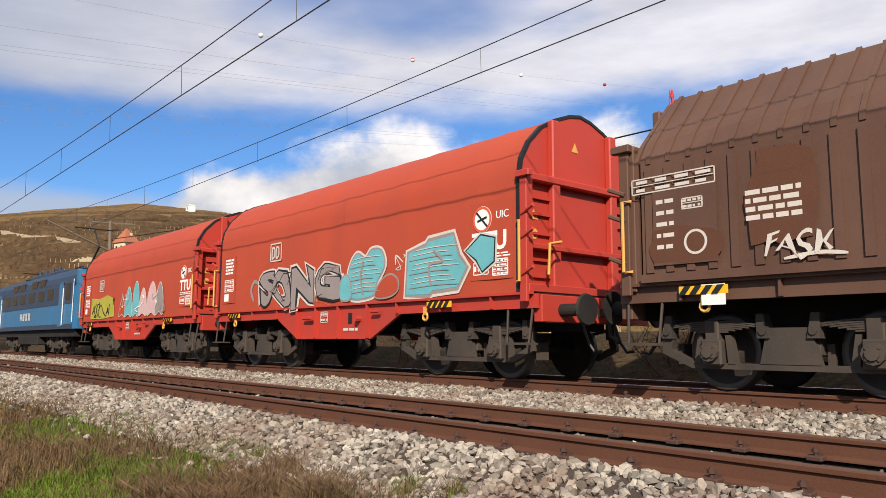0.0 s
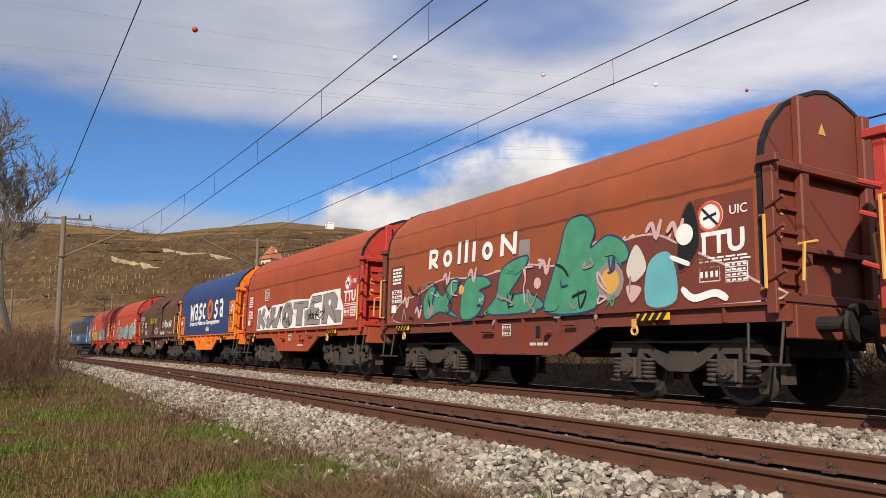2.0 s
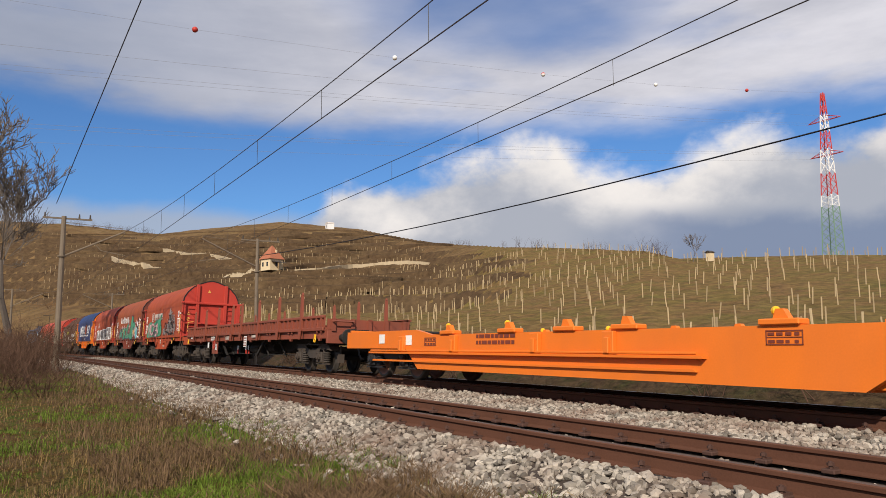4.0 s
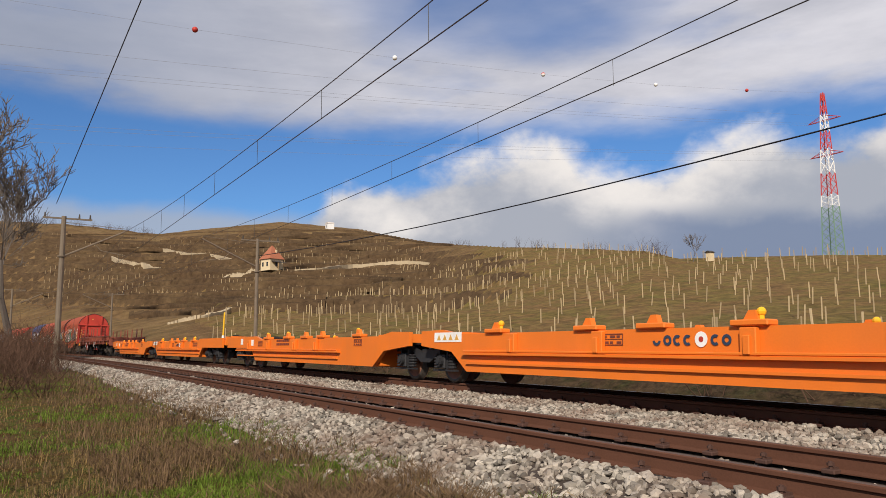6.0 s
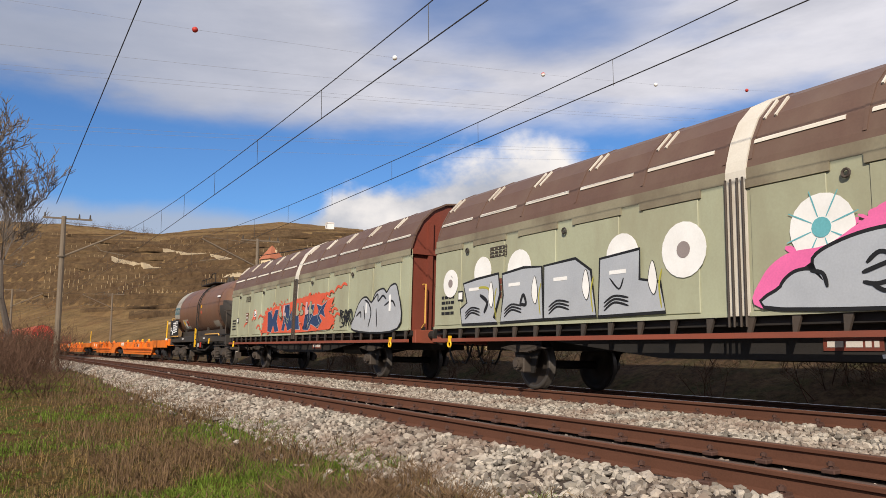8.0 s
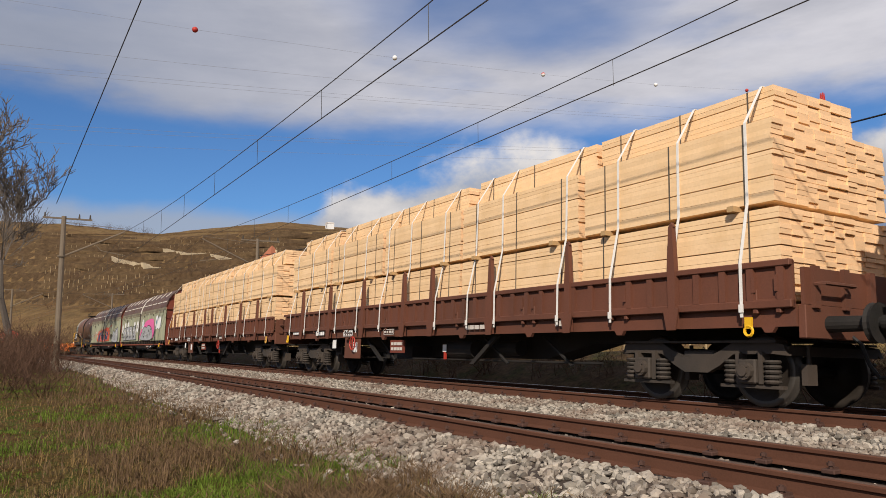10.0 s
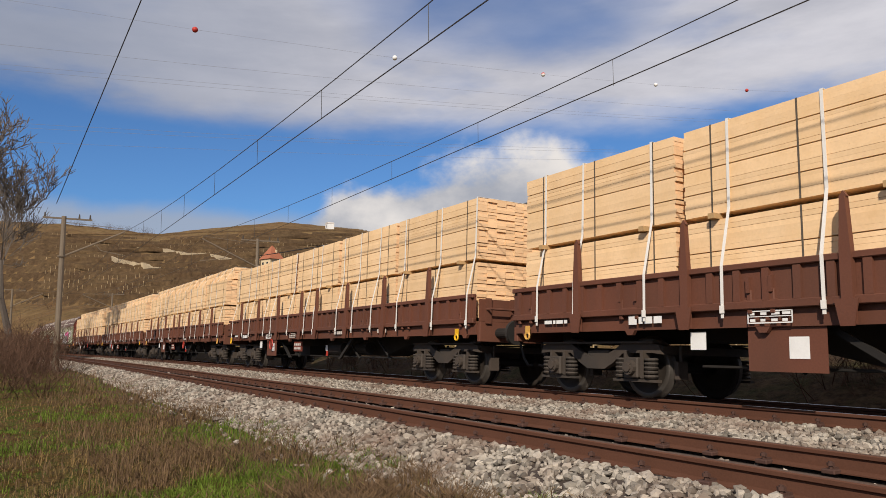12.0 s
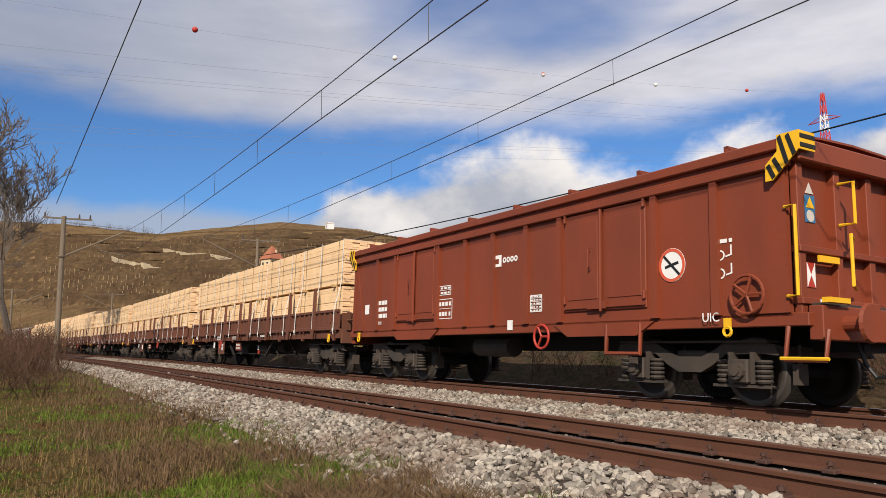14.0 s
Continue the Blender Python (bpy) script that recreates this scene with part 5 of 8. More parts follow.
def coil_wagon(u, cover, steel, style, label, mat_bogie="bogie", pipe_mat="tan_pipe", decor=None, sill=None, outline=None):
    w = empty("coil_wagon", label, "freight wagon", "coil wagons")
    sill = sill or steel
    # cover: taut tarpaulin over hoops, slightly sagging between them
    bm = B()
    xs = [-5.18 + 10.36 * i / 44 for i in range(45)]
    rows = []
    for i, x in enumerate(xs):
        sag = 0.012 * (0.5 - 0.5 * math.cos(2 * math.pi * i / 4)) + 0.006 * lump(x, u, 1.3)
        rows.append([bm.verts.new((x, y * (1 - sag * 0.8), z - sag * (1 if z > 3.1 else 0))) for y, z in ARCH])
    for p, q in zip(rows, rows[1:]):
        for j in range(len(ARCH) - 1):
            bm.faces.new((p[j], q[j], q[j + 1], p[j + 1]))
    if outline:
        bm.free()
    else:
        part("tarpaulin", bm, cover, w, smooth=True)
    inner = outline or arch(-0.03)
    for e in (-1, 1):
        shared("end_wall" + steel, lambda: prism(B(), inner, 0.0, 0.06), steel, "end_wall", w, Matrix.Translation((5.16, 0, 0)) if e > 0 else Matrix.Translation((-5.16, 0, 0)) @ Z180)

        def ribs():
            bm = B()
            for y in (-0.72, 0.72):
                box(bm, 0, 0.12, y - 0.09, y + 0.09, 1.3, 3.7 if outline else 4.02, 0.02)
            box(bm, 0, 0.14, -1.43, 1.43, 2.98, 3.10, 0.02)
            box(bm, 0, 0.14, -1.43, 1.43, 1.95, 2.03, 0.01)
            box(bm, 0, 0.18, -1.43, 1.43, 1.30, 1.42, 0.01)
            for y in (-1.38, 1.38):
                box(bm, 0, 0.16, y - 0.06, y + 0.06, 1.2, 3.05, 0.01)
            for y in (-0.95, -0.5, 0.5, 0.95):
                for z in (1.55, 1.8, 2.2, 2.5, 2.75):
                    if abs(y) > 0.7:
                        box(bm, 0, 0.05, y - 0.22, y + 0.18, z - 0.02, z + 0.02)
            return bm
        shared("end_ribs" + steel + str(bool(outline)), ribs, steel, "end_frame", w, Matrix.Translation((5.22, 0, 0)) if e > 0 else Matrix.Translation((-5.22, 0, 0)) @ Z180)
        if e > 0:
            for z in (2.42, 2.12):
                part("warning_sign", prism(B(), [(-1.22, z), (-1.04, z), (-1.13, z + 0.17)] if z > 2.3 else disc(-1.13, z + 0.08, 0.085, 12), 5.222, 5.228), "tan_pipe", w, "small ochre warning sign")
            part("warning_sign", prism(B(), [(-0.22, 3.62), (-0.06, 3.62), (-0.14, 3.78)], 5.222, 5.228), "tan_pipe", w)
        if not outline:
            shared("end_seal", lambda: shell(B(), arch(0.012), -0.035, 0.035, 0.05), "black", "end_seal", w, Matrix.Translation((e * 5.2, 0, 0)))

        def posts():
            bm = box(B(), -0.07, 0.07, -1.50, -1.44, 1.15, 3.05, 0.01)
            box(bm, -0.12, 0.16, -1.55, -1.45, 3.0, 3.1, 0.01)
            for z in (1.55, 2.1, 2.45):
                rod(bm, (-0.02, -1.50, z), (0.22, -1.52, z + 0.1), 0.03, 6)
            return bm
        for mirror in (1, -1):
            shared("lock_post" + steel, posts, steel, "lock_post", w, Matrix.Translation((e * 5.34, 0, 0)) @ Matrix.Diagonal((e, mirror, 1, 1)))

        def rail():
            bm = pipe(B(), [(0.0, -1.5, 1.45), (0.10, -1.56, 1.45), (0.10, -1.56, 2.35), (0.0, -1.5, 2.35)], 0.022, 6)
            pipe(bm, [(0.35, -1.2, 1.55), (0.38, -1.2, 2.0), (0.38, -0.95, 2.05), (0.10, -0.9, 2.05)], 0.022, 6)
            return bm
        shared("hand_rail" + pipe_mat, rail, pipe_mat, "hand_rail", w, Matrix.Translation((5.22, 0, 0)) if e > 0 else Matrix.Translation((-5.22, 0, 0)) @ Matrix.Diagonal((-1, 1, 1, 1)))
    # side sill with the fish-belly
    for s in (-1, 1):
        belly = [(-5.5, 1.06), (-5.5, 1.27), (5.5, 1.27), (5.5, 1.06), (2.25, 1.06), (1.35, 0.62), (-1.35, 0.62), (-2.25, 1.06)]
        prismed = lambda: prism(B(), belly, -0.03, 0.03, "y")
        shared("sill" + sill, prismed, sill, "side_sill", w, Matrix.Translation((0, s * 1.36, 0)))
    def ribs2():
        bm = B()
        for x in (-1.3, -0.55, 0.3, 1.3):
            box(bm, x - 0.02, x + 0.02, -0.07, 0, 0.64, 1.26)
        box(bm, -1.3, 1.3, -0.05, 0.0, 0.62, 0.66)
        rod(bm, (-0.95, -0.10, 1.05), (-0.6, -0.10, 1.05), 0.035, 6)
        rod(bm, (1.0, -0.12, 1.0), (1.0, 0.0, 1.0), 0.06, 8)
        rod(bm, (1.5, -0.10, 1.12), (1.75, -0.10, 1.12), 0.03, 6)
        for x in (-4.6, -3.4, -2.2, 2.2, 3.4, 4.6):
            box(bm, x - 0.015, x + 0.015, -0.06, 0, 1.07, 1.26)
        box(bm, -5.45, 5.45, -0.075, 0.0, 1.262, 1.30)
        return bm
    shared("sill_ribs" + sill, ribs2, sill, "sill_rib", w, Matrix.Translation((0, -1.39, 0)))
    framed(w, -0.4, 0.95, 0.28, 0.22, -1.40, "cream", 2, 2)
    bars(w, 0.45, 0.78, 0.5, 1, "cream", -1.40, 0.05, 0.04, 6)
    flat(w, "paper_label", rect(0.62, 0.92, 0.12, 0.2), -1.40, "black")
    box_part("floor", "under", w, -5.5, 5.5, -1.33, 1.33, 1.1, 1.28)
    shared("centre_sill", lambda: box(box(B(), -5.4, 5.4, -0.3, 0.3, 0.75, 1.1), -1.2, 1.2, -1.2, 1.2, 0.72, 1.1), "under", "centre_sill", w)
    for e in (-1, 1):
        box_part("headstock", sill, w, e * 5.46 - 0.08, e * 5.46 + 0.08, -1.32, 1.32, 0.86, 1.26, bevel=0.01)

        def step():
            bm = pipe(B(), [(-0.25, -1.36, 1.1), (-0.22, -1.42, 0.55), (0.22, -1.42, 0.55), (0.25, -1.36, 1.1)], 0.02, 6)
            box(bm, -0.24, 0.24, -1.5, -1.25, 0.53, 0.56)
            return bm
        shared("step", step, "bogie", "step", w, Matrix.Translation((e * 5.15, 0, 0)))
        bogie(w, e * 3.5, style, mat_bogie)
    draw_gear(w, 6.02)
    hooks(w, (-4.3, 3.0), -1.40, 1.02, "tan_pipe")

    def chevron():
        bm = B()
        for k in range(4):
            prism(bm, [(0.14 * k, 0), (0.14 * k + 0.08, 0), (0.14 * k + 0.16, 0.1), (0.14 * k + 0.08, 0.1)], -0.012, 0, "y")
        return bm
    for x in (-4.6, 3.1):
        box_part("warning_plate", "yellow", w, x, x + 0.62, -1.475, -1.463, 1.13, 1.23)
        shared("chevrons", chevron, "black", "warning_stripes", w, Matrix.Translation((x, -1.476, 1.13)))
    mover(w, u)
    if decor:
        decor(w)
    return w


Y0 = -1.456


def panel_ttu(w, mat="red", word="white"):
    flat(w, "sign_panel", rect(4.18, 1.52, 0.92, 1.22), Y0, mat)
    no_hump(w, 4.44, 2.47, 0.21, Y0 - 0.005)
    text(w, "lettering", "UIC", 4.74, 2.45, 0.17, Y0 - 0.005, "white")
    text(w, "lettering", "TTU", 4.21, 1.98, 0.40, Y0 - 0.005, word, 0.012, 1.0)
    bars(w, 4.24, 1.9, 0.8, 2, "white", Y0 - 0.005, 0.022, 0.02, 3)
    framed(w, 4.24, 1.6, 0.34, 0.2, Y0 - 0.005, "white", 1, 4)
    framed(w, 4.66, 1.57, 0.34, 0.26, Y0 - 0.005, "white", 4, 5)


def panel_number(w, mat="red", seed=1):
    flat(w, "sign_panel", rect(-5.0, 1.5, 0.68, 1.15), Y0, mat)
    bars(w, -4.88, 2.54, 0.45, 5, "white", Y0 - 0.005, 0.05, 0.03, seed)
    framed(w, -4.9, 1.78, 0.5, 0.3, Y0 - 0.005, "white", 3, seed)
    flat(w, "paper_label", rect(-4.9, 1.55, 0.24, 0.18), Y0 - 0.005, "white")


def logo_box(w, x, z, s, mat="cream", y=None):
    y = Y0 if y is None else y
    for r in (rect(x, z, s, 0.03), rect(x, z + s * 0.75, s, 0.03), rect(x, z, 0.03, s * 0.75), rect(x + s - 0.03, z, 0.03, s * 0.75 + 0.03)):
        flat(w, "logo_frame", r, y, mat)
    for k in (0.17, 0.53):
        spray(w, [(x + s * k, z + s * 0.62), (x + s * k, z + s * 0.17), (x + s * (k + 0.2), z + s * 0.22), (x + s * (k + 0.24), z + s * 0.4), (x + s * (k + 0.2), z + s * 0.58), (x + s * k, z + s * 0.62)], s * 0.09, y - 0.002, mat, "logo_mark")


def decor_red1(w):
    panel_ttu(w), panel_number(w), logo_box(w, -3.3, 2.3, 0.5)
    bubble(w, [(-4.2, 1.36), (-4.15, 2.1), (-3.2, 2.05), (-2.3, 2.15), (-1.6, 2.0), (-1.5, 1.4), (-2.8, 1.34)], Y0, "olive_spray", sharp=True)
    scribble(w, -4.1, -1.6, 1.42, 2.05, 12, 0.05, Y0 - 0.012, ("black",), 4)
    for k, (a, b, t, mt) in enumerate(((-1.0, -0.4, 2.0, "red"), (-0.4, 0.25, 2.3, "teal"), (0.3, 0.9, 2.45, "teal"), (0.95, 1.6, 2.2, "lilac"), (1.65, 2.4, 2.35, "lilac"), (2.4, 3.0, 2.3, "grey_spray"))):
        c = (a + b) / 2
        bubble(w, [(a, 1.38), (a + 0.06, t - 0.35), (c, t), (b - 0.06, t - 0.3), (b, 1.38), (c, 1.45)], Y0 - 0.009 * (k % 2), mt, "cream", 0.025)
    scribble(w, -1.0, 3.2, 1.4, 2.2, 16, 0.03, Y0 - 0.022, ("white", "cream", "grey_spray"), 8)


def decor_red2(w):
    panel_ttu(w), panel_number(w), logo_box(w, -2.55, 2.35, 0.52)
    graffiti(w, "SONG", -2.95, 1.42, 0.92, Y0, "grey_spray", "black", 1.28, 0.03, back="cream", fat=0.05)
    spray(w, [(-3.3, 1.5), (-3.45, 1.75), (-3.3, 1.95), (-3.1, 1.9)], 0.09, Y0, "grey_spray")
    for k, pts in enumerate(([(0.75, 1.42), (0.70, 1.9), (0.95, 2.22), (1.25, 2.12), (1.45, 2.26), (1.75, 2.22), (1.85, 1.95), (1.62, 1.65), (1.5, 1.42)],
                             [(0.45, 1.40), (0.42, 1.70), (0.6, 1.84), (0.75, 1.7), (0.78, 1.40)],
                             [(1.6, 1.40), (1.78, 1.66), (2.05, 1.76), (2.26, 1.66), (2.26, 1.48), (2.0, 1.38)])):
        bubble(w, pts, Y0 - 0.009 * (k > 0), "teal" if k < 2 else "red", "grey_spray", 0.035, "cream" if k == 0 else None, 0.04)
    bubble(w, [(2.52, 1.38), (2.58, 2.1), (3.05, 2.18), (3.12, 2.25), (3.75, 2.3), (3.87, 1.95), (4.07, 1.75), (3.85, 1.45), (3.22, 1.42), (3.15, 1.36)], Y0, "teal", "grey_spray", 0.06, "cream", 0.05, sharp=True)
    bubble(w, [(4.08, 2.0), (4.42, 2.22), (4.72, 2.15), (4.70, 1.8), (4.45, 1.66), (4.32, 1.85)], Y0 - 0.012, "teal", "black", 0.03, "cream", 0.04, sharp=True)
    for x0, x1 in ((0.75, 1.75), (2.6, 3.9)):
        for k in range(9):
            z = 1.48 + 0.08 * k
            spray(w, [(x0 + 0.05 * (k % 3), z), ((x0 + x1) / 2, z + 0.03), (x1 - 0.08 * (k % 4), z + 0.02)], 0.014, Y0 - 0.016, "cream" if k % 3 else "grey_spray")
    spray(w, [(1.2, 1.45), (1.12, 1.8), (1.2, 2.08)], 0.05, Y0 - 0.018, "grey_spray")
    spray(w, [(3.2, 1.5), (3.16, 1.85), (3.5, 1.9), (3.25, 2.1)], 0.05, Y0 - 0.018, "grey_spray")
    scribble(w, 2.2, 2.55, 1.85, 2.1, 4, 0.025, Y0, ("cream",), 5)


def decor_kw(w):
    panel_ttu(w, "red_end"), panel_number(w, "red_end"), logo_box(w, -3.0, 2.36, 0.5)
    flat(w, "spray_backing", [(-3.8, 1.33), (-3.75, 2.12), (-2.9, 2.22), (-2.5, 1.98), (-2.1, 2.16), (-0.9, 2.18), (-0.1, 2.26), (1.0, 2.22), (1.5, 2.2), (1.75, 2.34), (3.9, 2.36), (3.95, 2.1), (4.2, 1.8), (4.12, 1.36)], Y0, "white", t=0.002)
    for k, pts in enumerate(([(-3.7, 1.4), (-3.66, 2.05), (-3.4, 2.06), (-3.4, 1.82), (-3.05, 2.12), (-2.85, 2.05), (-3.1, 1.76), (-2.75, 1.5), (-2.95, 1.38), (-3.36, 1.62), (-3.4, 1.4)],
                             [(-2.7, 1.42), (-2.5, 1.86), (-2.3, 1.7), (-2.15, 2.08), (-1.7, 2.1), (-1.85, 1.75), (-1.6, 1.7), (-1.25, 2.08), (-0.95, 2.1), (-1.5, 1.4), (-1.9, 1.4), (-2.1, 1.56), (-2.3, 1.4)],
                             [(-0.95, 1.5), (-0.95, 1.95), (-0.65, 2.18), (-0.15, 2.16), (0.05, 1.9), (0.0, 1.52), (-0.3, 1.39), (-0.7, 1.39)],
                             [(0.1, 2.16), (1.45, 2.14), (1.45, 1.96), (0.98, 1.94), (0.95, 1.42), (0.4, 1.42), (0.45, 1.94), (0.12, 1.96)],
                             [(1.2, 1.42), (1.2, 1.84), (1.55, 1.9), (1.75, 2.25), (2.55, 2.25), (2.52, 2.08), (1.95, 2.05), (1.95, 1.9), (2.35, 1.88), (2.35, 1.72), (1.95, 1.7), (1.98, 1.56), (2.45, 1.54), (2.45, 1.42)],
                             [(2.6, 1.42), (2.66, 2.26), (3.5, 2.28), (3.76, 2.1), (3.7, 1.85), (3.45, 1.78), (4.05, 1.74), (4.02, 1.44), (3.6, 1.44), (3.1, 1.7), (3.0, 1.42)])):
        bubble(w, pts, Y0 - 0.004, "grey_spray", "black", 0.016, sharp=True)
    for x, z in ((-0.5, 1.78), (3.2, 2.0)):
        flat(w, "spray_patch", disc(x, z, 0.09, 12), Y0 - 0.014, "white", t=0.002)
    scribble(w, -3.6, 3.9, 1.46, 2.1, 26, 0.022, Y0 - 0.013, ("black",), 12)
    text(w, "spray_tag", "okn.o", 1.5, 1.6, 0.34, Y0 - 0.03, "black", sway=0.2)


def decor_green(w):
    panel_ttu(w, "maroon_end"), panel_number(w, "maroon_end")
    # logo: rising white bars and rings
    for x, h in ((-3.15, 0.42), (-1.95, 0.46), (-1.68, 0.46), (-1.40, 0.40), (-0.42, 0.42), (-0.02, 0.42)):
        flat(w, "logo_mark", [(x, 2.44), (x + 0.11, 2.44), (x + 0.14, 2.44 + h), (x + 0.03, 2.44 + h)], Y0, "white")
    for x in (-2.35, -0.85):
        annulus(w, "logo_mark", x, 2.6, 0.08, 0.18, Y0, "white")
    spray(w, [(-3.05, 2.82), (-2.8, 2.78), (-2.85, 2.62), (-3.0, 2.60), (-2.75, 2.44)], 0.1, Y0 - 0.004, "white", "logo_mark")
    spray(w, [(-0.38, 2.84), (0.04, 2.46)], 0.1, Y0 - 0.004, "white", "logo_mark")
    flat(w, "spray_patch", [(0.15, 2.2), (0.2, 2.68), (0.5, 2.66), (0.5, 2.2)], Y0, "grey_spray")
    # long sprayed picture in greens over grey violet
    bubble(w, [(-4.5, 1.32), (-4.4, 1.75), (-3.6, 1.9), (-2.6, 2.15), (-1.2, 2.1), (0.3, 2.2), (1.3, 2.1), (2.6, 2.3), (3.4, 2.35), (4.0, 2.1), (5.1, 1.55), (5.1, 1.32), (0.0, 1.30)], Y0, "maroon_end", "lilac", 0.03)
    overspray(w, [(-4.4, 1.6), (-3.4, 1.9), (-1.2, 2.1), (0.3, 2.2), (2.6, 2.3), (3.6, 2.3), (4.8, 1.5)], Y0 - 0.005, "lilac", 60, 3, 0.07)
    overspray(w, [(-3.0, 1.5), (0.0, 1.5), (3.5, 1.5)], Y0 - 0.004, "grey_spray", 80, 5, 0.2)
    greens = ([(-3.2, 1.36), (-3.3, 1.8), (-2.9, 2.05), (-2.5, 1.8), (-2.2, 2.1), (-1.8, 2.05), (-2.3, 1.6), (-1.9, 1.36), (-2.6, 1.5)],
              [(-1.75, 1.36), (-1.6, 2.05), (-1.0, 2.1), (-0.7, 1.95), (-1.1, 1.85), (-0.9, 1.7), (-1.2, 1.36)],
              [(-0.8, 1.4), (-0.5, 1.7), (-0.3, 2.2), (0.45, 2.35), (0.2, 2.0), (-0.1, 1.7), (0.5, 1.68), (0.9, 1.45), (0.2, 1.36)],
              [(1.0, 1.36), (1.15, 1.9), (1.35, 2.3), (1.55, 2.78), (1.95, 2.85), (2.2, 2.6), (2.1, 2.3), (2.5, 2.45), (2.85, 2.3), (2.9, 2.05), (2.3, 1.9), (2.2, 1.36)])
    for k, pts in enumerate(greens):
        bubble(w, pts, Y0 - 0.008 - 0.004 * (k % 2), "green_spray", "navy_spray", 0.035)
    for k, (x, z, r) in enumerate(((2.55, 1.75, 0.3), (2.55, 1.75, 0.2), (-3.0, 1.55, 0.14), (-1.75, 1.9, 0.1), (0.75, 1.85, 0.1))):
        flat(w, "spray_patch", disc(x, z, r, 14), Y0 - 0.019 - 0.002 * (k == 1), ("grey_spray", "tan_pipe", "grey_spray", "tan_pipe", "lilac")[k], t=0.002)
    for k, pts in enumerate(([(2.9, 1.9), (3.1, 2.25), (3.3, 1.9), (3.05, 1.7)], [(3.3, 1.36), (3.35, 1.95), (3.75, 2.05), (3.85, 1.4)], [(3.9, 1.8), (3.95, 2.45), (4.15, 2.7), (4.25, 2.1)], [(3.0, 1.4), (2.9, 1.65), (3.2, 1.6)])):
        bubble(w, pts, Y0 - 0.010, ("cream", "teal", "black", "lilac")[k], "maroon_end", 0.03)
    flat(w, "spray_patch", disc(4.02, 2.28, 0.15, 14), Y0 - 0.025, "white")
    spray(w, [(3.95, 1.55), (4.15, 1.40), (4.5, 1.45), (4.7, 1.36)], 0.1, Y0 - 0.022, "white")
    spray(w, [(3.75, 2.0), (3.95, 1.92), (4.1, 1.86)], 0.07, Y0 - 0.022, "white")
    for a, b in ((-4.3, 1.75), (-2.5, 2.15), (-1.5, 2.15), (0.8, 2.1), (3.3, 2.4), (3.7, 2.35), (-3.7, 1.5)):
        spray(w, [(a, b), (a + 0.12, b + 0.12), (a + 0.2, b - 0.1), (a + 0.3, b + 0.16)], 0.07, Y0 - 0.02, "lilac")
    scribble(w, -4.3, 3.0, 1.36, 2.15, 36, 0.035, Y0 - 0.024, ("navy_spray", "lilac", "black", "green_spray", "grey_spray"), 14)


def decor_smeared(w):
    panel_ttu(w, "red_dull"), panel_number(w, "red_dull"), logo_box(w, -3.05, 2.28, 0.6)
    for k in range(8):
        flat(w, "logo_mark", rect(-2.2 + 0.30 * k, 2.32, 0.2, 0.36), Y0, "cream")
        flat(w, "logo_gap", rect(-2.13 + 0.30 * k, 2.38, 0.13 if k % 2 else 0.06, 0.09), Y0 - 0.004, "red_dull")
    bubble(w, [(-4.4, 1.34), (-4.2, 1.7), (-4.1, 2.1), (-3.3, 2.25), (-2.4, 2.15), (-1.6, 2.3), (-0.9, 2.35), (-0.1, 2.6), (-0.25, 2.2), (0.0, 1.8), (-0.2, 1.4), (-2.2, 1.36)], Y0, "green_spray", "maroon_end", 0.015)
    graffiti(w, "VICTER", -4.0, 1.42, 1.0, Y0 - 0.010, "lilac", "black", 0.98, 0.02, back="grey_spray", fat=0.02)
    rng = random.Random(6)
    for k in range(46):                        # streaks of thinned grey paint
        x = rng.uniform(0.6, 3.7)
        top = 1.75 + 1.25 * math.exp(-((x - 2.3) / 0.45) ** 2) + 0.75 * math.exp(-((x - 3.25) / 0.35) ** 2) + rng.uniform(-0.3, 0.05)
        foot = rng.uniform(1.36, 1.7)
        spray(w, [(x, foot), (x + rng.uniform(-0.04, 0.08), (foot + top) / 2), (x + rng.uniform(-0.02, 0.14), max(top, foot + 0.1))], rng.uniform(0.06, 0.2), Y0 - 0.0004 * k, "grey_spray", "spray_smear", 4)
    overspray(w, [(0.7, 1.6), (1.6, 1.9), (2.2, 2.9), (2.5, 2.9), (2.9, 2.2), (3.3, 2.5), (3.6, 1.7)], Y0 - 0.020, "grey_spray", 70, 8)
    text(w, "spray_tag", "ENTVHD", 0.95, 1.72, 0.60, Y0 - 0.026, "black", -0.004, 1.12, sway=0.14)
    text(w, "spray_tag", "2018", 2.0, 2.2, 0.46, Y0 - 0.026, "black", -0.002, 1.05, sway=0.14)
    spray(w, [(1.2, 1.6), (1.9, 1.56), (2.3, 1.46), (3.3, 1.5)], 0.07, Y0 - 0.026, "black")


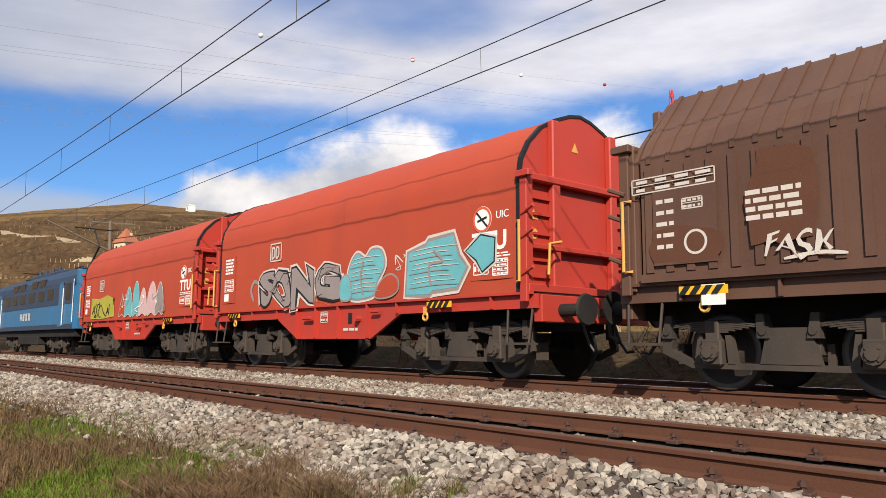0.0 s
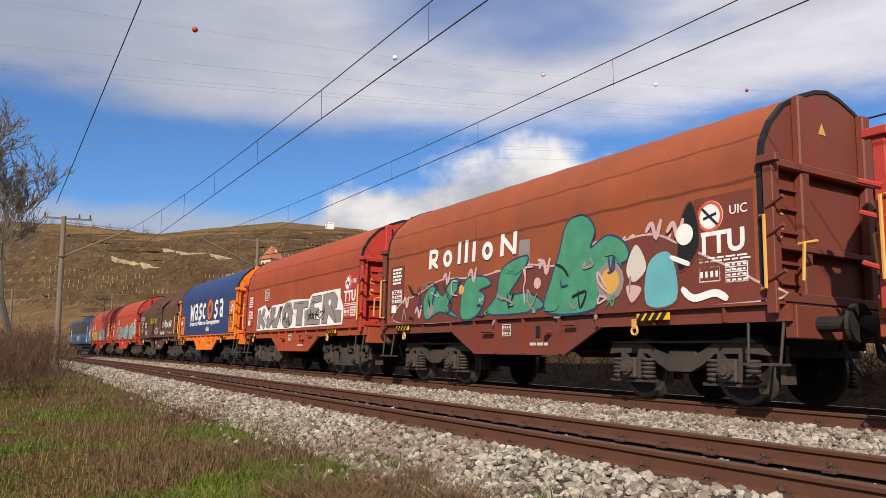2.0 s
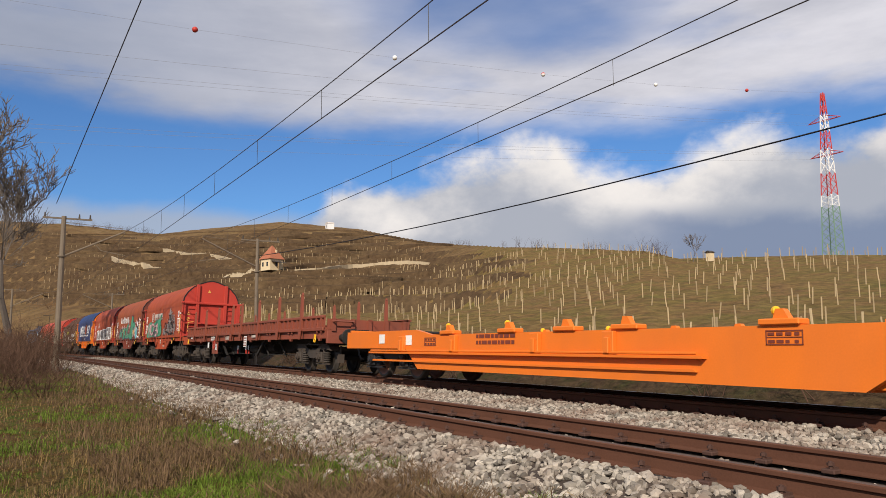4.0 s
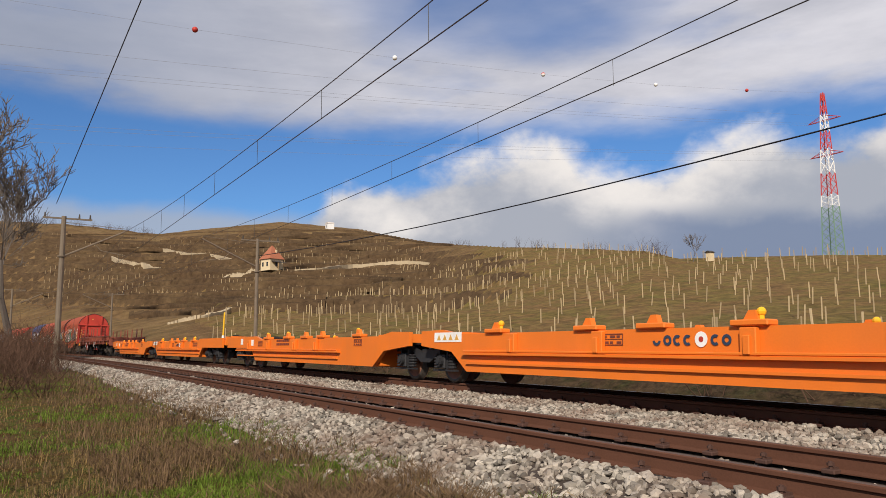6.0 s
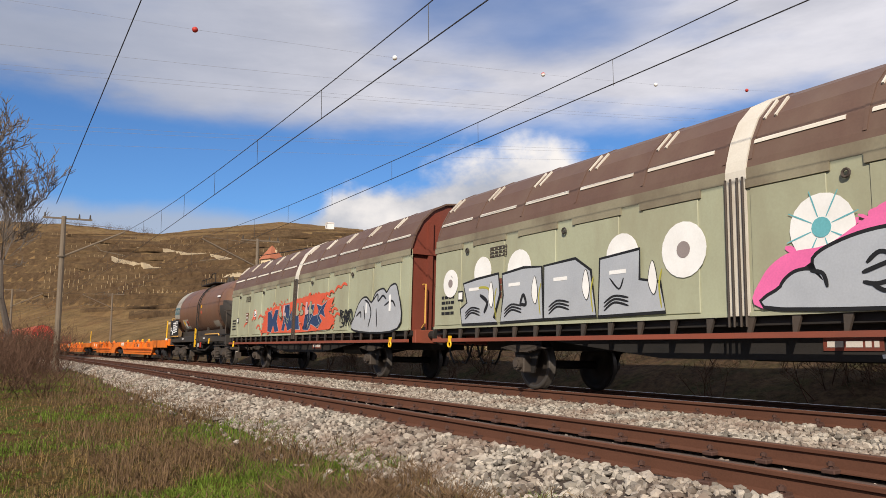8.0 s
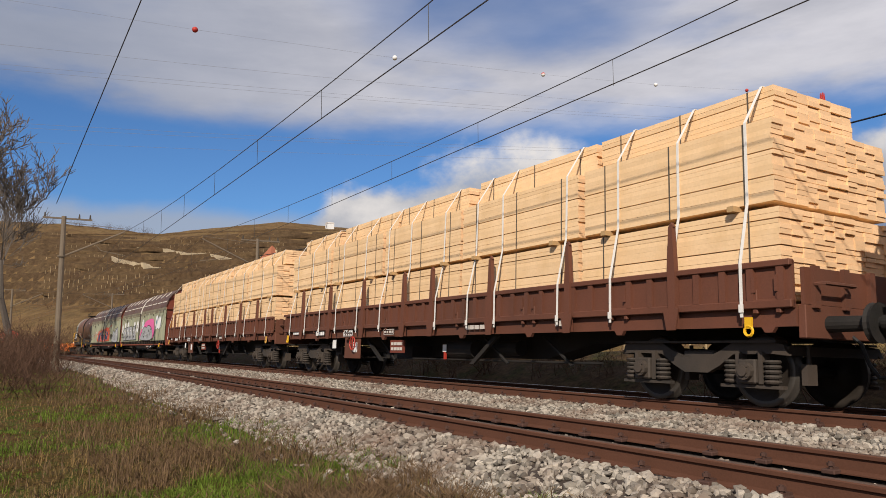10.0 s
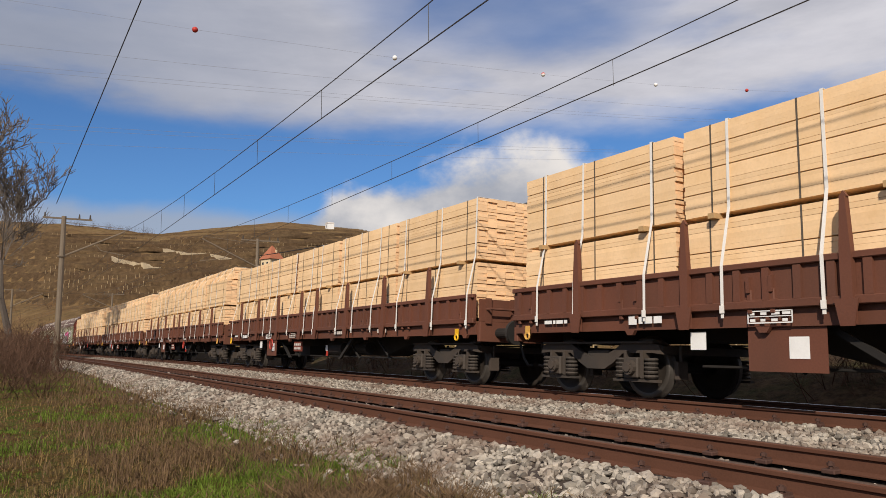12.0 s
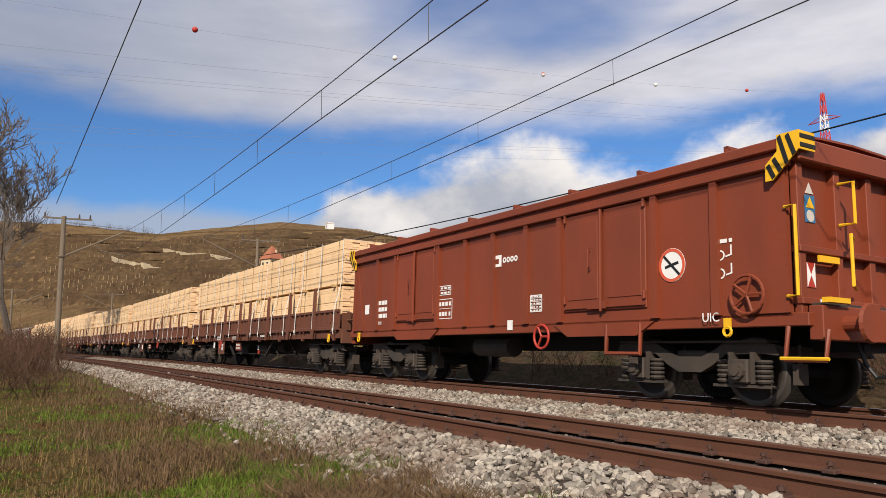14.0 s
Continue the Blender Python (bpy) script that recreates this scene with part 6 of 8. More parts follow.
def decor_blue(w):
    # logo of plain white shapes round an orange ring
    s = 0.17
    d = 0.62
    z = 2.04
    H = 0.68
    stroke(w, "logo_mark", [(d - 3.6, z + H), (d - 3.42, z), (d - 3.2, z + H * 0.85), (d - 2.98, z), (d - 2.8, z + H)], s, Y0, "white")
    for x in (d - 2.35, d + 2.28):
        annulus(w, "logo_mark", x, z + 0.2, 0.1, 0.23, Y0, "white")
        stroke(w, "logo_mark", [(x - 0.2, z + H - 0.02), (x + 0.05, z + H), (x + 0.2, z + H - 0.12), (x + 0.2, z + 0.02)], s, Y0 - 0.004, "white")
    for x in (d - 1.55, d + 1.38):
        stroke(w, "logo_mark", [(x + 0.24, z + H - 0.05), (x, z + H), (x - 0.18, z + H - 0.14), (x - 0.1, z + H * 0.56), (x + 0.14, z + H * 0.46), (x + 0.22, z + 0.16), (x + 0.02, z), (x - 0.22, z + 0.06)], s, Y0, "white")
    annulus(w, "logo_mark", d - 0.72, z + 0.34, 0.19, 0.37, Y0, "white", a0=0.9, a1=5.4)
    annulus(w, "logo_mark", d + 0.30, z + 0.38, 0.2, 0.46, Y0, "orange")
    text(w, "lettering", "Europas erster Anbieter von Güterwagensystemen", -3.0, 1.76, 0.30, Y0, "white", 0.004, wide=0.92)
    annulus(w, "logo_ring", d + 0.30, z + 0.38, 0.28, 0.32, Y0 - 0.006, "red_dull")
    bars(w, 0.35, 1.62, 0.55, 4, "white", Y0, 0.03, 0.025, 2)
    flat(w, "sign_panel", rect(-5.0, 1.35, 0.78, 0.92), Y0, "orange")
    bars(w, -4.9, 2.1, 0.55, 5, "black", Y0 - 0.005, 0.05, 0.04, 7)
    flat(w, "paper_label", rect(-4.9, 1.85, 0.28, 0.18), Y0 - 0.008, "white")
    flat(w, "sign_panel", rect(4.22, 1.35, 0.88, 1.28), Y0, "orange")
    no_hump(w, 4.66, 2.33, 0.2, Y0 - 0.005)
    text(w, "lettering", "TTU", 4.25, 1.78, 0.42, Y0 - 0.005, "black", 0.012, 0.96)
    bars(w, 4.27, 1.68, 0.8, 3, "black", Y0 - 0.005, 0.025, 0.04, 3)


# ---- brown hood wagon ----
def hood_wagon(u):
    w = coil_wagon(u, "brown", "brown", "leaf", "dirty brown steel hood wagon with ribbed sides and spray tags", outline=[(-1.43, 1.3), (-1.43, 2.86), (-1.27, 3.12), (-0.6, 3.82), (0.6, 3.82), (1.27, 3.12), (1.43, 2.86), (1.43, 1.3)])

    def roof(k, top):
        return [(-1.46 - k, 1.3), (-1.46 - k, 2.88 + k), (-1.30 - k, 3.12 + k), (-0.62, top), (0.62, top), (1.30 + k, 3.12 + k), (1.46 + k, 2.88 + k), (1.46 + k, 1.3)]
    for x0, x1, k, top in ((-5.1, -1.75, 0.0, 3.86), (1.55, 5.1, 0.0, 4.09), (-1.8, 1.6, 0.09, 4.0)):
        part("hood", shell(B(), roof(k, top), x0, x1, 0.03), "brown", w)
        rb = B()
        x = x0 + 0.12
        while x < x1 - 0.05:
            prism(rb, [(-1.475 - k, 2.80), (-1.475 - k, 2.89 + k), (-1.315 - k, 3.135 + k), (-0.64, top + 0.02), (-0.6, top - 0.01), (-1.28 - k, 3.11 + k), (-1.44 - k, 2.86 + k), (-1.44 - k, 2.80)], x - 0.03, x + 0.03)
            box(rb, x - 0.05, x + 0.05, -1.49 - k, -1.455 - k, 1.42, 2.74)
            x += 0.28
        part("hood_rib", rb, "brown", w)
        part("hood_edge", box(B(), x0, x1, -1.52 - k, -1.455 - k, 1.30, 1.40), "brown", w)
    y = -1.50
    flat(w, "sign_panel", rect(-4.55, 1.5, 0.85, 0.95), y, "brown")
    framed(w, -4.85, 2.42, 1.15, 0.2, y - 0.004, "cream", 2, 1)
    bars(w, -4.5, 2.26, 0.24, 5, "cream", y - 0.004, 0.05, 0.09, 3)
    framed(w, -4.15, 2.15, 0.28, 0.14, y - 0.004, "cream", 2, 2)
    annulus(w, "sign_ring", -3.98, 1.75, 0.12, 0.15, y - 0.004, "cream")
    flat(w, "logo_panel", rect(-3.2, 2.42, 0.4, 0.28), y - 0.002, "rail")
    bars(w, -3.35, 2.2, 0.62, 4, "cream", y - 0.004, 0.055, 0.04, 6)
    text(w, "spray_tag", "FASK", -3.2, 1.50, 0.34, y - 0.006, "cream", 0.0, 1.0, 0.2, sway=0.25)
    spray(w, [(-2.95, 1.46), (-2.6, 1.5), (-2.3, 1.47)], 0.04, y - 0.006, "cream")
    spray(w, [(-2.1, 1.6), (-2.0, 1.95), (-1.95, 1.55), (-2.2, 1.75), (-1.85, 1.85)], 0.03, y - 0.006, "cream")
    text(w, "spray_tag", "REGGRW!!", -1.45, 2.12, 0.42, y - 0.096, "olive_spray", 0.012, 1.0, 0.25, sway=0.2)
    text(w, "spray_tag", "OZEC", 0.0, 1.5, 0.50, y - 0.096, "cream", -0.006, 0.9, 0.3, sway=0.2)
    text(w, "spray_tag", "WRA-FASK", 2.3, 1.80, 0.52, y - 0.006, "white", 0.0, 0.82, 0.2, sway=0.28)
    text(w, "spray_tag", "FASK.WRA", 1.82, 1.42, 0.27, y - 0.096, "white", -0.002, 0.95, 0.2, sway=0.2)
    spray(w, [(3.3, 1.5), (3.5, 1.58), (3.7, 1.48), (3.9, 1.56), (4.4, 1.5), (4.6, 1.58)], 0.035, y - 0.006, "cream")
    flat(w, "sign_disc", disc(2.05, 1.98, 0.17), y - 0.004, "rail")
    annulus(w, "sign_ring", 2.05, 1.98, 0.13, 0.17, y - 0.008, "cream")
    blob(w, -4.7, -3.6, 1.46, 2.0, y - 0.001, "rail", 2, 16, "rust_patch")
    blob(w, -3.4, -2.5, 1.5, 2.75, y - 0.001, "rail", 5, 16, "rust_patch")
    flat(w, "paper_label", rect(-3.95, 1.0, 0.30, 0.24), -1.47, "white")
    for ob in w.children:                       # the lettering stands nearer the far end of its panel
        kind = ob.name.split(".")[0]
        if kind in ("stencil", "data_panel", "sign_ring", "sign_panel", "logo_panel", "rust_patch", "spray_line", "paper_label", "spray_tag"):
            at = ob.location.x if kind == "spray_tag" else ob.data.vertices[0].co.x
            if at < -2.2:
                ob.location.x -= 0.36
    return w


coil_wagon(-24.85, "red", "red_end", "leaf", "bright red tarpaulin coil wagon with yellow and pink graffiti", decor=decor_red1)
coil_wagon(-12.78, "red", "red_end", "leaf", "bright red tarpaulin coil wagon with grey and teal graffiti", decor=decor_red2)
hood_wagon(-0.32)
coil_wagon(11.30, "blue", "orange", "coil", "dark blue tarpaulin coil wagon with orange ends", "bogie_black", "yellow", decor_blue)
coil_wagon(23.35, "red_dull", "red_end", "leaf", "red tarpaulin coil wagon with grey and white graffiti", decor=decor_kw, sill="red_dull")
coil_wagon(35.38, "red_old", "maroon_end", "coil", "grimy dark red tarpaulin coil wagon with green graffiti", decor=decor_green)
coil_wagon(47.42, "red_dull", "red_end", "leaf", "faded red tarpaulin coil wagon with smeared grey graffiti", decor=decor_smeared, sill="red_dull")


# ---- stake wagons ----
def stake_wagon(u, mat, label, group, decor_seed, stakes_up=2.42, rim=1.80):
    w = empty("stake_wagon", label, "flat wagon", group)
    H = 9.2
    for s in (-1, 1):
        def side():
            bm = box(B(), -H, H, -0.04, 0.0, 1.22, rim - 0.02)
            box(bm, -H, H, -0.10, 0.0, rim - 0.08, rim, 0.01)
            box(bm, -H, H, -0.09, 0.0, 1.22, 1.32, 0.01)
            x = -H + 0.2
            while x < H:
                box(bm, x - 0.05, x + 0.05, -0.085, -0.04, 1.32, rim - 0.08)
                x += 0.42
            return bm
        shared("flap" + mat, side, mat, "side_flap", w, Matrix.Translation((0, s * 1.36, 0)) @ (Matrix() if s < 0 else Z180))

        def sill():
            bm = prism(B(), [(-H, 1.0), (-H, 1.26), (H, 1.26), (H, 1.0)], -0.02, 0.02, "y")
            for x in (-8.85, -6.3, -4.05, -1.8, 1.8, 4.05, 6.3, 8.85):
                for e in (-0.16, 0.16):
                    box(bm, x + e - 0.035, x + e + 0.035, -0.09, -0.02, 1.16, 1.46, 0.01)
                    box(bm, x + e - 0.025, x + e + 0.025, -0.115, -0.06, 1.42, 1.62)
                rod(bm, (x - 0.24, -0.08, 1.31), (x + 0.24, -0.08, 1.31), 0.025, 6)
                prism(bm, [(x - 0.1, 1.0), (x + 0.1, 1.0), (x + 0.05, 0.93), (x - 0.05, 0.93)], -0.06, 0.0, "y")
            return bm
        shared("sill" + mat, sill, mat, "side_sill", w, Matrix.Translation((0, s * 1.34, 0)) @ (Matrix() if s < 0 else Z180))

        def stake():
            bm = prism(B(), [(-0.065, 1.0), (0.065, 1.0), (0.068, rim), (0.032, stakes_up), (-0.032, stakes_up), (-0.068, rim)], -0.05, 0.03, "y")
            prism(bm, [(-0.05, stakes_up), (0.0, stakes_up + 0.07), (0.05, stakes_up), (0.02, stakes_up)], -0.03, 0.02, "y")
            prism(bm, [(-0.14, 1.28), (-0.08, 0.98), (0.08, 0.98), (0.14, 1.28)], -0.07, -0.05, "y")
            return bm
        for x in (-7.41, -5.19, -2.92, -0.66, 0.66, 2.92, 5.19, 7.41):
            shared("stake%s%.2f" % (mat, stakes_up), stake, mat, "stake", w, Matrix.Translation((x, s * 1.44, 0)) @ (Matrix() if s < 0 else Z180))
    box_part("floor", "lath", w, -H, H, -1.33, 1.33, 1.20, 1.26)
    shared("centre_sill_long", lambda: prism(B(), [(-9.1, 0.85), (-9.1, 1.2), (9.1, 1.2), (9.1, 0.85), (4.6, 0.85), (3.2, 0.55), (-3.2, 0.55), (-4.6, 0.85)], -0.35, 0.35, "y"), "under", "centre_sill", w)

    def gear():
        bm = box(B(), -2.6, -1.2, -0.9, 0.9, 0.5, 0.8)
        rod(bm, (0.4, -0.8, 0.72), (1.5, -0.8, 0.72), 0.19, 12)
        rod(bm, (2.2, -0.7, 0.75), (2.9, -0.7, 0.75), 0.15, 12)
        for a in (-3.4, 2.6):
            prism(bm, [(a, 0.98), (a + 0.16, 0.98), (a + (1.1 if a < 0 else -0.7), 0.42), (a + (0.94 if a < 0 else -0.86), 0.42)], -1.16, -1.10, "y")
        for a in (-4.6, -2.8, 2.0, 3.9):
            rod(bm, (a, -0.95, 0.95), (a + 0.8, -0.95, 0.45), 0.03, 6)
        rod(bm, (-5.4, -0.9, 0.5), (5.4, -0.9, 0.5), 0.02, 6)
        return bm
    shared("brake_gear", gear, "under", "brake_gear", w)
    for e in (-1, 1):
        def end():
            bm = box(B(), -0.05, 0.05, -1.33, 1.33, 0.86, 1.26, 0.01)
            box(bm, 0.0, 0.05, -1.33, 1.33, 1.26, rim - 0.1)
            for y in (-1.15, -0.55, 0.0, 0.55, 1.15):
                box(bm, 0.05, 0.10, y - 0.06, y + 0.06, 1.22, rim - 0.08)
            pipe(bm, [(0.1, -1.2, 1.5), (0.22, -1.2, 1.5), (0.22, -0.6, 1.5), (0.1, -0.6, 1.5)], 0.025, 6)
            return bm
        shared("end" + mat, end, mat, "headstock", w, Matrix.Translation((e * (H + 0.05), 0, 0)) @ (Matrix() if e > 0 else Z180))
        bogie(w, e * 7.43, "coil", "bogie")
    draw_gear(w, 9.87)
    hooks(w, (-8.75, 8.6), -1.42, 0.98, "yellow" if decor_seed % 2 else "tan_pipe")
    flat(w, "number_plate", rect(-4.32, 0.46, 1.05, 0.54), -1.32, mat)
    framed(w, -4.25, 1.04, 0.62, 0.16, -1.412, "white", 2, 4)
    rng = random.Random(decor_seed)
    flat(w, "paper_label", rect(-3.75, 0.62, 0.26, 0.26), -1.325, "white")
    if mat == "res":
        flat(w, "data_plate", rect(0.96, 0.76, 0.38, 0.40), -1.405, "white")
    else:
        box_part("number_board", "maroon_end", w, -1.6, -0.9, -1.30, -1.26, 0.62, 0.92, label="dark red number board")
        bars(w, -1.54, 0.80, 0.58, 2, "cream", -1.305, 0.07, 0.05, decor_seed)
    for k in range(12 if mat == "res" else 0):
        flat(w, "data_mark", rect(0.99 + 0.12 * (k % 3), 0.79 + 0.09 * (k // 3), 0.08, 0.055), -1.411, mat)
    framed(w, -1.75, 1.05, 0.55, 0.13, -1.412, "cream", 1, decor_seed)
    bars(w, -8.3, 1.14, 0.6, 1, "white", -1.412, 0.06, 0.06, decor_seed + 1)
    bars(w, 2.0, 1.1, 0.8, 1, "cream", -1.412, 0.08, 0.05, decor_seed + 2)
    bars(w, 4.8, 1.1, 0.5, 1, "cream", -1.412, 0.09, 0.05, decor_seed + 3)
    flat(w, "paper_label", rect(-5.25, 0.72, 0.26, 0.24), -1.30, "white")
    for x in (-1.35, -0.2, 0.15) if mat == "res" else (0.4,):
        flat(w, "paper_label", rect(x, 0.66, 0.16, 0.16), -1.0, "white")
        box_part("lever", "red_end", w, x + 0.06, x + 0.11, -1.01, -0.96, 0.50, 0.66)
    wheel = ring(B(), (0, 0, 0), (0, 1, 0), 0.17, 0.016, 18, 6)
    for k in range(4):
        a = k * math.pi / 2
        rod(wheel, (0, 0, 0), (0.17 * math.cos(a), 0, 0.17 * math.sin(a)), 0.012, 5)
    hw = part("brake_wheel", wheel, "red_end", w, "red hand brake wheel")
    hw.location = (-3.6 if decor_seed % 2 else 1.9, -1.42, 0.85)
    mover(w, u)
    return w


stake_wagon(63.22, "res", "empty oxide red stake wagon with upright side stakes", "stake wagons", 1, 2.36, 1.67)


# ---- sawn timber ----
def pack_mesh(length, height, width, layers, cols, seed):
    rng = np.random.default_rng(seed)
    V, F, I = [], [], []
    lh, cw = height / layers, width / cols
    hair = rng.random(layers) < 0.72
    q = [(0, 1, 5, 4), (2, 3, 7, 6), (4, 5, 6, 7), (3, 2, 1, 0), (1, 2, 6, 5), (3, 0, 4, 7)]
    for l in range(layers):
        for c in range(cols):
            a, b = -length / 2 + rng.uniform(-0.012, 0.02), length / 2 + rng.uniform(-0.02, 0.02)
            y0, y1 = -width / 2 + c * cw + 0.002, -width / 2 + (c + 1) * cw - 0.002
            if c == 0:
                y0 += rng.uniform(-0.0012, 0.0012)
            z0, z1 = l * lh, (l + 1) * lh - (0.016 if l % 5 == 4 and l < layers - 2 else 0.0006 if hair[l] else 0.004)
            k = len(V)
            V += [(a, y0, z0), (b, y0, z0), (b, y1, z0), (a, y1, z0), (a, y0, z1), (b, y0, z1), (b, y1, z1), (a, y1, z1)]
            F += [tuple(k + i for i in f) for f in q]
            I += [0, 0, 0, 0, 1, 1]
    return V, F, I


PACKS = {}


def lumber_pack(u, x, z, length, height, width, kind, label):
    key = (round(length, 2), round(height, 2), kind)
    if key not in PACKS:
        V, F, I = pack_mesh(length, height, width, max(4, int(height / 0.066)), 11 if width > 2 else 7, len(PACKS))
        ob = new("lumber_pack")
        PACKS[key] = raw("timber_block", V, F, ["lumber", "lumber_end"], ob, "stuff", index=I)
    else:
        ob = new("lumber_pack")
        tagged(same("timber_block", PACKS[key], Matrix(), ob), kind="stuff")
    tagged(ob, label, "timber", "timber packs")
    lath = shared("bearer%.1f" % width, lambda: box(B(), -0.05, 0.05, -width / 2 - 0.12, width / 2 + 0.12, -0.075, -0.002), "lath", "bearer", ob, Matrix.Translation((-length * 0.34, 0, 0)))
    shared("bearer%.1f" % width, None, "lath", "bearer", ob, Matrix.Translation((length * 0.34, 0, 0)))
    def band():
        return shell(B(), [(-width / 2 - 0.004, 0.0), (-width / 2 - 0.004, height + 0.004), (width / 2 + 0.004, height + 0.004), (width / 2 + 0.004, 0.0)], -0.012, 0.012, 0.008)
    for d in (-0.36, 0.02, 0.38):
        shared("band%.2f%.2f" % (height, width), band, "bind", "binding_band", ob, Matrix.Translation((d * length, 0, 0)))
    mover(ob, u + x, Matrix.Translation((0, 0, z)))
    return ob


def loaded_wagon(u, kind, seed):
    w = stake_wagon(u, "res_old", "worn oxide red stake wagon loaded with lashed sawn timber", "stake wagons", seed)
    lab = "pack of fresh pale sawn boards lashed on the wagon"
    rng = random.Random(seed)
    n, tiers = (5, ((1.34, 1.16), (2.58, 1.08))) if kind == "A" else (5, ((1.34, 1.12), (2.54, 1.26)))
    ends = [-9.1, -5.75, -2.2, 1.5, 5.25, 9.0] if kind == "A" else [-9.1 + 18.2 / n * k for k in range(n + 1)]
    for i in range(n):
        x, L = (ends[i] + ends[i + 1]) / 2, ends[i + 1] - ends[i]
        cut = rng.choice((0.0, 0.0, -0.12))
        for k, (z, h) in enumerate(tiers):
            lumber_pack(u, x, z, L - 0.10 + (cut if k else 0), h, 2.5, kind + str(k), lab)
        if kind == "A":
            lumber_pack(u, x + (0.06 if i % 2 else -0.1), 3.74, L - (0.10 if i % 2 else 0.45), 0.50, 1.75, "top", lab)
    top = 3.68 if kind == "A" else 3.82
    straps = n * 3 - 1

    def strap():
        bm = B()
        shell(bm, [(-1.475, 1.12), (-1.465, 1.8), (-1.28, 2.6), (-1.262, top), (1.262, top), (1.28, 2.6), (1.465, 1.8), (1.475, 1.12)] if kind != "A" else
              [(-1.475, 1.12), (-1.465, 1.8), (-1.28, 2.6), (-1.262, top), (-0.885, 4.26), (0.885, 4.26), (1.262, top), (1.28, 2.6), (1.465, 1.8), (1.475, 1.12)], -0.022, 0.022, 0.006)
        box(bm, -0.03, 0.03, -1.49, -1.47, 1.18, 1.28)
        return bm
    for i in range(straps):
        x = -8.7 + 17.4 * i / (straps - 1) + rng.uniform(-0.3, 0.3)
        tilt = Matrix.Rotation(rng.uniform(-0.02, 0.02), 4, "Y")
        shared("strap" + kind, strap, "strap", "lashing_strap", w, Matrix.Translation((x, 0, 0)) @ tilt)
    flat(w, "logo_mark", rect(-8.1 + 0.9 * (seed % 3), 1.08, 0.16, 0.13), -1.415, "white")
    bars(w, -7.9 + 0.9 * (seed % 3), 1.09, 0.45, 1, "white", -1.415, 0.1, 0.05, seed)
    return w


for i in range(6):
    loaded_wagon(197.6 + 19.74 * i, "A" if i < 3 else "B", 10 + i)


# ---- low pocket wagons ----
def pocket_wagon(u, seed):
    w = empty("pocket_wagon", "bright orange empty low articulated pocket wagon", "flat wagon", "pocket wagons")
    for h in (-1, 1):
        base = Matrix.Translation((h * 8.4, 0, 0)) @ (Matrix() if h > 0 else Z180)
        for s in (-1, 1):
            def side():
                return prism(B(), [(-8.1, 0.78), (-8.1, 1.10), (-7.2, 1.12), (-6.5, 1.02), (3.3, 1.02), (4.0, 1.14), (7.9, 1.14), (7.9, 0.72), (4.5, 0.72), (3.9, 0.27), (-6.2, 0.27), (-6.8, 0.66)], -0.05, 0.05, "y")
            shared("pocket_side", side, "orange", "side_beam", w, base @ Matrix.Translation((0, s * 1.28, 0)))

            def ledge():
                bm = prism(B(), [(-6.3, 0.60), (-6.3, 0.64), (4.1, 0.64), (4.1, 0.60)], -0.10, 0, "y")
                prism(bm, [(-6.2, 0.42), (3.95, 0.42), (3.9, 0.46), (-6.1, 0.46)], -0.05, 0, "y")
                rod(bm, (-6.2, -0.08, 0.67), (4.0, -0.08, 0.67), 0.022, 6)
                for x in (-4.6, -2.3, 0.45, 2.3):
                    box(bm, x - 0.12, x + 0.12, -0.09, 0, 0.64, 1.0, 0.01)
                    box(bm, x - 0.05, x + 0.05, -0.13, -0.09, 0.66, 0.9, 0.01)
                return bm
            shared("pocket_ledge", ledge, "orange", "side_ledge", w, base @ Matrix.Translation((0, s * 1.33, 0)) @ (Matrix() if s < 0 else Z180))

            def pad():
                bm = box(B(), -0.28, 0.28, -0.12, 0.10, 1.02, 1.10, 0.015)
                return prism(bm, [(-0.12, 1.10), (0.1, 1.10), (0.06, 1.22), (-0.04, 1.22)], -0.05, 0.05, "y")
            for x in (-5.2, -2.6, -1.2, 0.45, 2.6):
                shared("pocket_pad", pad, "orange", "support_pad", w, base @ Matrix.Translation((x, s * 1.28, 0)))

            def spigot():
                bm = rod(B(), (0, 0, 1.10), (0, 0, 1.18), 0.035, 8)
                bmesh.ops.create_uvsphere(bm, u_segments=8, v_segments=6, radius=0.06, matrix=Matrix.Translation((0, 0, 1.2)))
                return bm
            for x in (-5.2, 0.45, 2.6):
                shared("pocket_spigot", spigot, "yellow", "container_spigot", w, base @ Matrix.Translation((x + 0.1, s * 1.26, 0)))
        shared("pocket_floor", lambda: box(box(box(B(), -6.2, 3.9, -1.2, 1.2, 0.27, 0.33), 4.1, 7.9, -1.24, 1.24, 0.86, 1.06), -8.1, -6.4, -1.24, 1.24, 0.86, 1.06), "orange", "pocket_floor", w, base)
        shared("pocket_cross", lambda: box(box(B(), 3.9, 4.1, -1.2, 1.2, 0.3, 1.0), -6.4, -6.2, -1.2, 1.2, 0.3, 1.0), "orange", "end_bulkhead", w, base)
        shared("pocket_plate", lambda: box(B(), -0.9, 0.9, -0.55, 0.55, 1.08, 1.16, 0.03), "black", "hitch_plate", w, base @ Matrix.Translation((5.9, 0, 0)))
        bogie(w, h * 14.15, "coil", "bogie_black", "rust")
        box_part("headstock", "orange", w, h * 16.35 - 0.07, h * 16.35 + 0.07, -1.2, 1.2, 0.82, 1.2, bevel=0.01)
    bogie(w, 0.0, "coil", "bogie_black", "rust")
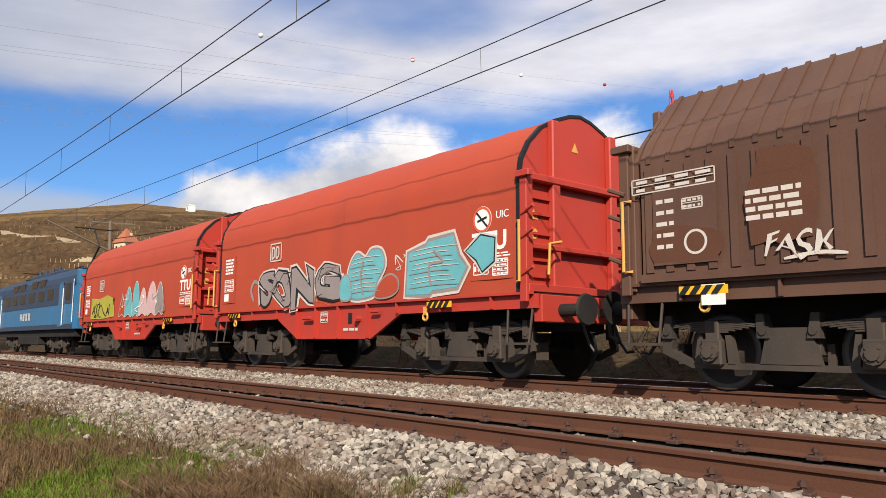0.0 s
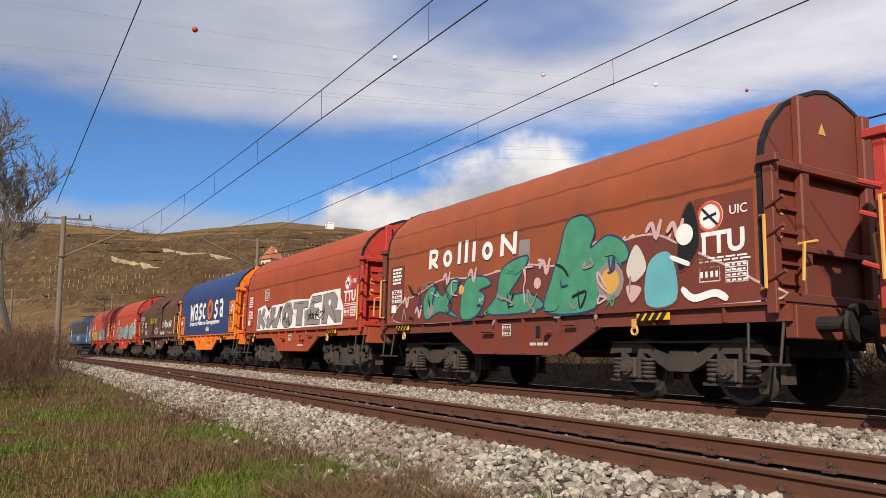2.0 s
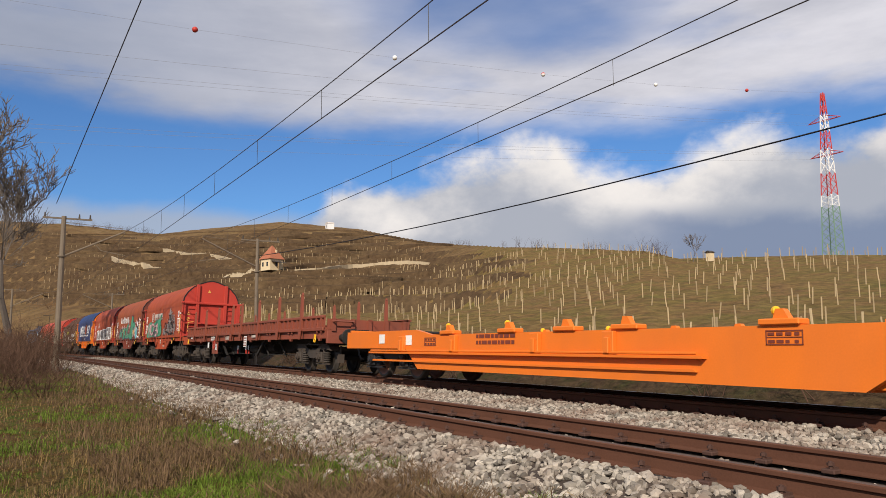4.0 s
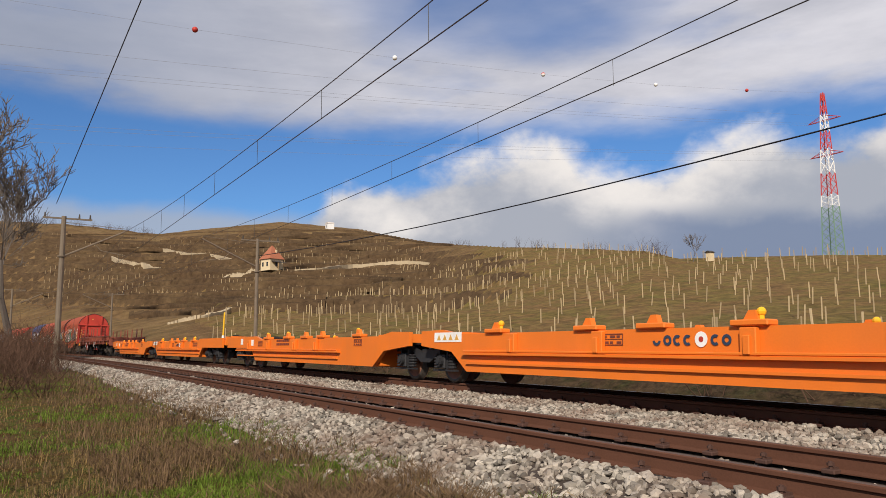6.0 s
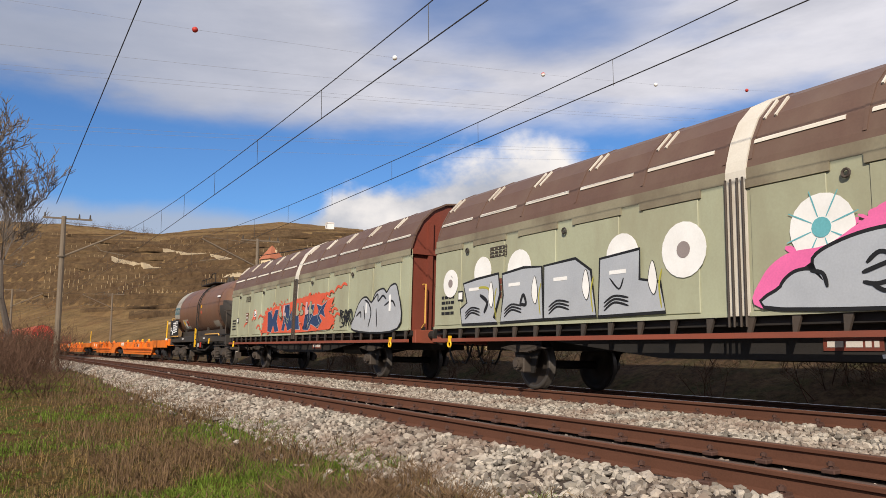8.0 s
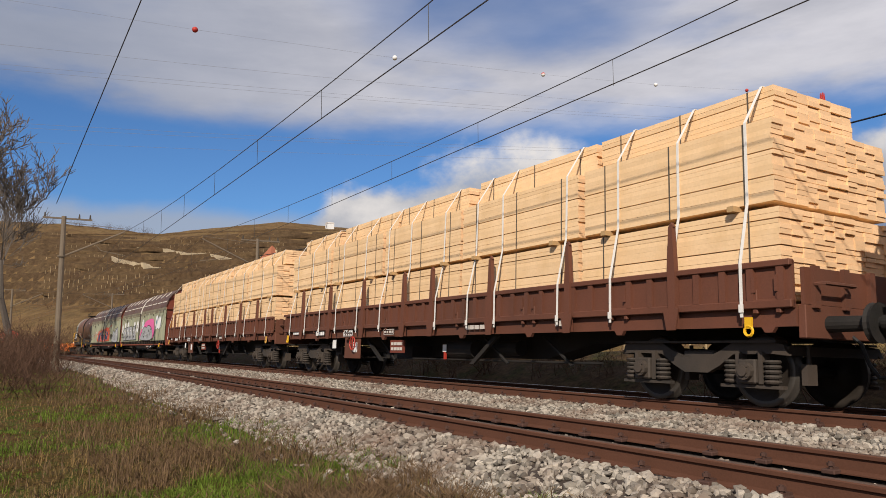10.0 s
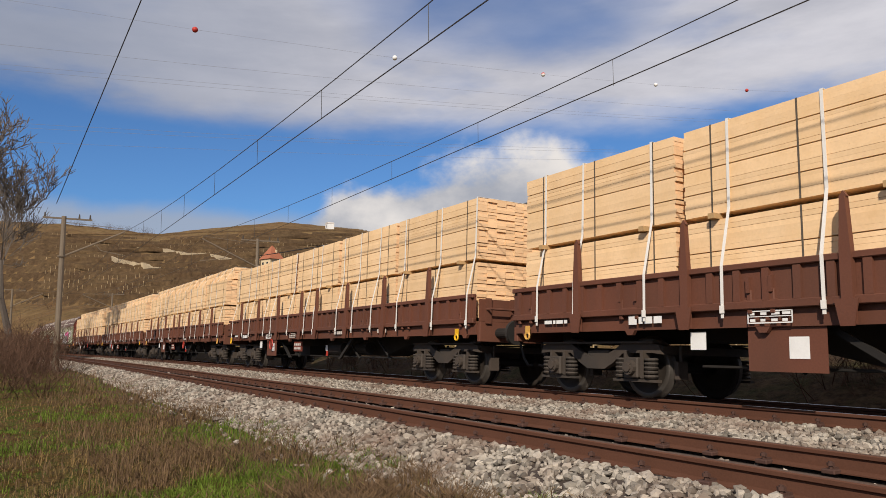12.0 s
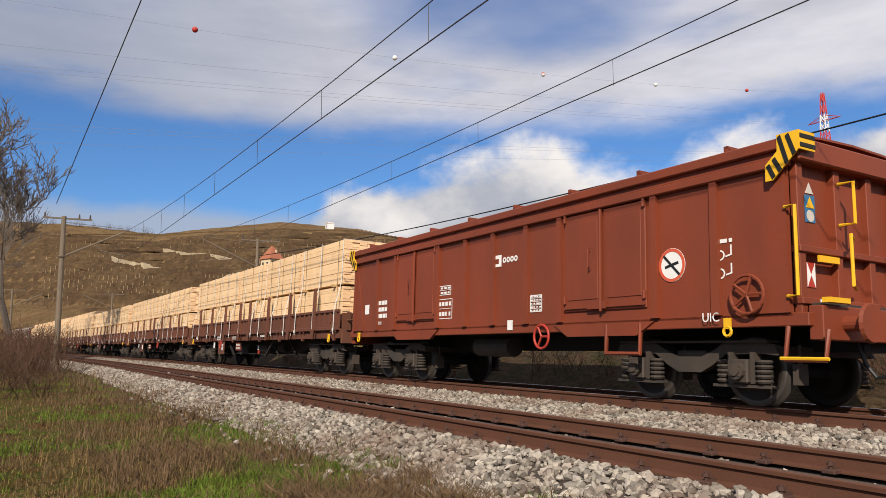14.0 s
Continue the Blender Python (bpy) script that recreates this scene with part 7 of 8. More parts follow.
    box_part("joint_cover", "orange", w, -0.4, 0.4, -0.6, 0.6, 0.86, 1.12, bevel=0.03)
    draw_gear(w, 16.97)
    pole = part("end_post", rod(B(), (16.1, -1.25, 0.8), (16.1, -1.25, 2.25), 0.035, 8), "yellow", w, "yellow upright post")
    part("post_sleeve", rod(B(), (16.1, -1.25, 0.75), (16.1, -1.25, 1.25), 0.055, 8), "white", w)
    y = -1.335
    for x, wd in ((-12.0, 0.5), (-3.4, 0.5), (6.0, 0.6), (11.0, 0.9)):
        framed(w, x, 0.78, wd, 0.18, y, "maroon_end", 2, seed + int(x))
    flat(w, "data_plate", rect(-14.3, 0.84, 0.3, 0.22), y, "white")
    flat(w, "data_plate", rect(-12.9, 0.8, 0.3, 0.22), y, "white")
    flat(w, "warning_plate", rect(0.9, 0.86, 1.1, 0.2), y, "white")
    for k in range(4):
        x = 1.02 + 0.24 * k
        flat(w, "warning_mark", [(x, 0.9), (x + 0.16, 0.9), (x + 0.08, 1.02)], y - 0.005, "tan_pipe")
    bars(w, -9.9, 0.93, 1.3, 2, "maroon_end", y, 0.07, 0.05, seed)
    for x, open_side in ((7.28, 1), (7.48, 0), (7.66, 2), (7.84, 2), (8.30, 2), (8.48, 0)):
        annulus(w, "logo_mark", x, 0.85, 0.035, 0.075, y - 0.004, "loco_dark", 12, *((0.0, 2 * math.pi) if open_side == 0 else (0.9, 5.4) if open_side == 2 else (3.2, 6.2)))
    annulus(w, "logo_ring", 8.07, 0.86, 0.04, 0.105, y - 0.004, "white", 16)
    flat(w, "logo_mark", disc(8.07, 0.86, 0.04, 12), y - 0.006, "red_end")
    mover(w, u)
    return w


pocket_wagon(90.3, 1)
pocket_wagon(124.25, 2)


# ---- tank wagon ----
def tank_wagon(u):
    w = empty("tank_wagon", "rust-brown weathered chemical tank wagon on dark underframe", "tank wagon")
    R, zc = 1.31, 2.56
    prof = [(0.02, -5.85), (0.45, -5.81), (0.85, -5.69), (1.12, -5.49), (1.26, -5.28), (R, -5.0)]
    ends = prof + [(R, -4.4)]
    dome = lathe([(R, 4.2)] + [(r, -h) for r, h in ends[::-1]], 40, "x")
    for f in dome.faces:
        c = f.calc_center_median()
        f.material_index = 1 if c.z < 0.12 + 0.5 * (c.x - 5.0) * (c.x < 5.0) else 0
    part("tank_end", dome, ["tank", "tank_dark"], w, "tank end with its lower half dark grey", smooth=True).location = (0, 0, zc)
    part("tank_end", lathe(ends, 40, "x"), "tank", w, smooth=True).location = (0, 0, zc)
    part("tank_shell", lathe([(R, x) for x in (-4.4, -2.9, -1.4, 0, 1.4, 2.9, 4.4)], 40, "x"), "tank", w, smooth=True).location = (0, 0, zc)
    for x in (-4.4, -1.87, 0.2, 1.9, 4.4):
        part("weld_band", lathe([(R, x - 0.03), (R + 0.006, x - 0.02), (R + 0.006, x + 0.02), (R, x + 0.03)], 40, "x"), "tank", w, smooth=True).location = (0, 0, zc)

    def patch(name, x0, x1, a0, a1, mat, k=0.004):
        bm = B()
        n = 24
        rows = [[bm.verts.new((x, -(R + k) * math.cos(radians(a0 + (a1 - a0) * i / n)), zc + (R + k) * math.sin(radians(a0 + (a1 - a0) * i / n)))) for x in (x0, x1)] for i in range(n + 1)]
        for p, q in zip(rows, rows[1:]):
            bm.faces.new((p[0], p[1], q[1], q[0]))
        part(name, bm, mat, w)
    patch("pale_panel", -5.0, -3.8, -14, 70, "tank_pale", 0.006)
    patch("label_field", -3.28, -2.02, -42, -18, "tank_pale")
    patch("hazard_plate", -2.45, -2.05, -33, -21, "vermilion", 0.008)
    patch("hazard_line", -2.43, -2.07, -27.5, -26.5, "black", 0.011)
    for k, (x, mt) in enumerate(((-2.97, "yellow"), (-2.68, "white"))):
        a = -26 - 6 * k
        c = Vector((x, -(R + 0.012) * math.cos(radians(a)), zc + (R + 0.012) * math.sin(radians(a))))
        bm = B()
        up = Vector((0, math.sin(radians(a)), math.cos(radians(a)))) * 0.19
        bm.faces.new([bm.verts.new(c + v) for v in (Vector((-0.19, 0, 0)), -up, Vector((0.19, 0, 0)), up)])
        part("hazard_diamond", bm, mt, w)
    for words, z0 in (("58", -26.0), ("2014", -31.8)):
        ob = text(w, "lettering", words, 0, 0, 0.13, 0, "black", 0.003)
        wide = max(v.co.x for v in ob.data.vertices)
        ob.matrix_basis = Matrix.Translation((-2.25 - wide / 2, -(R + 0.012) * math.cos(radians(z0)), zc + (R + 0.012) * math.sin(radians(z0)))) @ Matrix.Rotation(radians(90 - z0), 4, "X")
    patch("label_field", 2.9, 3.9, -42, -28, "tank_pale")
    bars(w, 3.95, 2.95, 0.55, 1, "white", -1.30, 0.07, 0.05, 2)
    patch("warning_label", 0.95, 1.15, 2, 8, "yellow", 0.006)
    patch("warning_label", 0.95, 1.15, -10, -4, "vermilion", 0.006)
    # logo: plain dark shapes
    for k, (a, b) in enumerate(((-4.95, -4.70), (-4.66, -4.41), (-4.37, -4.12), (-4.08, -3.85))):
        patch("logo_mark", a, b, -4, 12, "logo_teal", 0.010)
        patch("logo_gap", a + 0.07, b - 0.05, 0 + 2 * (k % 2), 8 - 2 * (k % 2), "tank_pale", 0.013)
    # underframe
    for s in (-1, 1):
        box_part("side_sill", "tank_dark", w, -5.6, 5.6, s * 1.22 - 0.04, s * 1.22 + 0.04, 1.0, 1.28, bevel=0.01)
        bm = B()
        for x in (-3.6, -1.2, 1.2, 3.6):
            prism(bm, [(x - 0.15, 1.28), (x + 0.15, 1.28), (x + 0.1, 1.75), (x - 0.1, 1.75)], s * 0.95 - 0.03, s * 0.95 + 0.03, "y")
        prism(bm, [(-4.6, 1.28), (4.6, 1.28), (4.4, 1.55), (-4.4, 1.55)], s * 0.98 - 0.02, s * 0.98 + 0.02, "y")
        part("tank_saddle", bm, "tank_dark", w)
    box_part("centre_sill", "under", w, -5.5, 5.5, -0.3, 0.3, 0.7, 1.15)
    for e in (-1, 1):
        box_part("headstock", "tank_dark", w, e * 5.7 - 0.1, e * 5.7 + 0.1, -1.3, 1.3, 0.86, 1.26, bevel=0.01)
        bogie(w, e * 4.32, "coil", "bogie")
        box_part("platform", "black", w, e * 5.35 - 0.4, e * 5.35 + 0.4, -1.35, 1.35, 1.27, 1.31)
        rl = B()
        pipe(rl, [(e * 5.7, -1.3, 1.3), (e * 5.7, -1.3, 2.3), (e * 5.3, -1.3, 2.3)], 0.02, 6)
        pipe(rl, [(e * 5.7, -1.3, 2.3), (e * 5.7, 1.3, 2.3), (e * 5.7, 1.3, 1.3)], 0.02, 6)
        pipe(rl, [(e * 5.7, -0.5, 1.3), (e * 5.7, -0.5, 2.3)], 0.02, 6)
        part("hand_rail", rl, "tan_pipe" if e < 0 else "bogie", w)
    part("drain_pipe", pipe(B(), [(-1.6, -0.9, 0.95), (-0.2, -1.05, 0.62), (1.4, -1.05, 0.62), (2.2, -0.9, 0.95)], 0.05, 8), "under", w)
    part("air_reservoir", rod(B(), (-2.6, -0.7, 0.8), (-1.5, -0.7, 0.8), 0.2, 14), "under", w)
    part("brake_lever", box(B(), 1.0, 1.12, -1.26, -1.22, 0.74, 0.98), "red_end", w, "red brake change-over lever")
    flat(w, "paper_label", rect(0.55, 0.76, 0.2, 0.18), -1.25, "white")
    bars(w, -3.0, 1.14, 0.5, 1, "white", -1.265, 0.05, 0.04, 4)
    bars(w, 1.6, 1.14, 0.4, 1, "white", -1.265, 0.05, 0.04, 5)
    draw_gear(w, 6.42)
    board = box_part("data_board", "black", w, -5.7, -3.75, -1.36, -1.33, 1.36, 2.18, label="black lettered data board")
    bars(board, -5.0, 1.98, 0.62, 5, "white", -1.365, 0.07, 0.05, 3)
    bars(board, -4.4, 1.82, 0.5, 4, "white", -1.365, 0.05, 0.04, 8)
    framed(board, -5.6, 1.6, 0.3, 0.2, -1.366, "white", 2, 5)
    framed(board, -4.45, 1.96, 0.6, 0.16, -1.366, "white", 2, 3)
    flat(board, "paper_label", rect(-5.2, 1.42, 0.26, 0.2), -1.366, "white")
    lad = B()
    for x in (0.45, 0.79):
        pts = [(x, -1.36, 0.75), (x, -1.36, 2.4)] + [(x, -(R + 0.06) * math.cos(radians(a)), zc + (R + 0.06) * math.sin(radians(a))) for a in range(10, 85, 12)]
        pipe(lad, pts, 0.022, 6)
    for k in range(7):
        rod(lad, (0.45, -1.36, 0.85 + 0.26 * k), (0.79, -1.36, 0.85 + 0.26 * k), 0.016, 5)
    for a in range(10, 80, 11):
        p = (-(R + 0.06) * math.cos(radians(a)), zc + (R + 0.06) * math.sin(radians(a)))
        rod(lad, (0.45, *p), (0.79, *p), 0.016, 5)
    part("ladder", lad, "under", w)
    part("ladder_foot", box(B(), 0.40, 0.47, -1.40, -1.33, 0.75, 1.65), "yellow", w)
    top = B()
    box(top, -1.7, 1.1, -0.75, 0.75, zc + R - 0.02, zc + R + 0.03)
    pipe(top, [(-1.7, -0.75, zc + R + 0.02), (-1.7, -0.75, zc + R + 0.28), (0.2, -0.75, zc + R + 0.28), (0.4, -0.75, zc + R + 0.45), (1.1, -0.75, zc + R + 0.45), (1.1, -0.75, zc + R)], 0.02, 6)
    for x in (-1.2, -0.7, -0.2, 0.4):
        rod(top, (x, -0.75, zc + R), (x, -0.75, zc + R + 0.28), 0.016, 5)
    part("walkway", top, "under", w)
    vb = B()
    for x in (0.75, 1.35):
        rod(vb, (x, 0, zc + R - 0.05), (x, 0, zc + R + 0.2), 0.12, 10), rod(vb, (x, 0, zc + R + 0.2), (x, 0, zc + R + 0.32), 0.06, 8)
    part("valve_dome", vb, "bogie", w)
    hooks(w, (2.9,), -1.28, 1.0)
    part("guard_rail", pipe(B(), [(2.2, -1.32, 1.33), (4.6, -1.32, 1.33), (4.7, -1.3, 1.25)], 0.025, 6), "tan_pipe", w)
    part("guard_rail", pipe(B(), [(-5.6, -1.32, 1.3), (-3.8, -1.34, 1.3)], 0.025, 6), "tan_pipe", w)
    mover(w, u)


tank_wagon(148.0)


# ---- sliding-wall wagons ----
def sliding_wall_wagon(u, decor, seed):
    w = empty("sliding_wall_wagon", "grey-green sliding-wall wagon with rust-brown roof and graffiti", "covered wagon", "sliding-wall wagons")
    H = 7.72
    roof = [(-1.43, 2.98), (-1.40, 3.12), (-1.31, 3.40), (-1.14, 3.72), (-0.86, 4.00), (-0.5, 4.18), (0, 4.25)]
    roof = roof + [(-y, z) for y, z in roof[-2::-1]]
    for x0, x1 in ((-H, -0.16), (0.16, H)):
        for s in (-1, 1):
            d = B()
            box(d, x0, x1, s * 1.40 - 0.03, s * 1.40 + 0.03, 1.14, 3.0)
            n = 5
            for k in range(n):
                a, b = x0 + (x1 - x0) * k / n, x0 + (x1 - x0) * (k + 1) / n
                box(d, a + 0.05, b - 0.45, s * 1.435 - 0.012, s * 1.435 + 0.012, 1.2, 2.74, 0.008)
            box(d, x0, x1, s * 1.44 - 0.015, s * 1.44 + 0.015, 1.13, 1.18)
            part("sliding_wall", d, "hab", w)
            ev = box(B(), x0, x1, s * 1.415 - 0.02, s * 1.415 + 0.02, 2.86, 3.02)
            for k in range(n):
                a, b = x0 + (x1 - x0) * k / n, x0 + (x1 - x0) * (k + 1) / n
                box(ev, a, b - 0.40, s * 1.425 - 0.035, s * 1.425 + 0.035, 2.75, 2.87)
            part("eaves_strip", ev, "hab_grime", w, "grime-stained strip under the roof")
            for k in range(1, n, 2):
                x = x0 + (x1 - x0) * k / n - 0.2
                part("lifting_eye", ring(B(), (x, s * 1.47, 2.68), (0, 1, 0), 0.045, 0.018, 10, 5), "bogie", w)
        r = B()
        shell(r, roof, x0, x1, 0.03)
        part("roof_section", r, "hab_roof", w)
        q = B()
        n = 5
        for k in range(n + 1):
            x = x0 + (x1 - x0) * k / n
            x = min(max(x, x0 + 0.04), x1 - 0.04)
            shell(q, [(y * 1.006, z + 0.012) for y, z in roof[1:-1]], x - 0.025, x + 0.025, 0.02)
        part("roof_hoop", q, "hab_roof", w)
        st = B()
        for k in range(n):
            a, b = x0 + (x1 - x0) * k / n, x0 + (x1 - x0) * (k + 1) / n
            prism(st, [(-1.345, 3.34), (-1.332, 3.38), (-1.30, 3.41), (-1.32, 3.34)], a + 0.06, b - 0.25)
            x = a + 0.09
            for e in (0.0, 0.16):
                prism(st, [(-1.185, 3.70), (-0.90, 4.005), (-0.88, 3.98), (-1.15, 3.67)], x + e, x + e + 0.03)
        part("roof_seam", st, "hab_pale", w)
    shell_mid = B()
    shell(shell_mid, [(-1.44, 1.14)] + [(y * 1.01, z + 0.02) for y, z in roof] + [(1.44, 1.14)], -0.155, 0.155, 0.03)
    part("centre_post", shell_mid, "hab_pale", w)
    cp = B()
    for x in (-0.13, -0.05, 0.05, 0.13):
        rod(cp, (x, -1.48, 1.0), (x, -1.48, 2.9), 0.016, 6)
    part("lock_rod", cp, "bogie", w)
    for e in (-1, 1):
        ew = B()
        prism(ew, [(-1.38, 1.1)] + [(y * 0.985, z - 0.02) for y, z in roof] + [(1.38, 1.1)], e * 7.62 - 0.04, e * 7.62 + 0.04)
        for y in (-0.9, -0.3, 0.3, 0.9):
            box(ew, e * 7.70 - 0.04, e * 7.70 + 0.04, y - 0.06, y + 0.06, 1.1, 3.7)
        box(ew, e * 7.70 - 0.05, e * 7.70 + 0.05, -1.38, 1.38, 2.9, 3.02)
        part("end_wall", ew, "maroon_end", w)
        part("hand_rail", pipe(B(), [(e * 7.75, -1.1, 1.2), (e * 7.9, -1.1, 1.3), (e * 7.9, -1.1, 2.2), (e * 7.75, -1.1, 2.2)], 0.02, 6), "tan_pipe", w)
        box_part("headstock", "res", w, e * 7.75 - 0.08, e * 7.75 + 0.08, -1.3, 1.3, 0.85, 1.15, bevel=0.01)
    box_part("floor", "under", w, -H, H, -1.36, 1.36, 1.02, 1.13)
    for s in (-1, 1):
        box_part("running_rail", "res", w, -H, H, s * 1.44 - 0.035, s * 1.44 + 0.035, 0.86, 0.93)
        tr = B()
        prism(tr, [(-4.0, 0.86), (-4.0, 1.1), (4.0, 1.1), (4.0, 0.86), (1.6, 0.60), (-1.6, 0.60)], s * 1.1 - 0.03, s * 1.1 + 0.03, "y")
        part("truss_plate", tr, "under", w)
        br = B()
        x = -H + 0.4
        while x < H:
            prism(br, [(x - 0.02, 0.92), (x + 0.03, 0.92), (x + 0.10, 1.13), (x - 0.02, 1.13)], s * 1.42 - 0.02, s * 1.42 + 0.02, "y")
            x += 0.62
        part("rail_bracket", br, "bogie", w)
    for x in (-5.02, 5.02):
        wheelset(w, x)
        g = B()
        for s in (-1, 1):
            prism(g, [(x - 0.5, 0.98), (x + 0.5, 0.98), (x + 0.22, 0.3), (x - 0.22, 0.3)], s * 0.98 - 0.02, s * 0.98 + 0.02, "y")
        part("axle_guard", g, "under", w)
        for s in (-1, 1):
            flip = Matrix() if s < 0 else Z180
            shared("axleboxbogie", axlebox_mesh, "bogie", "axle_box", w, Matrix.Translation((x, s * 1.06, 0.46)) @ flip)
            shared("leafbig", lambda: leaf_spring_mesh(), "bogie", "leaf_spring", w, Matrix.Translation((x, s * 1.06, 0.78)) @ Matrix.Diagonal((1.05, 1, 1, 1)))
    ug = box(B(), -1.9, 1.9, -0.9, 0.9, 0.62, 1.0)
    box(ug, -7.4, 7.4, -0.28, 0.28, 0.72, 1.02)
    rod(ug, (2.4, -0.6, 0.75), (3.6, -0.6, 0.75), 0.17, 10)
    part("brake_gear", ug, "under", w)
    draw_gear(w, 8.3)
    hooks(w, (-7.0, 6.9), -1.46, 0.84)
    flat(w, "number_plate", rect(0.9, 0.72, 0.7, 0.16), -1.14, "maroon_end")
    bars(w, 0.95, 0.76, 0.6, 1, "cream", -1.145, 0.07, 0.04, seed)
    lt = -1.452
    bars(w, -7.4, 1.75, 0.5, 4, "black", lt, 0.06, 0.05, seed + 1)
    flat(w, "data_plate", rect(-6.75, 1.68, 0.2, 0.2), lt, "black")
    flat(w, "data_plate", rect(-6.72, 1.71, 0.14, 0.14), lt - 0.004, "white")
    framed(w, -5.6, 2.45, 0.55, 0.2, lt, "bogie", 3, seed)
    for k in range(3):
        flat(w, "data_plate", rect(-5.5, 1.92 - 0.13 * k, 0.3, 0.11), lt, "maroon_end")
        bars(w, -5.47, 1.95 - 0.13 * k, 0.22, 1, "cream", lt - 0.005, 0.05, 0.03, k)
    spray(w, [(-5.75, 1.5), (-5.55, 1.62), (-5.3, 1.64)], 0.07, lt, "vermilion")
    no_hump(w, *((-4.35, 1.92, 0.2) if seed == 1 else (4.05, 2.2, 0.24)), lt)
    no_hump(w, *((2.9, 1.95, 0.2) if seed == 1 else (-7.0, 2.2, 0.05)), lt)
    decor(w, lt - 0.006)
    mover(w, u)
    return w


def decor_hab1(w, y):
    patch = [(-3.3, 1.3), (-3.1, 1.75), (-2.8, 2.0), (-1.6, 2.1), (-0.2, 2.15), (1.2, 2.25), (2.4, 2.25), (2.8, 2.0), (3.2, 1.6), (2.9, 1.3)]
    overspray(w, patch, y - 0.0005, "vermilion", 160, 4)
    bubble(w, [(-3.4, 1.25), (-3.2, 1.75), (-2.8, 2.05), (-1.6, 2.12), (-0.2, 2.2), (1.2, 2.3), (2.6, 2.3), (2.3, 2.0), (3.3, 2.15), (2.9, 1.75), (3.4, 1.5), (3.0, 1.25), (0.5, 1.2), (-1.5, 1.22)], y, "vermilion", sharp=True)
    navy = ([(-2.7, 1.3), (-2.75, 1.95), (-2.3, 1.98), (-2.2, 1.7), (-1.9, 2.0), (-1.6, 1.98), (-1.75, 1.6), (-1.5, 1.28), (-1.9, 1.26), (-2.1, 1.5), (-2.3, 1.25)],
            [(-1.2, 1.3), (-0.95, 1.8), (-0.9, 2.1), (-0.5, 2.12), (-0.45, 1.75), (-0.25, 1.9), (-0.2, 1.35), (-0.6, 1.28), (-0.8, 1.55), (-0.95, 1.28)],
            [(0.0, 1.3), (0.1, 1.75), (0.4, 1.7), (0.5, 1.3)],
            [(0.85, 1.28), (1.0, 1.75), (1.3, 2.0), (1.75, 2.0), (1.65, 1.65), (2.1, 1.7), (2.4, 1.5), (2.1, 1.3), (1.5, 1.45), (1.3, 1.26)],
            [(1.95, 2.0), (2.35, 1.92), (2.75, 2.05), (2.5, 1.82), (2.65, 1.6), (2.3, 1.72), (2.0, 1.6), (2.12, 1.82)])
    for pts in navy:
        bubble(w, pts, y - 0.004, "navy_spray", "silver_spray", 0.02, sharp=True)
    for k, x in enumerate((-1.5, -1.1, 0.2, 0.55, 1.0, 1.35)):
        bubble(w, [(x, 1.85), (x + 0.05, 2.12), (x + 0.2, 2.1), (x + 0.15, 1.9), (x + 0.3, 1.85), (x + 0.28, 1.75), (x + 0.05, 1.72)], y - 0.014, ("hab", "lilac", "hab")[k % 3], "black", 0.012, sharp=True)
    scribble(w, -2.6, 2.4, 1.3, 2.05, 18, 0.025, y - 0.024, ("black", "hab", "silver_spray"), 3)
    for k, (x, z) in enumerate(((-4.5, 1.75), (-3.9, 1.45), (-3.7, 1.8), (3.0, 2.25), (3.5, 2.35), (3.9, 2.4), (3.3, 1.75), (3.5, 1.6), (2.7, 2.2))):
        spray(w, [(x - 0.2, z - 0.04), (x, z + 0.08), (x + 0.25, z + 0.02)], 0.07, y, "vermilion")
    scribble(w, 3.75, 4.55, 1.3, 1.75, 15, 0.04, y - 0.002, ("black",), 9)
    bubble(w, [(4.72, 1.2), (4.75, 1.55), (5.05, 1.9), (5.4, 2.0), (5.75, 1.85), (6.0, 2.08), (6.4, 2.15), (6.6, 2.05), (6.85, 2.2), (7.15, 2.12), (7.22, 1.2)], y, "silver_spray", "black", 0.045, sharp=False)
    for pts in ([(5.6, 1.25), (5.75, 1.6), (5.6, 1.85), (5.35, 1.95)], [(5.75, 1.85), (6.1, 2.05), (6.15, 1.88), (6.4, 2.0), (6.6, 1.9)], [(6.1, 1.25), (6.05, 1.7)], [(6.5, 1.75), (6.9, 1.85), (7.1, 1.7)], [(4.85, 1.55), (5.1, 1.65), (5.15, 1.5)], [(5.3, 1.8), (5.4, 1.45)]):
        spray(w, pts, 0.05, y - 0.010, "black")
    flat(w, "spray_patch", rect(5.42, 1.6, 0.07, 0.26), y - 0.011, "white", t=0.002)
    flat(w, "spray_patch", rect(6.75, 1.6, 0.1, 0.4), y - 0.011, "white", t=0.002)


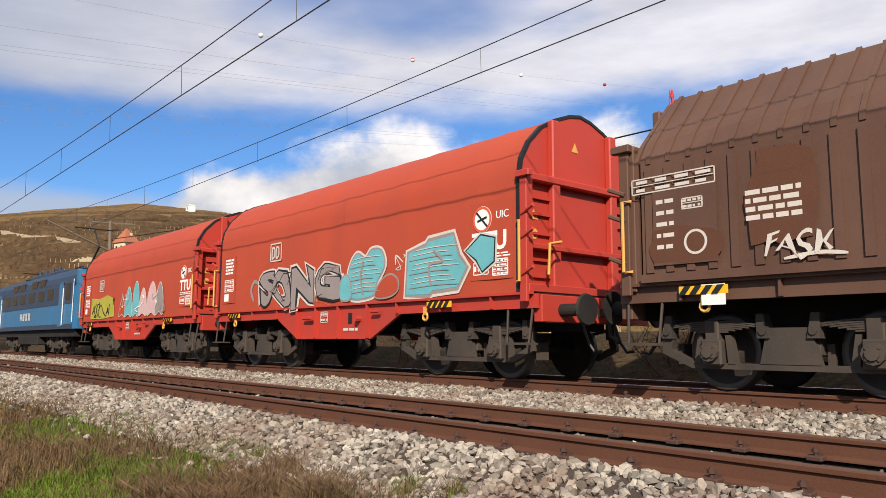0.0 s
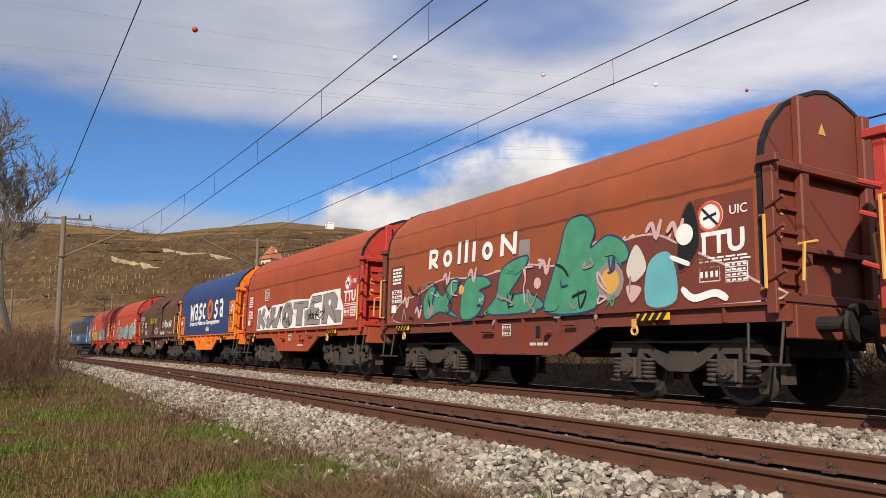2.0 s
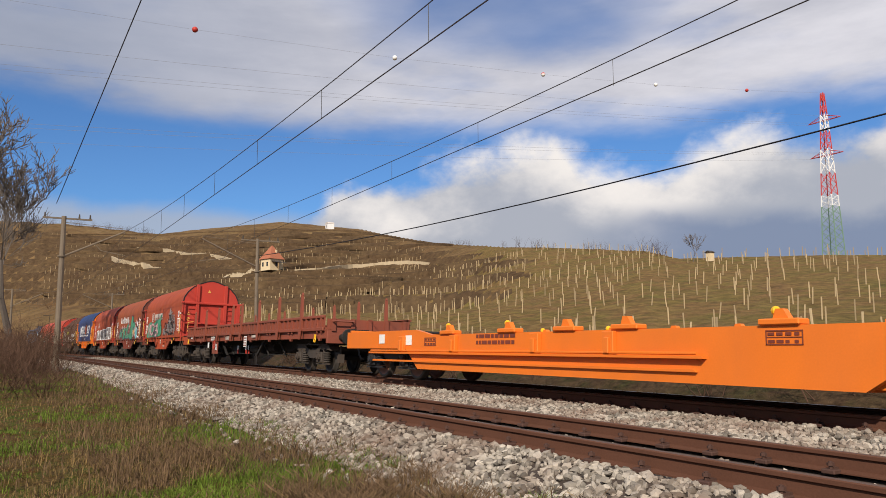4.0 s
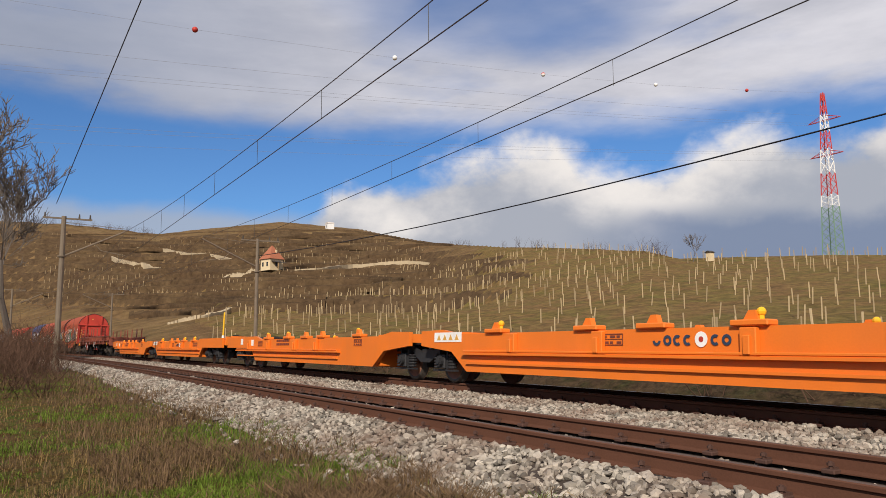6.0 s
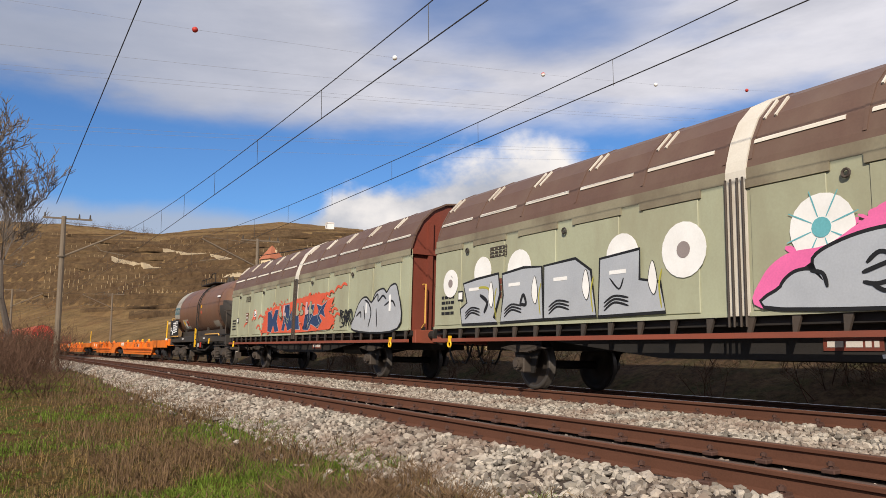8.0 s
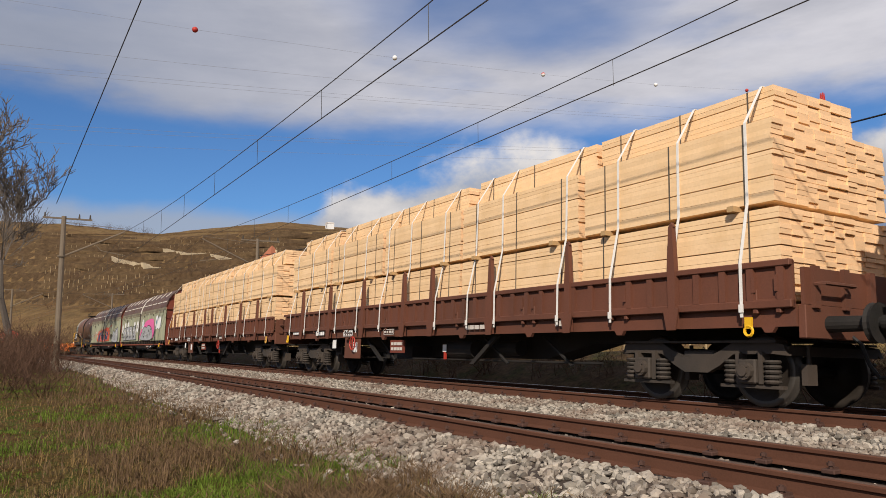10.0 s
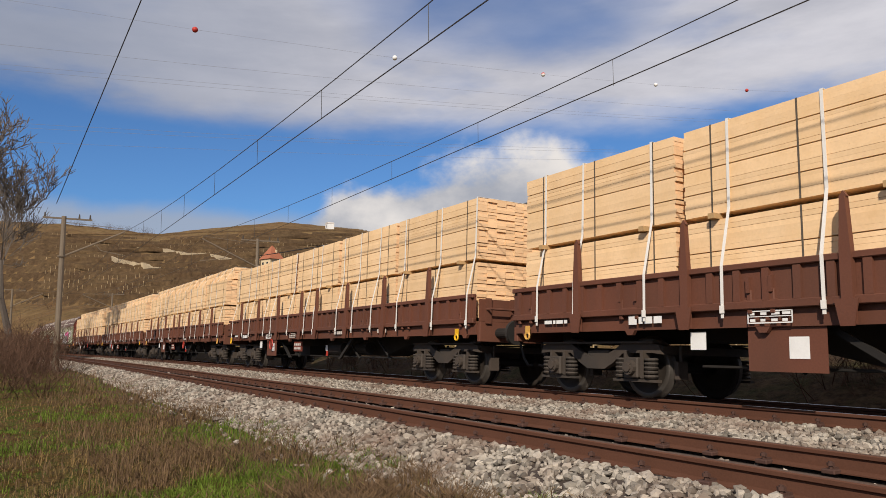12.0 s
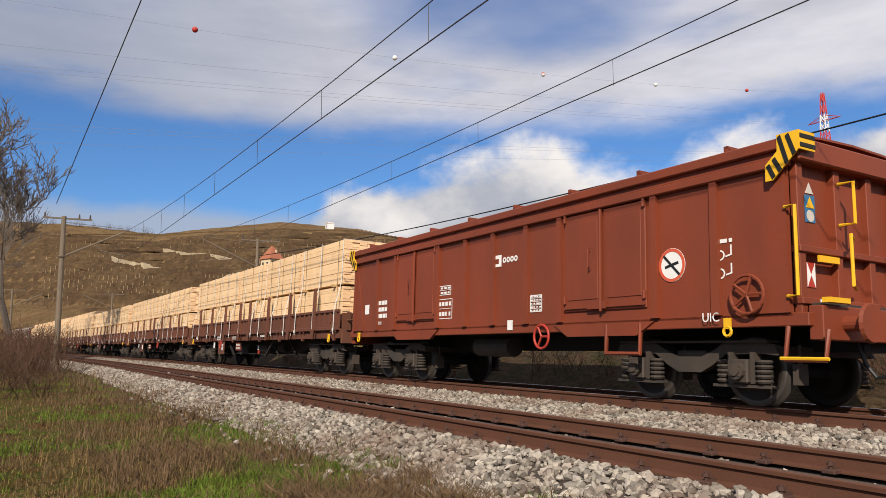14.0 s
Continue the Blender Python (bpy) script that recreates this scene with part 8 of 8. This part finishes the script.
def decor_hab2(w, y):
    for x, z, r in ((-7.04, 2.06, 0.29), (-5.84, 2.2, 0.30), (-4.65, 2.15, 0.36), (-2.04, 2.12, 0.34), (-0.86, 2.08, 0.39), (1.15, 2.11, 0.40), (5.6, 2.2, 0.42)):
        flat(w, "spray_patch", disc(x, z, r, 20), y, "white")
        if r > 0.36 or x < -7:
            flat(w, "spray_patch", disc(x, z, r * 0.3, 14), y - 0.005, "grey_spray" if x < 1 else "teal")
    for k in range(8):
        a = k * math.pi / 4 + 0.3
        spray(w, [(1.15 + 0.13 * math.cos(a), 2.11 + 0.13 * math.sin(a)), (1.15 + 0.46 * math.cos(a), 2.11 + 0.46 * math.sin(a))], 0.018, y - 0.006, "teal")
    blocks = ([(-6.55, 1.22), (-6.6, 1.5), (-6.35, 1.62), (-6.5, 2.0), (-6.05, 2.05), (-5.3, 2.1), (-5.25, 1.75), (-5.45, 1.3), (-5.3, 1.22)],
              [(-5.2, 1.22), (-5.1, 1.7), (-5.15, 2.08), (-4.5, 2.14), (-4.0, 2.12), (-3.95, 1.24)],
              [(-3.9, 1.24), (-3.9, 2.12), (-3.1, 2.16), (-2.75, 1.95), (-2.62, 1.25)],
              [(-2.55, 1.24), (-2.5, 2.1), (-1.68, 2.16), (-1.7, 1.72), (-1.3, 1.65), (-1.2, 1.26)])
    for pts in blocks:
        bubble(w, pts, y - 0.006, "silver_spray", "black", 0.05, sharp=True)
        a, b = pts[0][0], pts[-1][0]
        for k in range(3):
            spray(w, [(a + 0.12, 1.3 + 0.06 * k), (a + 0.35, 1.42 + 0.05 * k), (a + 0.65, 1.36 + 0.06 * k)], 0.035, y - 0.016, "black")
        flat(w, "spray_patch", rect(a + 0.25, 1.85, 0.35, 0.06), y - 0.016, "white", t=0.002)
        bubble(w, [(b - 0.3, 1.7), (b - 0.22, 1.98), (b - 0.14, 1.7), (b - 0.2, 1.5)], y - 0.014, "white", "black", 0.014)
        spray(w, [(b - 0.06, 1.3), (b - 0.1, 1.62), (b - 0.04, 1.85)], 0.03, y - 0.016, "olive_spray")
    spray(w, [(-6.0, 1.9), (-5.6, 1.85), (-5.5, 1.5)], 0.045, y - 0.017, "olive_spray")
    spray(w, [(-5.9, 1.75), (-5.65, 1.6), (-5.75, 1.4)], 0.08, y - 0.015, "black")
    spray(w, [(-4.6, 1.5), (-4.5, 1.68), (-4.42, 1.5), (-4.6, 1.52)], 0.06, y - 0.015, "black")
    spray(w, [(-2.3, 1.8), (-2.1, 1.62), (-2.0, 1.78)], 0.03, y - 0.015, "black")
    overspray(w, [(0.4, 1.3), (0.45, 1.6), (0.9, 1.88), (1.5, 2.05), (2.2, 2.33), (4.6, 2.38)], y - 0.0005, "pink", 50, 7, 0.05)
    bubble(w, [(0.34, 1.22), (0.36, 1.6), (0.7, 1.85), (1.2, 1.9), (1.6, 2.1), (2.2, 2.35), (4.6, 2.4), (4.8, 1.3), (2.0, 1.2)], y - 0.003, "pink")
    bubble(w, [(0.62, 1.22), (0.62, 1.45), (0.78, 1.6), (1.0, 1.62), (1.15, 1.5), (1.05, 1.75), (1.4, 1.92), (1.9, 2.0), (2.5, 1.95), (3.0, 2.05), (3.6, 2.0), (4.2, 1.8), (4.3, 1.22)], y - 0.010, "silver_spray", "black", 0.045)
    for pts in ([(1.0, 1.62), (1.15, 1.58), (1.2, 1.42)], [(1.65, 1.65), (1.8, 1.76), (1.95, 1.68), (1.75, 1.6), (1.6, 1.55)], [(1.6, 1.45), (1.75, 1.42), (1.95, 1.45), (1.85, 1.34), (1.7, 1.42)]):
        spray(w, pts, 0.05, y - 0.022, "black")
    scribble(w, 2.2, 4.1, 1.3, 1.85, 8, 0.04, y - 0.022, ("black", "white"), 6)
    blob(w, 5.7, 7.0, 1.75, 2.6, y - 0.004, "white", 12, 10)
    scribble(w, 1.6, 2.6, 0.66, 0.82, 7, 0.035, -1.15, ("white",), 2)


sliding_wall_wagon(162.78, decor_hab1, 1)
sliding_wall_wagon(179.42, decor_hab2, 2)


# ---- roofed hopper box wagon at the rear ----
def box_wagon(u):
    w = empty("box_wagon", "oxide red high-sided box wagon with roll roof and yellow corner stripes", "box wagon")
    H, T = 6.38, 3.26
    mt = "tams"
    for s in (-1, 1):
        sd = box(B(), -H, H, s * 1.38 - 0.03, s * 1.38 + 0.03, 1.12, T)
        part("side_wall", sd, mt, w)
    for x in (-6.26, -4.95, -3.98, -1.95, -0.85, 0.15, 1.2, 2.14, 4.26, 5.32):
        for y in (-1.47, 1.41):
            part("side_rib", prism(B(), [(x - 0.07, 1.16), (x + 0.07, 1.16), (x + 0.055, T - 0.3), (x - 0.055, T - 0.3)], y, y + 0.06, "y"), mt, w)
    for s in (-1, 1):
        tp = box(B(), -H - 0.06, H + 0.06, s * 1.44 - 0.05, s * 1.44 + 0.05, T - 0.34, T - 0.22, 0.015)
        box(tp, -H - 0.06, H + 0.06, s * 1.42 - 0.07, s * 1.42 + 0.07, T - 0.12, T + 0.02, 0.015)
        box(tp, -H, H, s * 1.40 - 0.02, s * 1.40 + 0.02, T - 0.2, T - 0.12)
        part("top_rail", tp, mt, w)
    rf = B()
    shell(rf, [(-1.42, T + 0.02), (-1.25, T + 0.09), (-0.7, T + 0.15), (0, T + 0.17), (0.7, T + 0.15), (1.25, T + 0.09), (1.42, T + 0.02)], -H, H, 0.03)
    for k in range(8):
        x = -H + 0.6 + k * 1.6
        box(rf, x - 0.03, x + 0.03, -1.3, 1.3, T + 0.06, T + 0.16)
    part("roof", rf, mt, w)
    for x0 in (-3.85, 2.28):
        for k in range(2):
            a = x0 + 0.93 * k
            d = box(B(), a, a + 0.88, -1.445, -1.41, 1.32, T - 0.36, 0.01)
            box(d, a + 0.08, a + 0.80, -1.458, -1.44, 1.5, T - 0.5, 0.006)
            for z in (1.45, 2.8):
                rod(d, (a + (0.02 if k == 0 else 0.86), -1.46, z), (a + (0.02 if k == 0 else 0.86), -1.46, z + 0.12), 0.03, 6)
            box(d, a, a + 0.88, -1.475, -1.445, 1.36, 1.40)
            part("door_leaf", d, mt, w)
        lk = B()
        rod(lk, (x0 + 0.905, -1.49, 1.3), (x0 + 0.905, -1.49, T - 0.36), 0.025, 6)
        box(lk, x0 + 0.6, x0 + 1.0, -1.5, -1.46, 1.34, 1.46)
        pipe(lk, [(x0 + 0.68, -1.5, 2.0), (x0 + 0.68, -1.54, 2.0), (x0 + 0.68, -1.54, 2.3), (x0 + 0.68, -1.5, 2.3)], 0.012, 5)
        part("lock_rod", lk, mt, w)
        sp = B()
        prism(sp, [(x0 - 0.3, 1.12), (x0 + 1.95, 1.12), (x0 + 1.6, 0.92), (x0 + 0.05, 0.92)], -1.44, -1.36, "y")
        part("door_sill", sp, mt, w)
    for s in (-1, 1):
        box_part("side_sill", mt, w, -H - 0.2, H + 0.2, s * 1.36 - 0.05, s * 1.36 + 0.05, 1.0, 1.16, bevel=0.01)
    box_part("floor", "under", w, -H, H, -1.35, 1.35, 1.04, 1.14)
    box_part("centre_sill", "under", w, -6.56, 6.56, -0.3, 0.3, 0.72, 1.08)
    for e in (-1, 1):
        part("end_wall", box(B(), e * 6.34 - 0.04, e * 6.34 + 0.04, -1.38, 1.38, 1.1, T), mt, w)
        for y in (-1.3, -0.55, 0.15, 0.75, 1.3):
            box_part("end_rib", mt, w, e * 6.42 - 0.05, e * 6.42 + 0.05, y - 0.06, y + 0.06, 1.1, T - 0.1, bevel=0.008)
        for z in (1.3, 1.92):
            box_part("end_beam", mt, w, e * 6.435 - 0.065, e * 6.435 + 0.065, -1.38, 1.38, z - 0.04, z + 0.04, bevel=0.008)
        box_part("end_header", mt, w, e * 6.46 - 0.10, e * 6.46 + 0.10, -1.42, 1.42, T - 0.28, T, bevel=0.02)
        for s in (-1, 1):
            part("corner_gusset", prism(B(), [(e * 6.36, 1.16), (e * 6.36, 2.88), (e * 6.22, 2.88), (e * 5.78, 1.4), (e * 5.78, 1.16)], s * 1.425 - 0.014, s * 1.425 + 0.014, "y"), mt, w)
            pts = [(6.16, -0.5), (6.16, -0.3), (6.33, -0.15), (6.33, 0.05), (6.62, 0.05), (6.62, -0.18), (6.26, -0.5)]
            bm = prism(B(), [(e * x, T + z) for x, z in pts], s * 1.505 - 0.01, s * 1.505 + 0.01, "y")
            ys = sorted((s * 1.495, s * 1.2))
            box(bm, e * 6.61 - 0.012, e * 6.61 + 0.012, ys[0], ys[1], T - 0.18, T + 0.05)
            cp = part("corner_plate", bm, "yellow", w, "yellow and black striped corner plate")
            st = B()
            for b, z0, tx, z1 in ((6.26, -0.49, 6.18, -0.29), (6.35, -0.42, 6.26, -0.22), (6.44, -0.34, 6.34, 0.04), (6.54, -0.25, 6.45, 0.04)):
                prism(st, [(e * b, T + z0), (e * (b + 0.045), T + z0 + 0.035), (e * (tx + 0.045), T + z1), (e * tx, T + z1 - 0.03)], s * 1.519 - 0.004, s * 1.519 + 0.004, "y")
            for k in range(2):
                box(st, e * 6.626 - 0.004, e * 6.626 + 0.004, ys[0], ys[1], T - 0.15 + 0.11 * k, T - 0.10 + 0.11 * k)
            part("stripes", st, "black", cp)
        bogie(w, e * 4.5, "coil", "bogie")
        box_part("headstock", mt, w, e * 6.61 - 0.09, e * 6.61 + 0.09, -1.32, 1.32, 0.84, 1.24, bevel=0.01)
        part("platform", box(B(), e * 6.51 - 0.1, e * 6.51 + 0.1, -1.2, 1.2, 1.24, 1.28), "bogie", w)
    for pts in ([(6.36, -1.46, 1.35), (6.52, -1.50, 1.35), (6.52, -1.50, 2.42), (6.36, -1.46, 2.42)],
                [(6.48, -0.55, 2.80), (6.68, -0.55, 2.80), (6.68, -0.55, 2.28), (6.48, -0.55, 2.28)],
                [(6.5, -0.30, 2.12), (6.72, -0.72, 2.12), (6.72, -0.72, 1.50), (6.5, -0.30, 1.50)],
                [(6.26, -1.5, 0.62), (6.86, -1.5, 0.62)]):
        part("hand_rail", pipe(B(), pts, 0.022, 6), "yellow", w, "yellow painted hand rail")
    for a in ((6.49, 6.52, -1.05, -0.65, 1.78, 1.86), (6.68, 6.78, -1.3, -0.9, 1.27, 1.33)):
        box_part("step_edge", "yellow", w, *a)
    part("step_frame", pipe(B(), [(6.31, -1.4, 1.0), (6.31, -1.48, 0.6), (6.81, -1.48, 0.6), (6.81, -1.4, 0.95)], 0.03, 6), mt, w)
    draw_gear(w, 7.02, "tams")
    whl = ring(B(), (0, 0, 0), (0, 1, 0), 0.24, 0.022, 20, 6)
    for k in range(5):
        a = k * 2 * math.pi / 5
        rod(whl, (0, 0, 0), (0.24 * math.cos(a), 0, 0.24 * math.sin(a)), 0.02, 5)
    part("brake_wheel", whl, mt, w).location = (5.82, -1.5, 1.40)
    wh2 = ring(B(), (0, 0, 0), (0, 1, 0), 0.2, 0.022, 20, 6)
    for k in range(3):
        a = k * 2 * math.pi / 3
        rod(wh2, (0, 0, 0), (0.2 * math.cos(a), 0, 0.2 * math.sin(a)), 0.018, 5)
    part("brake_wheel", wh2, "red_end", w, "red hand brake wheel").location = (1.68, -1.46, 0.93)
    part("bumper_frame", pipe(B(), [(3.25, -1.42, 1.1), (3.25, -1.44, 0.66), (3.95, -1.44, 0.66), (3.95, -1.42, 1.1)], 0.035, 6), mt, w)
    rs = rod(B(), (-1.2, -0.8, 0.78), (0.0, -0.8, 0.78), 0.2, 14)
    part("air_reservoir", rs, "bogie", w)
    y = -1.416
    flat(w, "logo_mark", rect(0.30, 2.26, 0.28, 0.22), y, "white")
    flat(w, "logo_mark", rect(0.38, 2.32, 0.12, 0.09), y - 0.004, mt)
    for k in range(4):
        annulus(w, "logo_mark", 0.68 + 0.12 * k, 2.37, 0.025, 0.055, y, "white", 12)
    no_hump(w, 4.74, 1.89, 0.24, y)
    flat(w, "paper_label", rect(-5.5, 1.58, 0.24, 0.24), y, "white")
    bars(w, -4.86, 1.78, 0.62, 3, "white", y, 0.1, 0.06, 1)
    text(w, "lettering", "Tams", -4.86, 1.30, 0.16, y, "white")
    framed(w, -1.84, 1.84, 0.6, 0.2, y, "white", 2, 1)
    framed(w, -1.78, 1.34, 0.6, 0.42, y, "white", 2, 2)
    framed(w, 1.48, 1.36, 0.34, 0.3, y, "white", 5, 3)
    flat(w, "data_plate", rect(0.80, 1.06, 0.16, 0.18), y, "white")
    text(w, "lettering", "UIC", 5.28, 1.08, 0.17, y - 0.05, "white")
    bars(w, 5.5, 2.1, 0.25, 1, "white", y, 0.05, 0.05, 6)
    for z in (1.94, 1.70):
        annulus(w, "sign_ring", 5.56, z, 0.05, 0.07, y, "white", 16)
        stroke(w, "sign_mark", [(5.65, z - 0.02), (5.73, z), (5.73, z + 0.12)], 0.02, y, "white")
    hooks(w, (-5.9, 5.5), -1.45, 0.98)
    marks = ("logo_mark", "sign_plate", "sign_ring", "sign_bar", "sign_mark", "paper_label", "stencil", "data_panel", "lettering", "data_plate")
    for ob in w.children:
        if ob.name.split(".")[0] in marks:
            ob.location.x -= 0.18
    # end signs
    part("end_label", box(B(), 6.384, 6.39, -1.1, -0.90, 2.28, 2.62), "loco_blue", w, "blue warning label")
    part("warning_triangle", prism(B(), [(-1.08, 2.46), (-0.92, 2.46), (-1.0, 2.6)], 6.391, 6.395, "x"), "yellow", w)
    part("warning_triangle", prism(B(), [(-1.08, 2.64), (-0.92, 2.64), (-1.0, 2.78)], 6.384, 6.39, "x"), "cream", w)
    part("sign_disc", prism(B(), [(-1.0 + 0.075 * math.cos(a * math.pi / 8), 2.36 + 0.075 * math.sin(a * math.pi / 8)) for a in range(16)], 6.391, 6.395, "x"), "cream", w)
    part("tail_signal_plate", box(B(), 6.384, 6.392, -1.12, -0.96, 1.48, 1.78), "red_end", w, "red and white end signal plate")
    part("white_triangle", prism(B(), [(-1.12, 1.78), (-1.04, 1.63), (-1.12, 1.48)], 6.393, 6.396, "x"), "white", w)
    part("white_triangle", prism(B(), [(-0.96, 1.48), (-1.04, 1.63), (-0.96, 1.78)], 6.393, 6.396, "x"), "white", w)
    part("number_plate", box(B(), 6.502, 6.507, -1.05, -0.80, 1.27, 1.33), "white", w)
    mover(w, u)


box_wagon(312.95)


# ---- electric locomotive ----
def locomotive(u):
    w = empty("locomotive", "blue electric freight locomotive with lowered body lines", "locomotive")
    H = 7.7
    body = B()
    prism(body, [(-1.46, 1.05), (-1.46, 2.75), (-1.40, 3.15), (-1.18, 3.45), (1.18, 3.45), (1.40, 3.15), (1.46, 2.75), (1.46, 1.05)], -H, H)
    part("body", body, "loco_blue", w)
    for s in (-1, 1):
        box_part("upper_band", "loco_dark", w, -H, H, s * 1.465 - 0.01, s * 1.465 + 0.01, 2.05, 2.78)
        box_part("lower_band", "loco_dark", w, -H, H, s * 1.465 - 0.008, s * 1.465 + 0.008, 1.05, 1.25)
        for x in (-4.2, -2.6, -0.9, 0.9, 2.6, 4.2):
            win = box_part("side_window", "glass", w, x - 0.45, x + 0.45, s * 1.482 - 0.006, s * 1.482 + 0.006, 2.3, 2.75)
        for x in (-6.9, 6.9):
            box_part("cab_window", "glass", w, x - 0.35, x + 0.35, s * 1.482 - 0.006, s * 1.482 + 0.006, 2.2, 2.85)
            box_part("cab_door", "loco_blue", w, x * 0.86 - 0.3, x * 0.86 + 0.3, s * 1.482 - 0.008, s * 1.482 + 0.008, 1.15, 2.95)
            part("hand_rail", pipe(B(), [(x * 0.86 + 0.38, s * 1.5, 1.2), (x * 0.86 + 0.38, s * 1.5, 2.7)], 0.02, 6), "white", w)
        for k in range(4):
            flat(w, "logo_mark", rect(-1.2 + 0.55 * k, 1.5, 0.36, 0.34), -1.475, "white")
    for e in (-1, 1):
        nose = B()
        prism(nose, [(0, 1.05), (0, 3.4), (0.25, 3.35), (0.55, 2.2), (0.5, 1.05)], -1.40, 1.40, "y")
        o = part("cab_front", nose, "loco_blue", w)
        o.matrix_basis = Matrix.Translation((e * H, 0, 0)) @ (Matrix() if e > 0 else Z180)
        ws = box(B(), -0.01, 0.01, -1.2, 1.2, 2.25, 3.05)
        o = part("windscreen", ws, "glass", w)
        o.matrix_basis = Matrix.Translation((e * (H + 0.46), 0, 0)) @ (Matrix() if e > 0 else Z180) @ Matrix.Translation((0, 0, 2.6)) @ Matrix.Rotation(radians(-15), 4, "Y") @ Matrix.Translation((0, 0, -2.6))
        for y in (-0.95, 0.95):
            lamp = rod(B(), (e * (H + 0.5), y, 1.55), (e * (H + 0.58), y, 1.55), 0.11, 14)
            part("headlight", lamp, "white", w)
        bogie(w, e * 4.15, "leaf", "bogie")
        pan = B()
        base = e * 4.6
        for y in (-0.5, 0.5):
            rod(pan, (base - 0.6, y, 3.75), (base + 0.6, y, 3.75), 0.03, 6)
        up = 1.75 if e > 0 else 0.35
        rod(pan, (base - 0.5, 0, 3.75), (base + 0.9, 0, 3.75 + up * 0.5), 0.04, 6), rod(pan, (base + 0.9, 0, 3.75 + up * 0.5), (base, 0, 3.72 + up), 0.03, 6)
        rod(pan, (base, -0.8, 3.74 + up), (base, 0.8, 3.74 + up), 0.03, 6)
        part("pantograph", pan, "under", w)
    rfb = prism(B(), [(-1.475, 2.74), (-1.415, 3.16), (-1.19, 3.47), (1.19, 3.47), (1.415, 3.16), (1.475, 2.74)], -H, H)
    part("roof", rfb, "loco_dark", w)
    for x in (-2.6, -1.2, 1.2, 2.6):
        part("roof_window", box(B(), x - 0.5, x + 0.5, -1.46, -1.36, 2.95, 3.25), "glass", w)
    for e in (-1, 1):
        for s in (-1, 1):
            part("corner_stripe", box(B(), e * 7.66 - 0.03, e * 7.66 + 0.03, s * 1.475 - 0.006, s * 1.475 + 0.006, 1.3, 3.0), "white", w)
    eq = box(B(), -3.0, 3.0, -0.8, 0.8, 3.45, 3.75, 0.04)
    for x in (-2.2, -1.0, 0.2, 1.4):
        rod(eq, (x, -0.5, 3.75), (x, -0.5, 4.0), 0.08, 8)
    part("roof_equipment", eq, "loco_dark", w)
    box_part("underframe", "under", w, -7.6, 7.6, -1.3, 1.3, 0.75, 1.06)
    box_part("battery_box", "under", w, -1.9, 1.9, -1.35, 1.35, 0.4, 0.8, bevel=0.03)
    draw_gear(w, 8.4)
    mover(w, u)


locomotive(-39.3)


# ---- motion ----
def on_track(x):
    """Pose of a vehicle whose middle is at x on the far track: follows the bend and leans with the cant."""
    d = max(0.0, -x - 30.0)
    slope = 2 * 3.77e-4 * min(d, 110.0)
    return Matrix.Translation((x, FAR + shift(x), -CANT / 2)) @ Matrix.Rotation(math.atan(slope), 4, "Z") @ Matrix.Rotation(-CANT / 1.507, 4, "X")


def motions():
    times = [0.5 * i for i in range(29)]
    for ob, u, m in MOVERS:
        walk(ob, [(t, on_track(u - SPEED * t) @ m) for t in times])


motions()
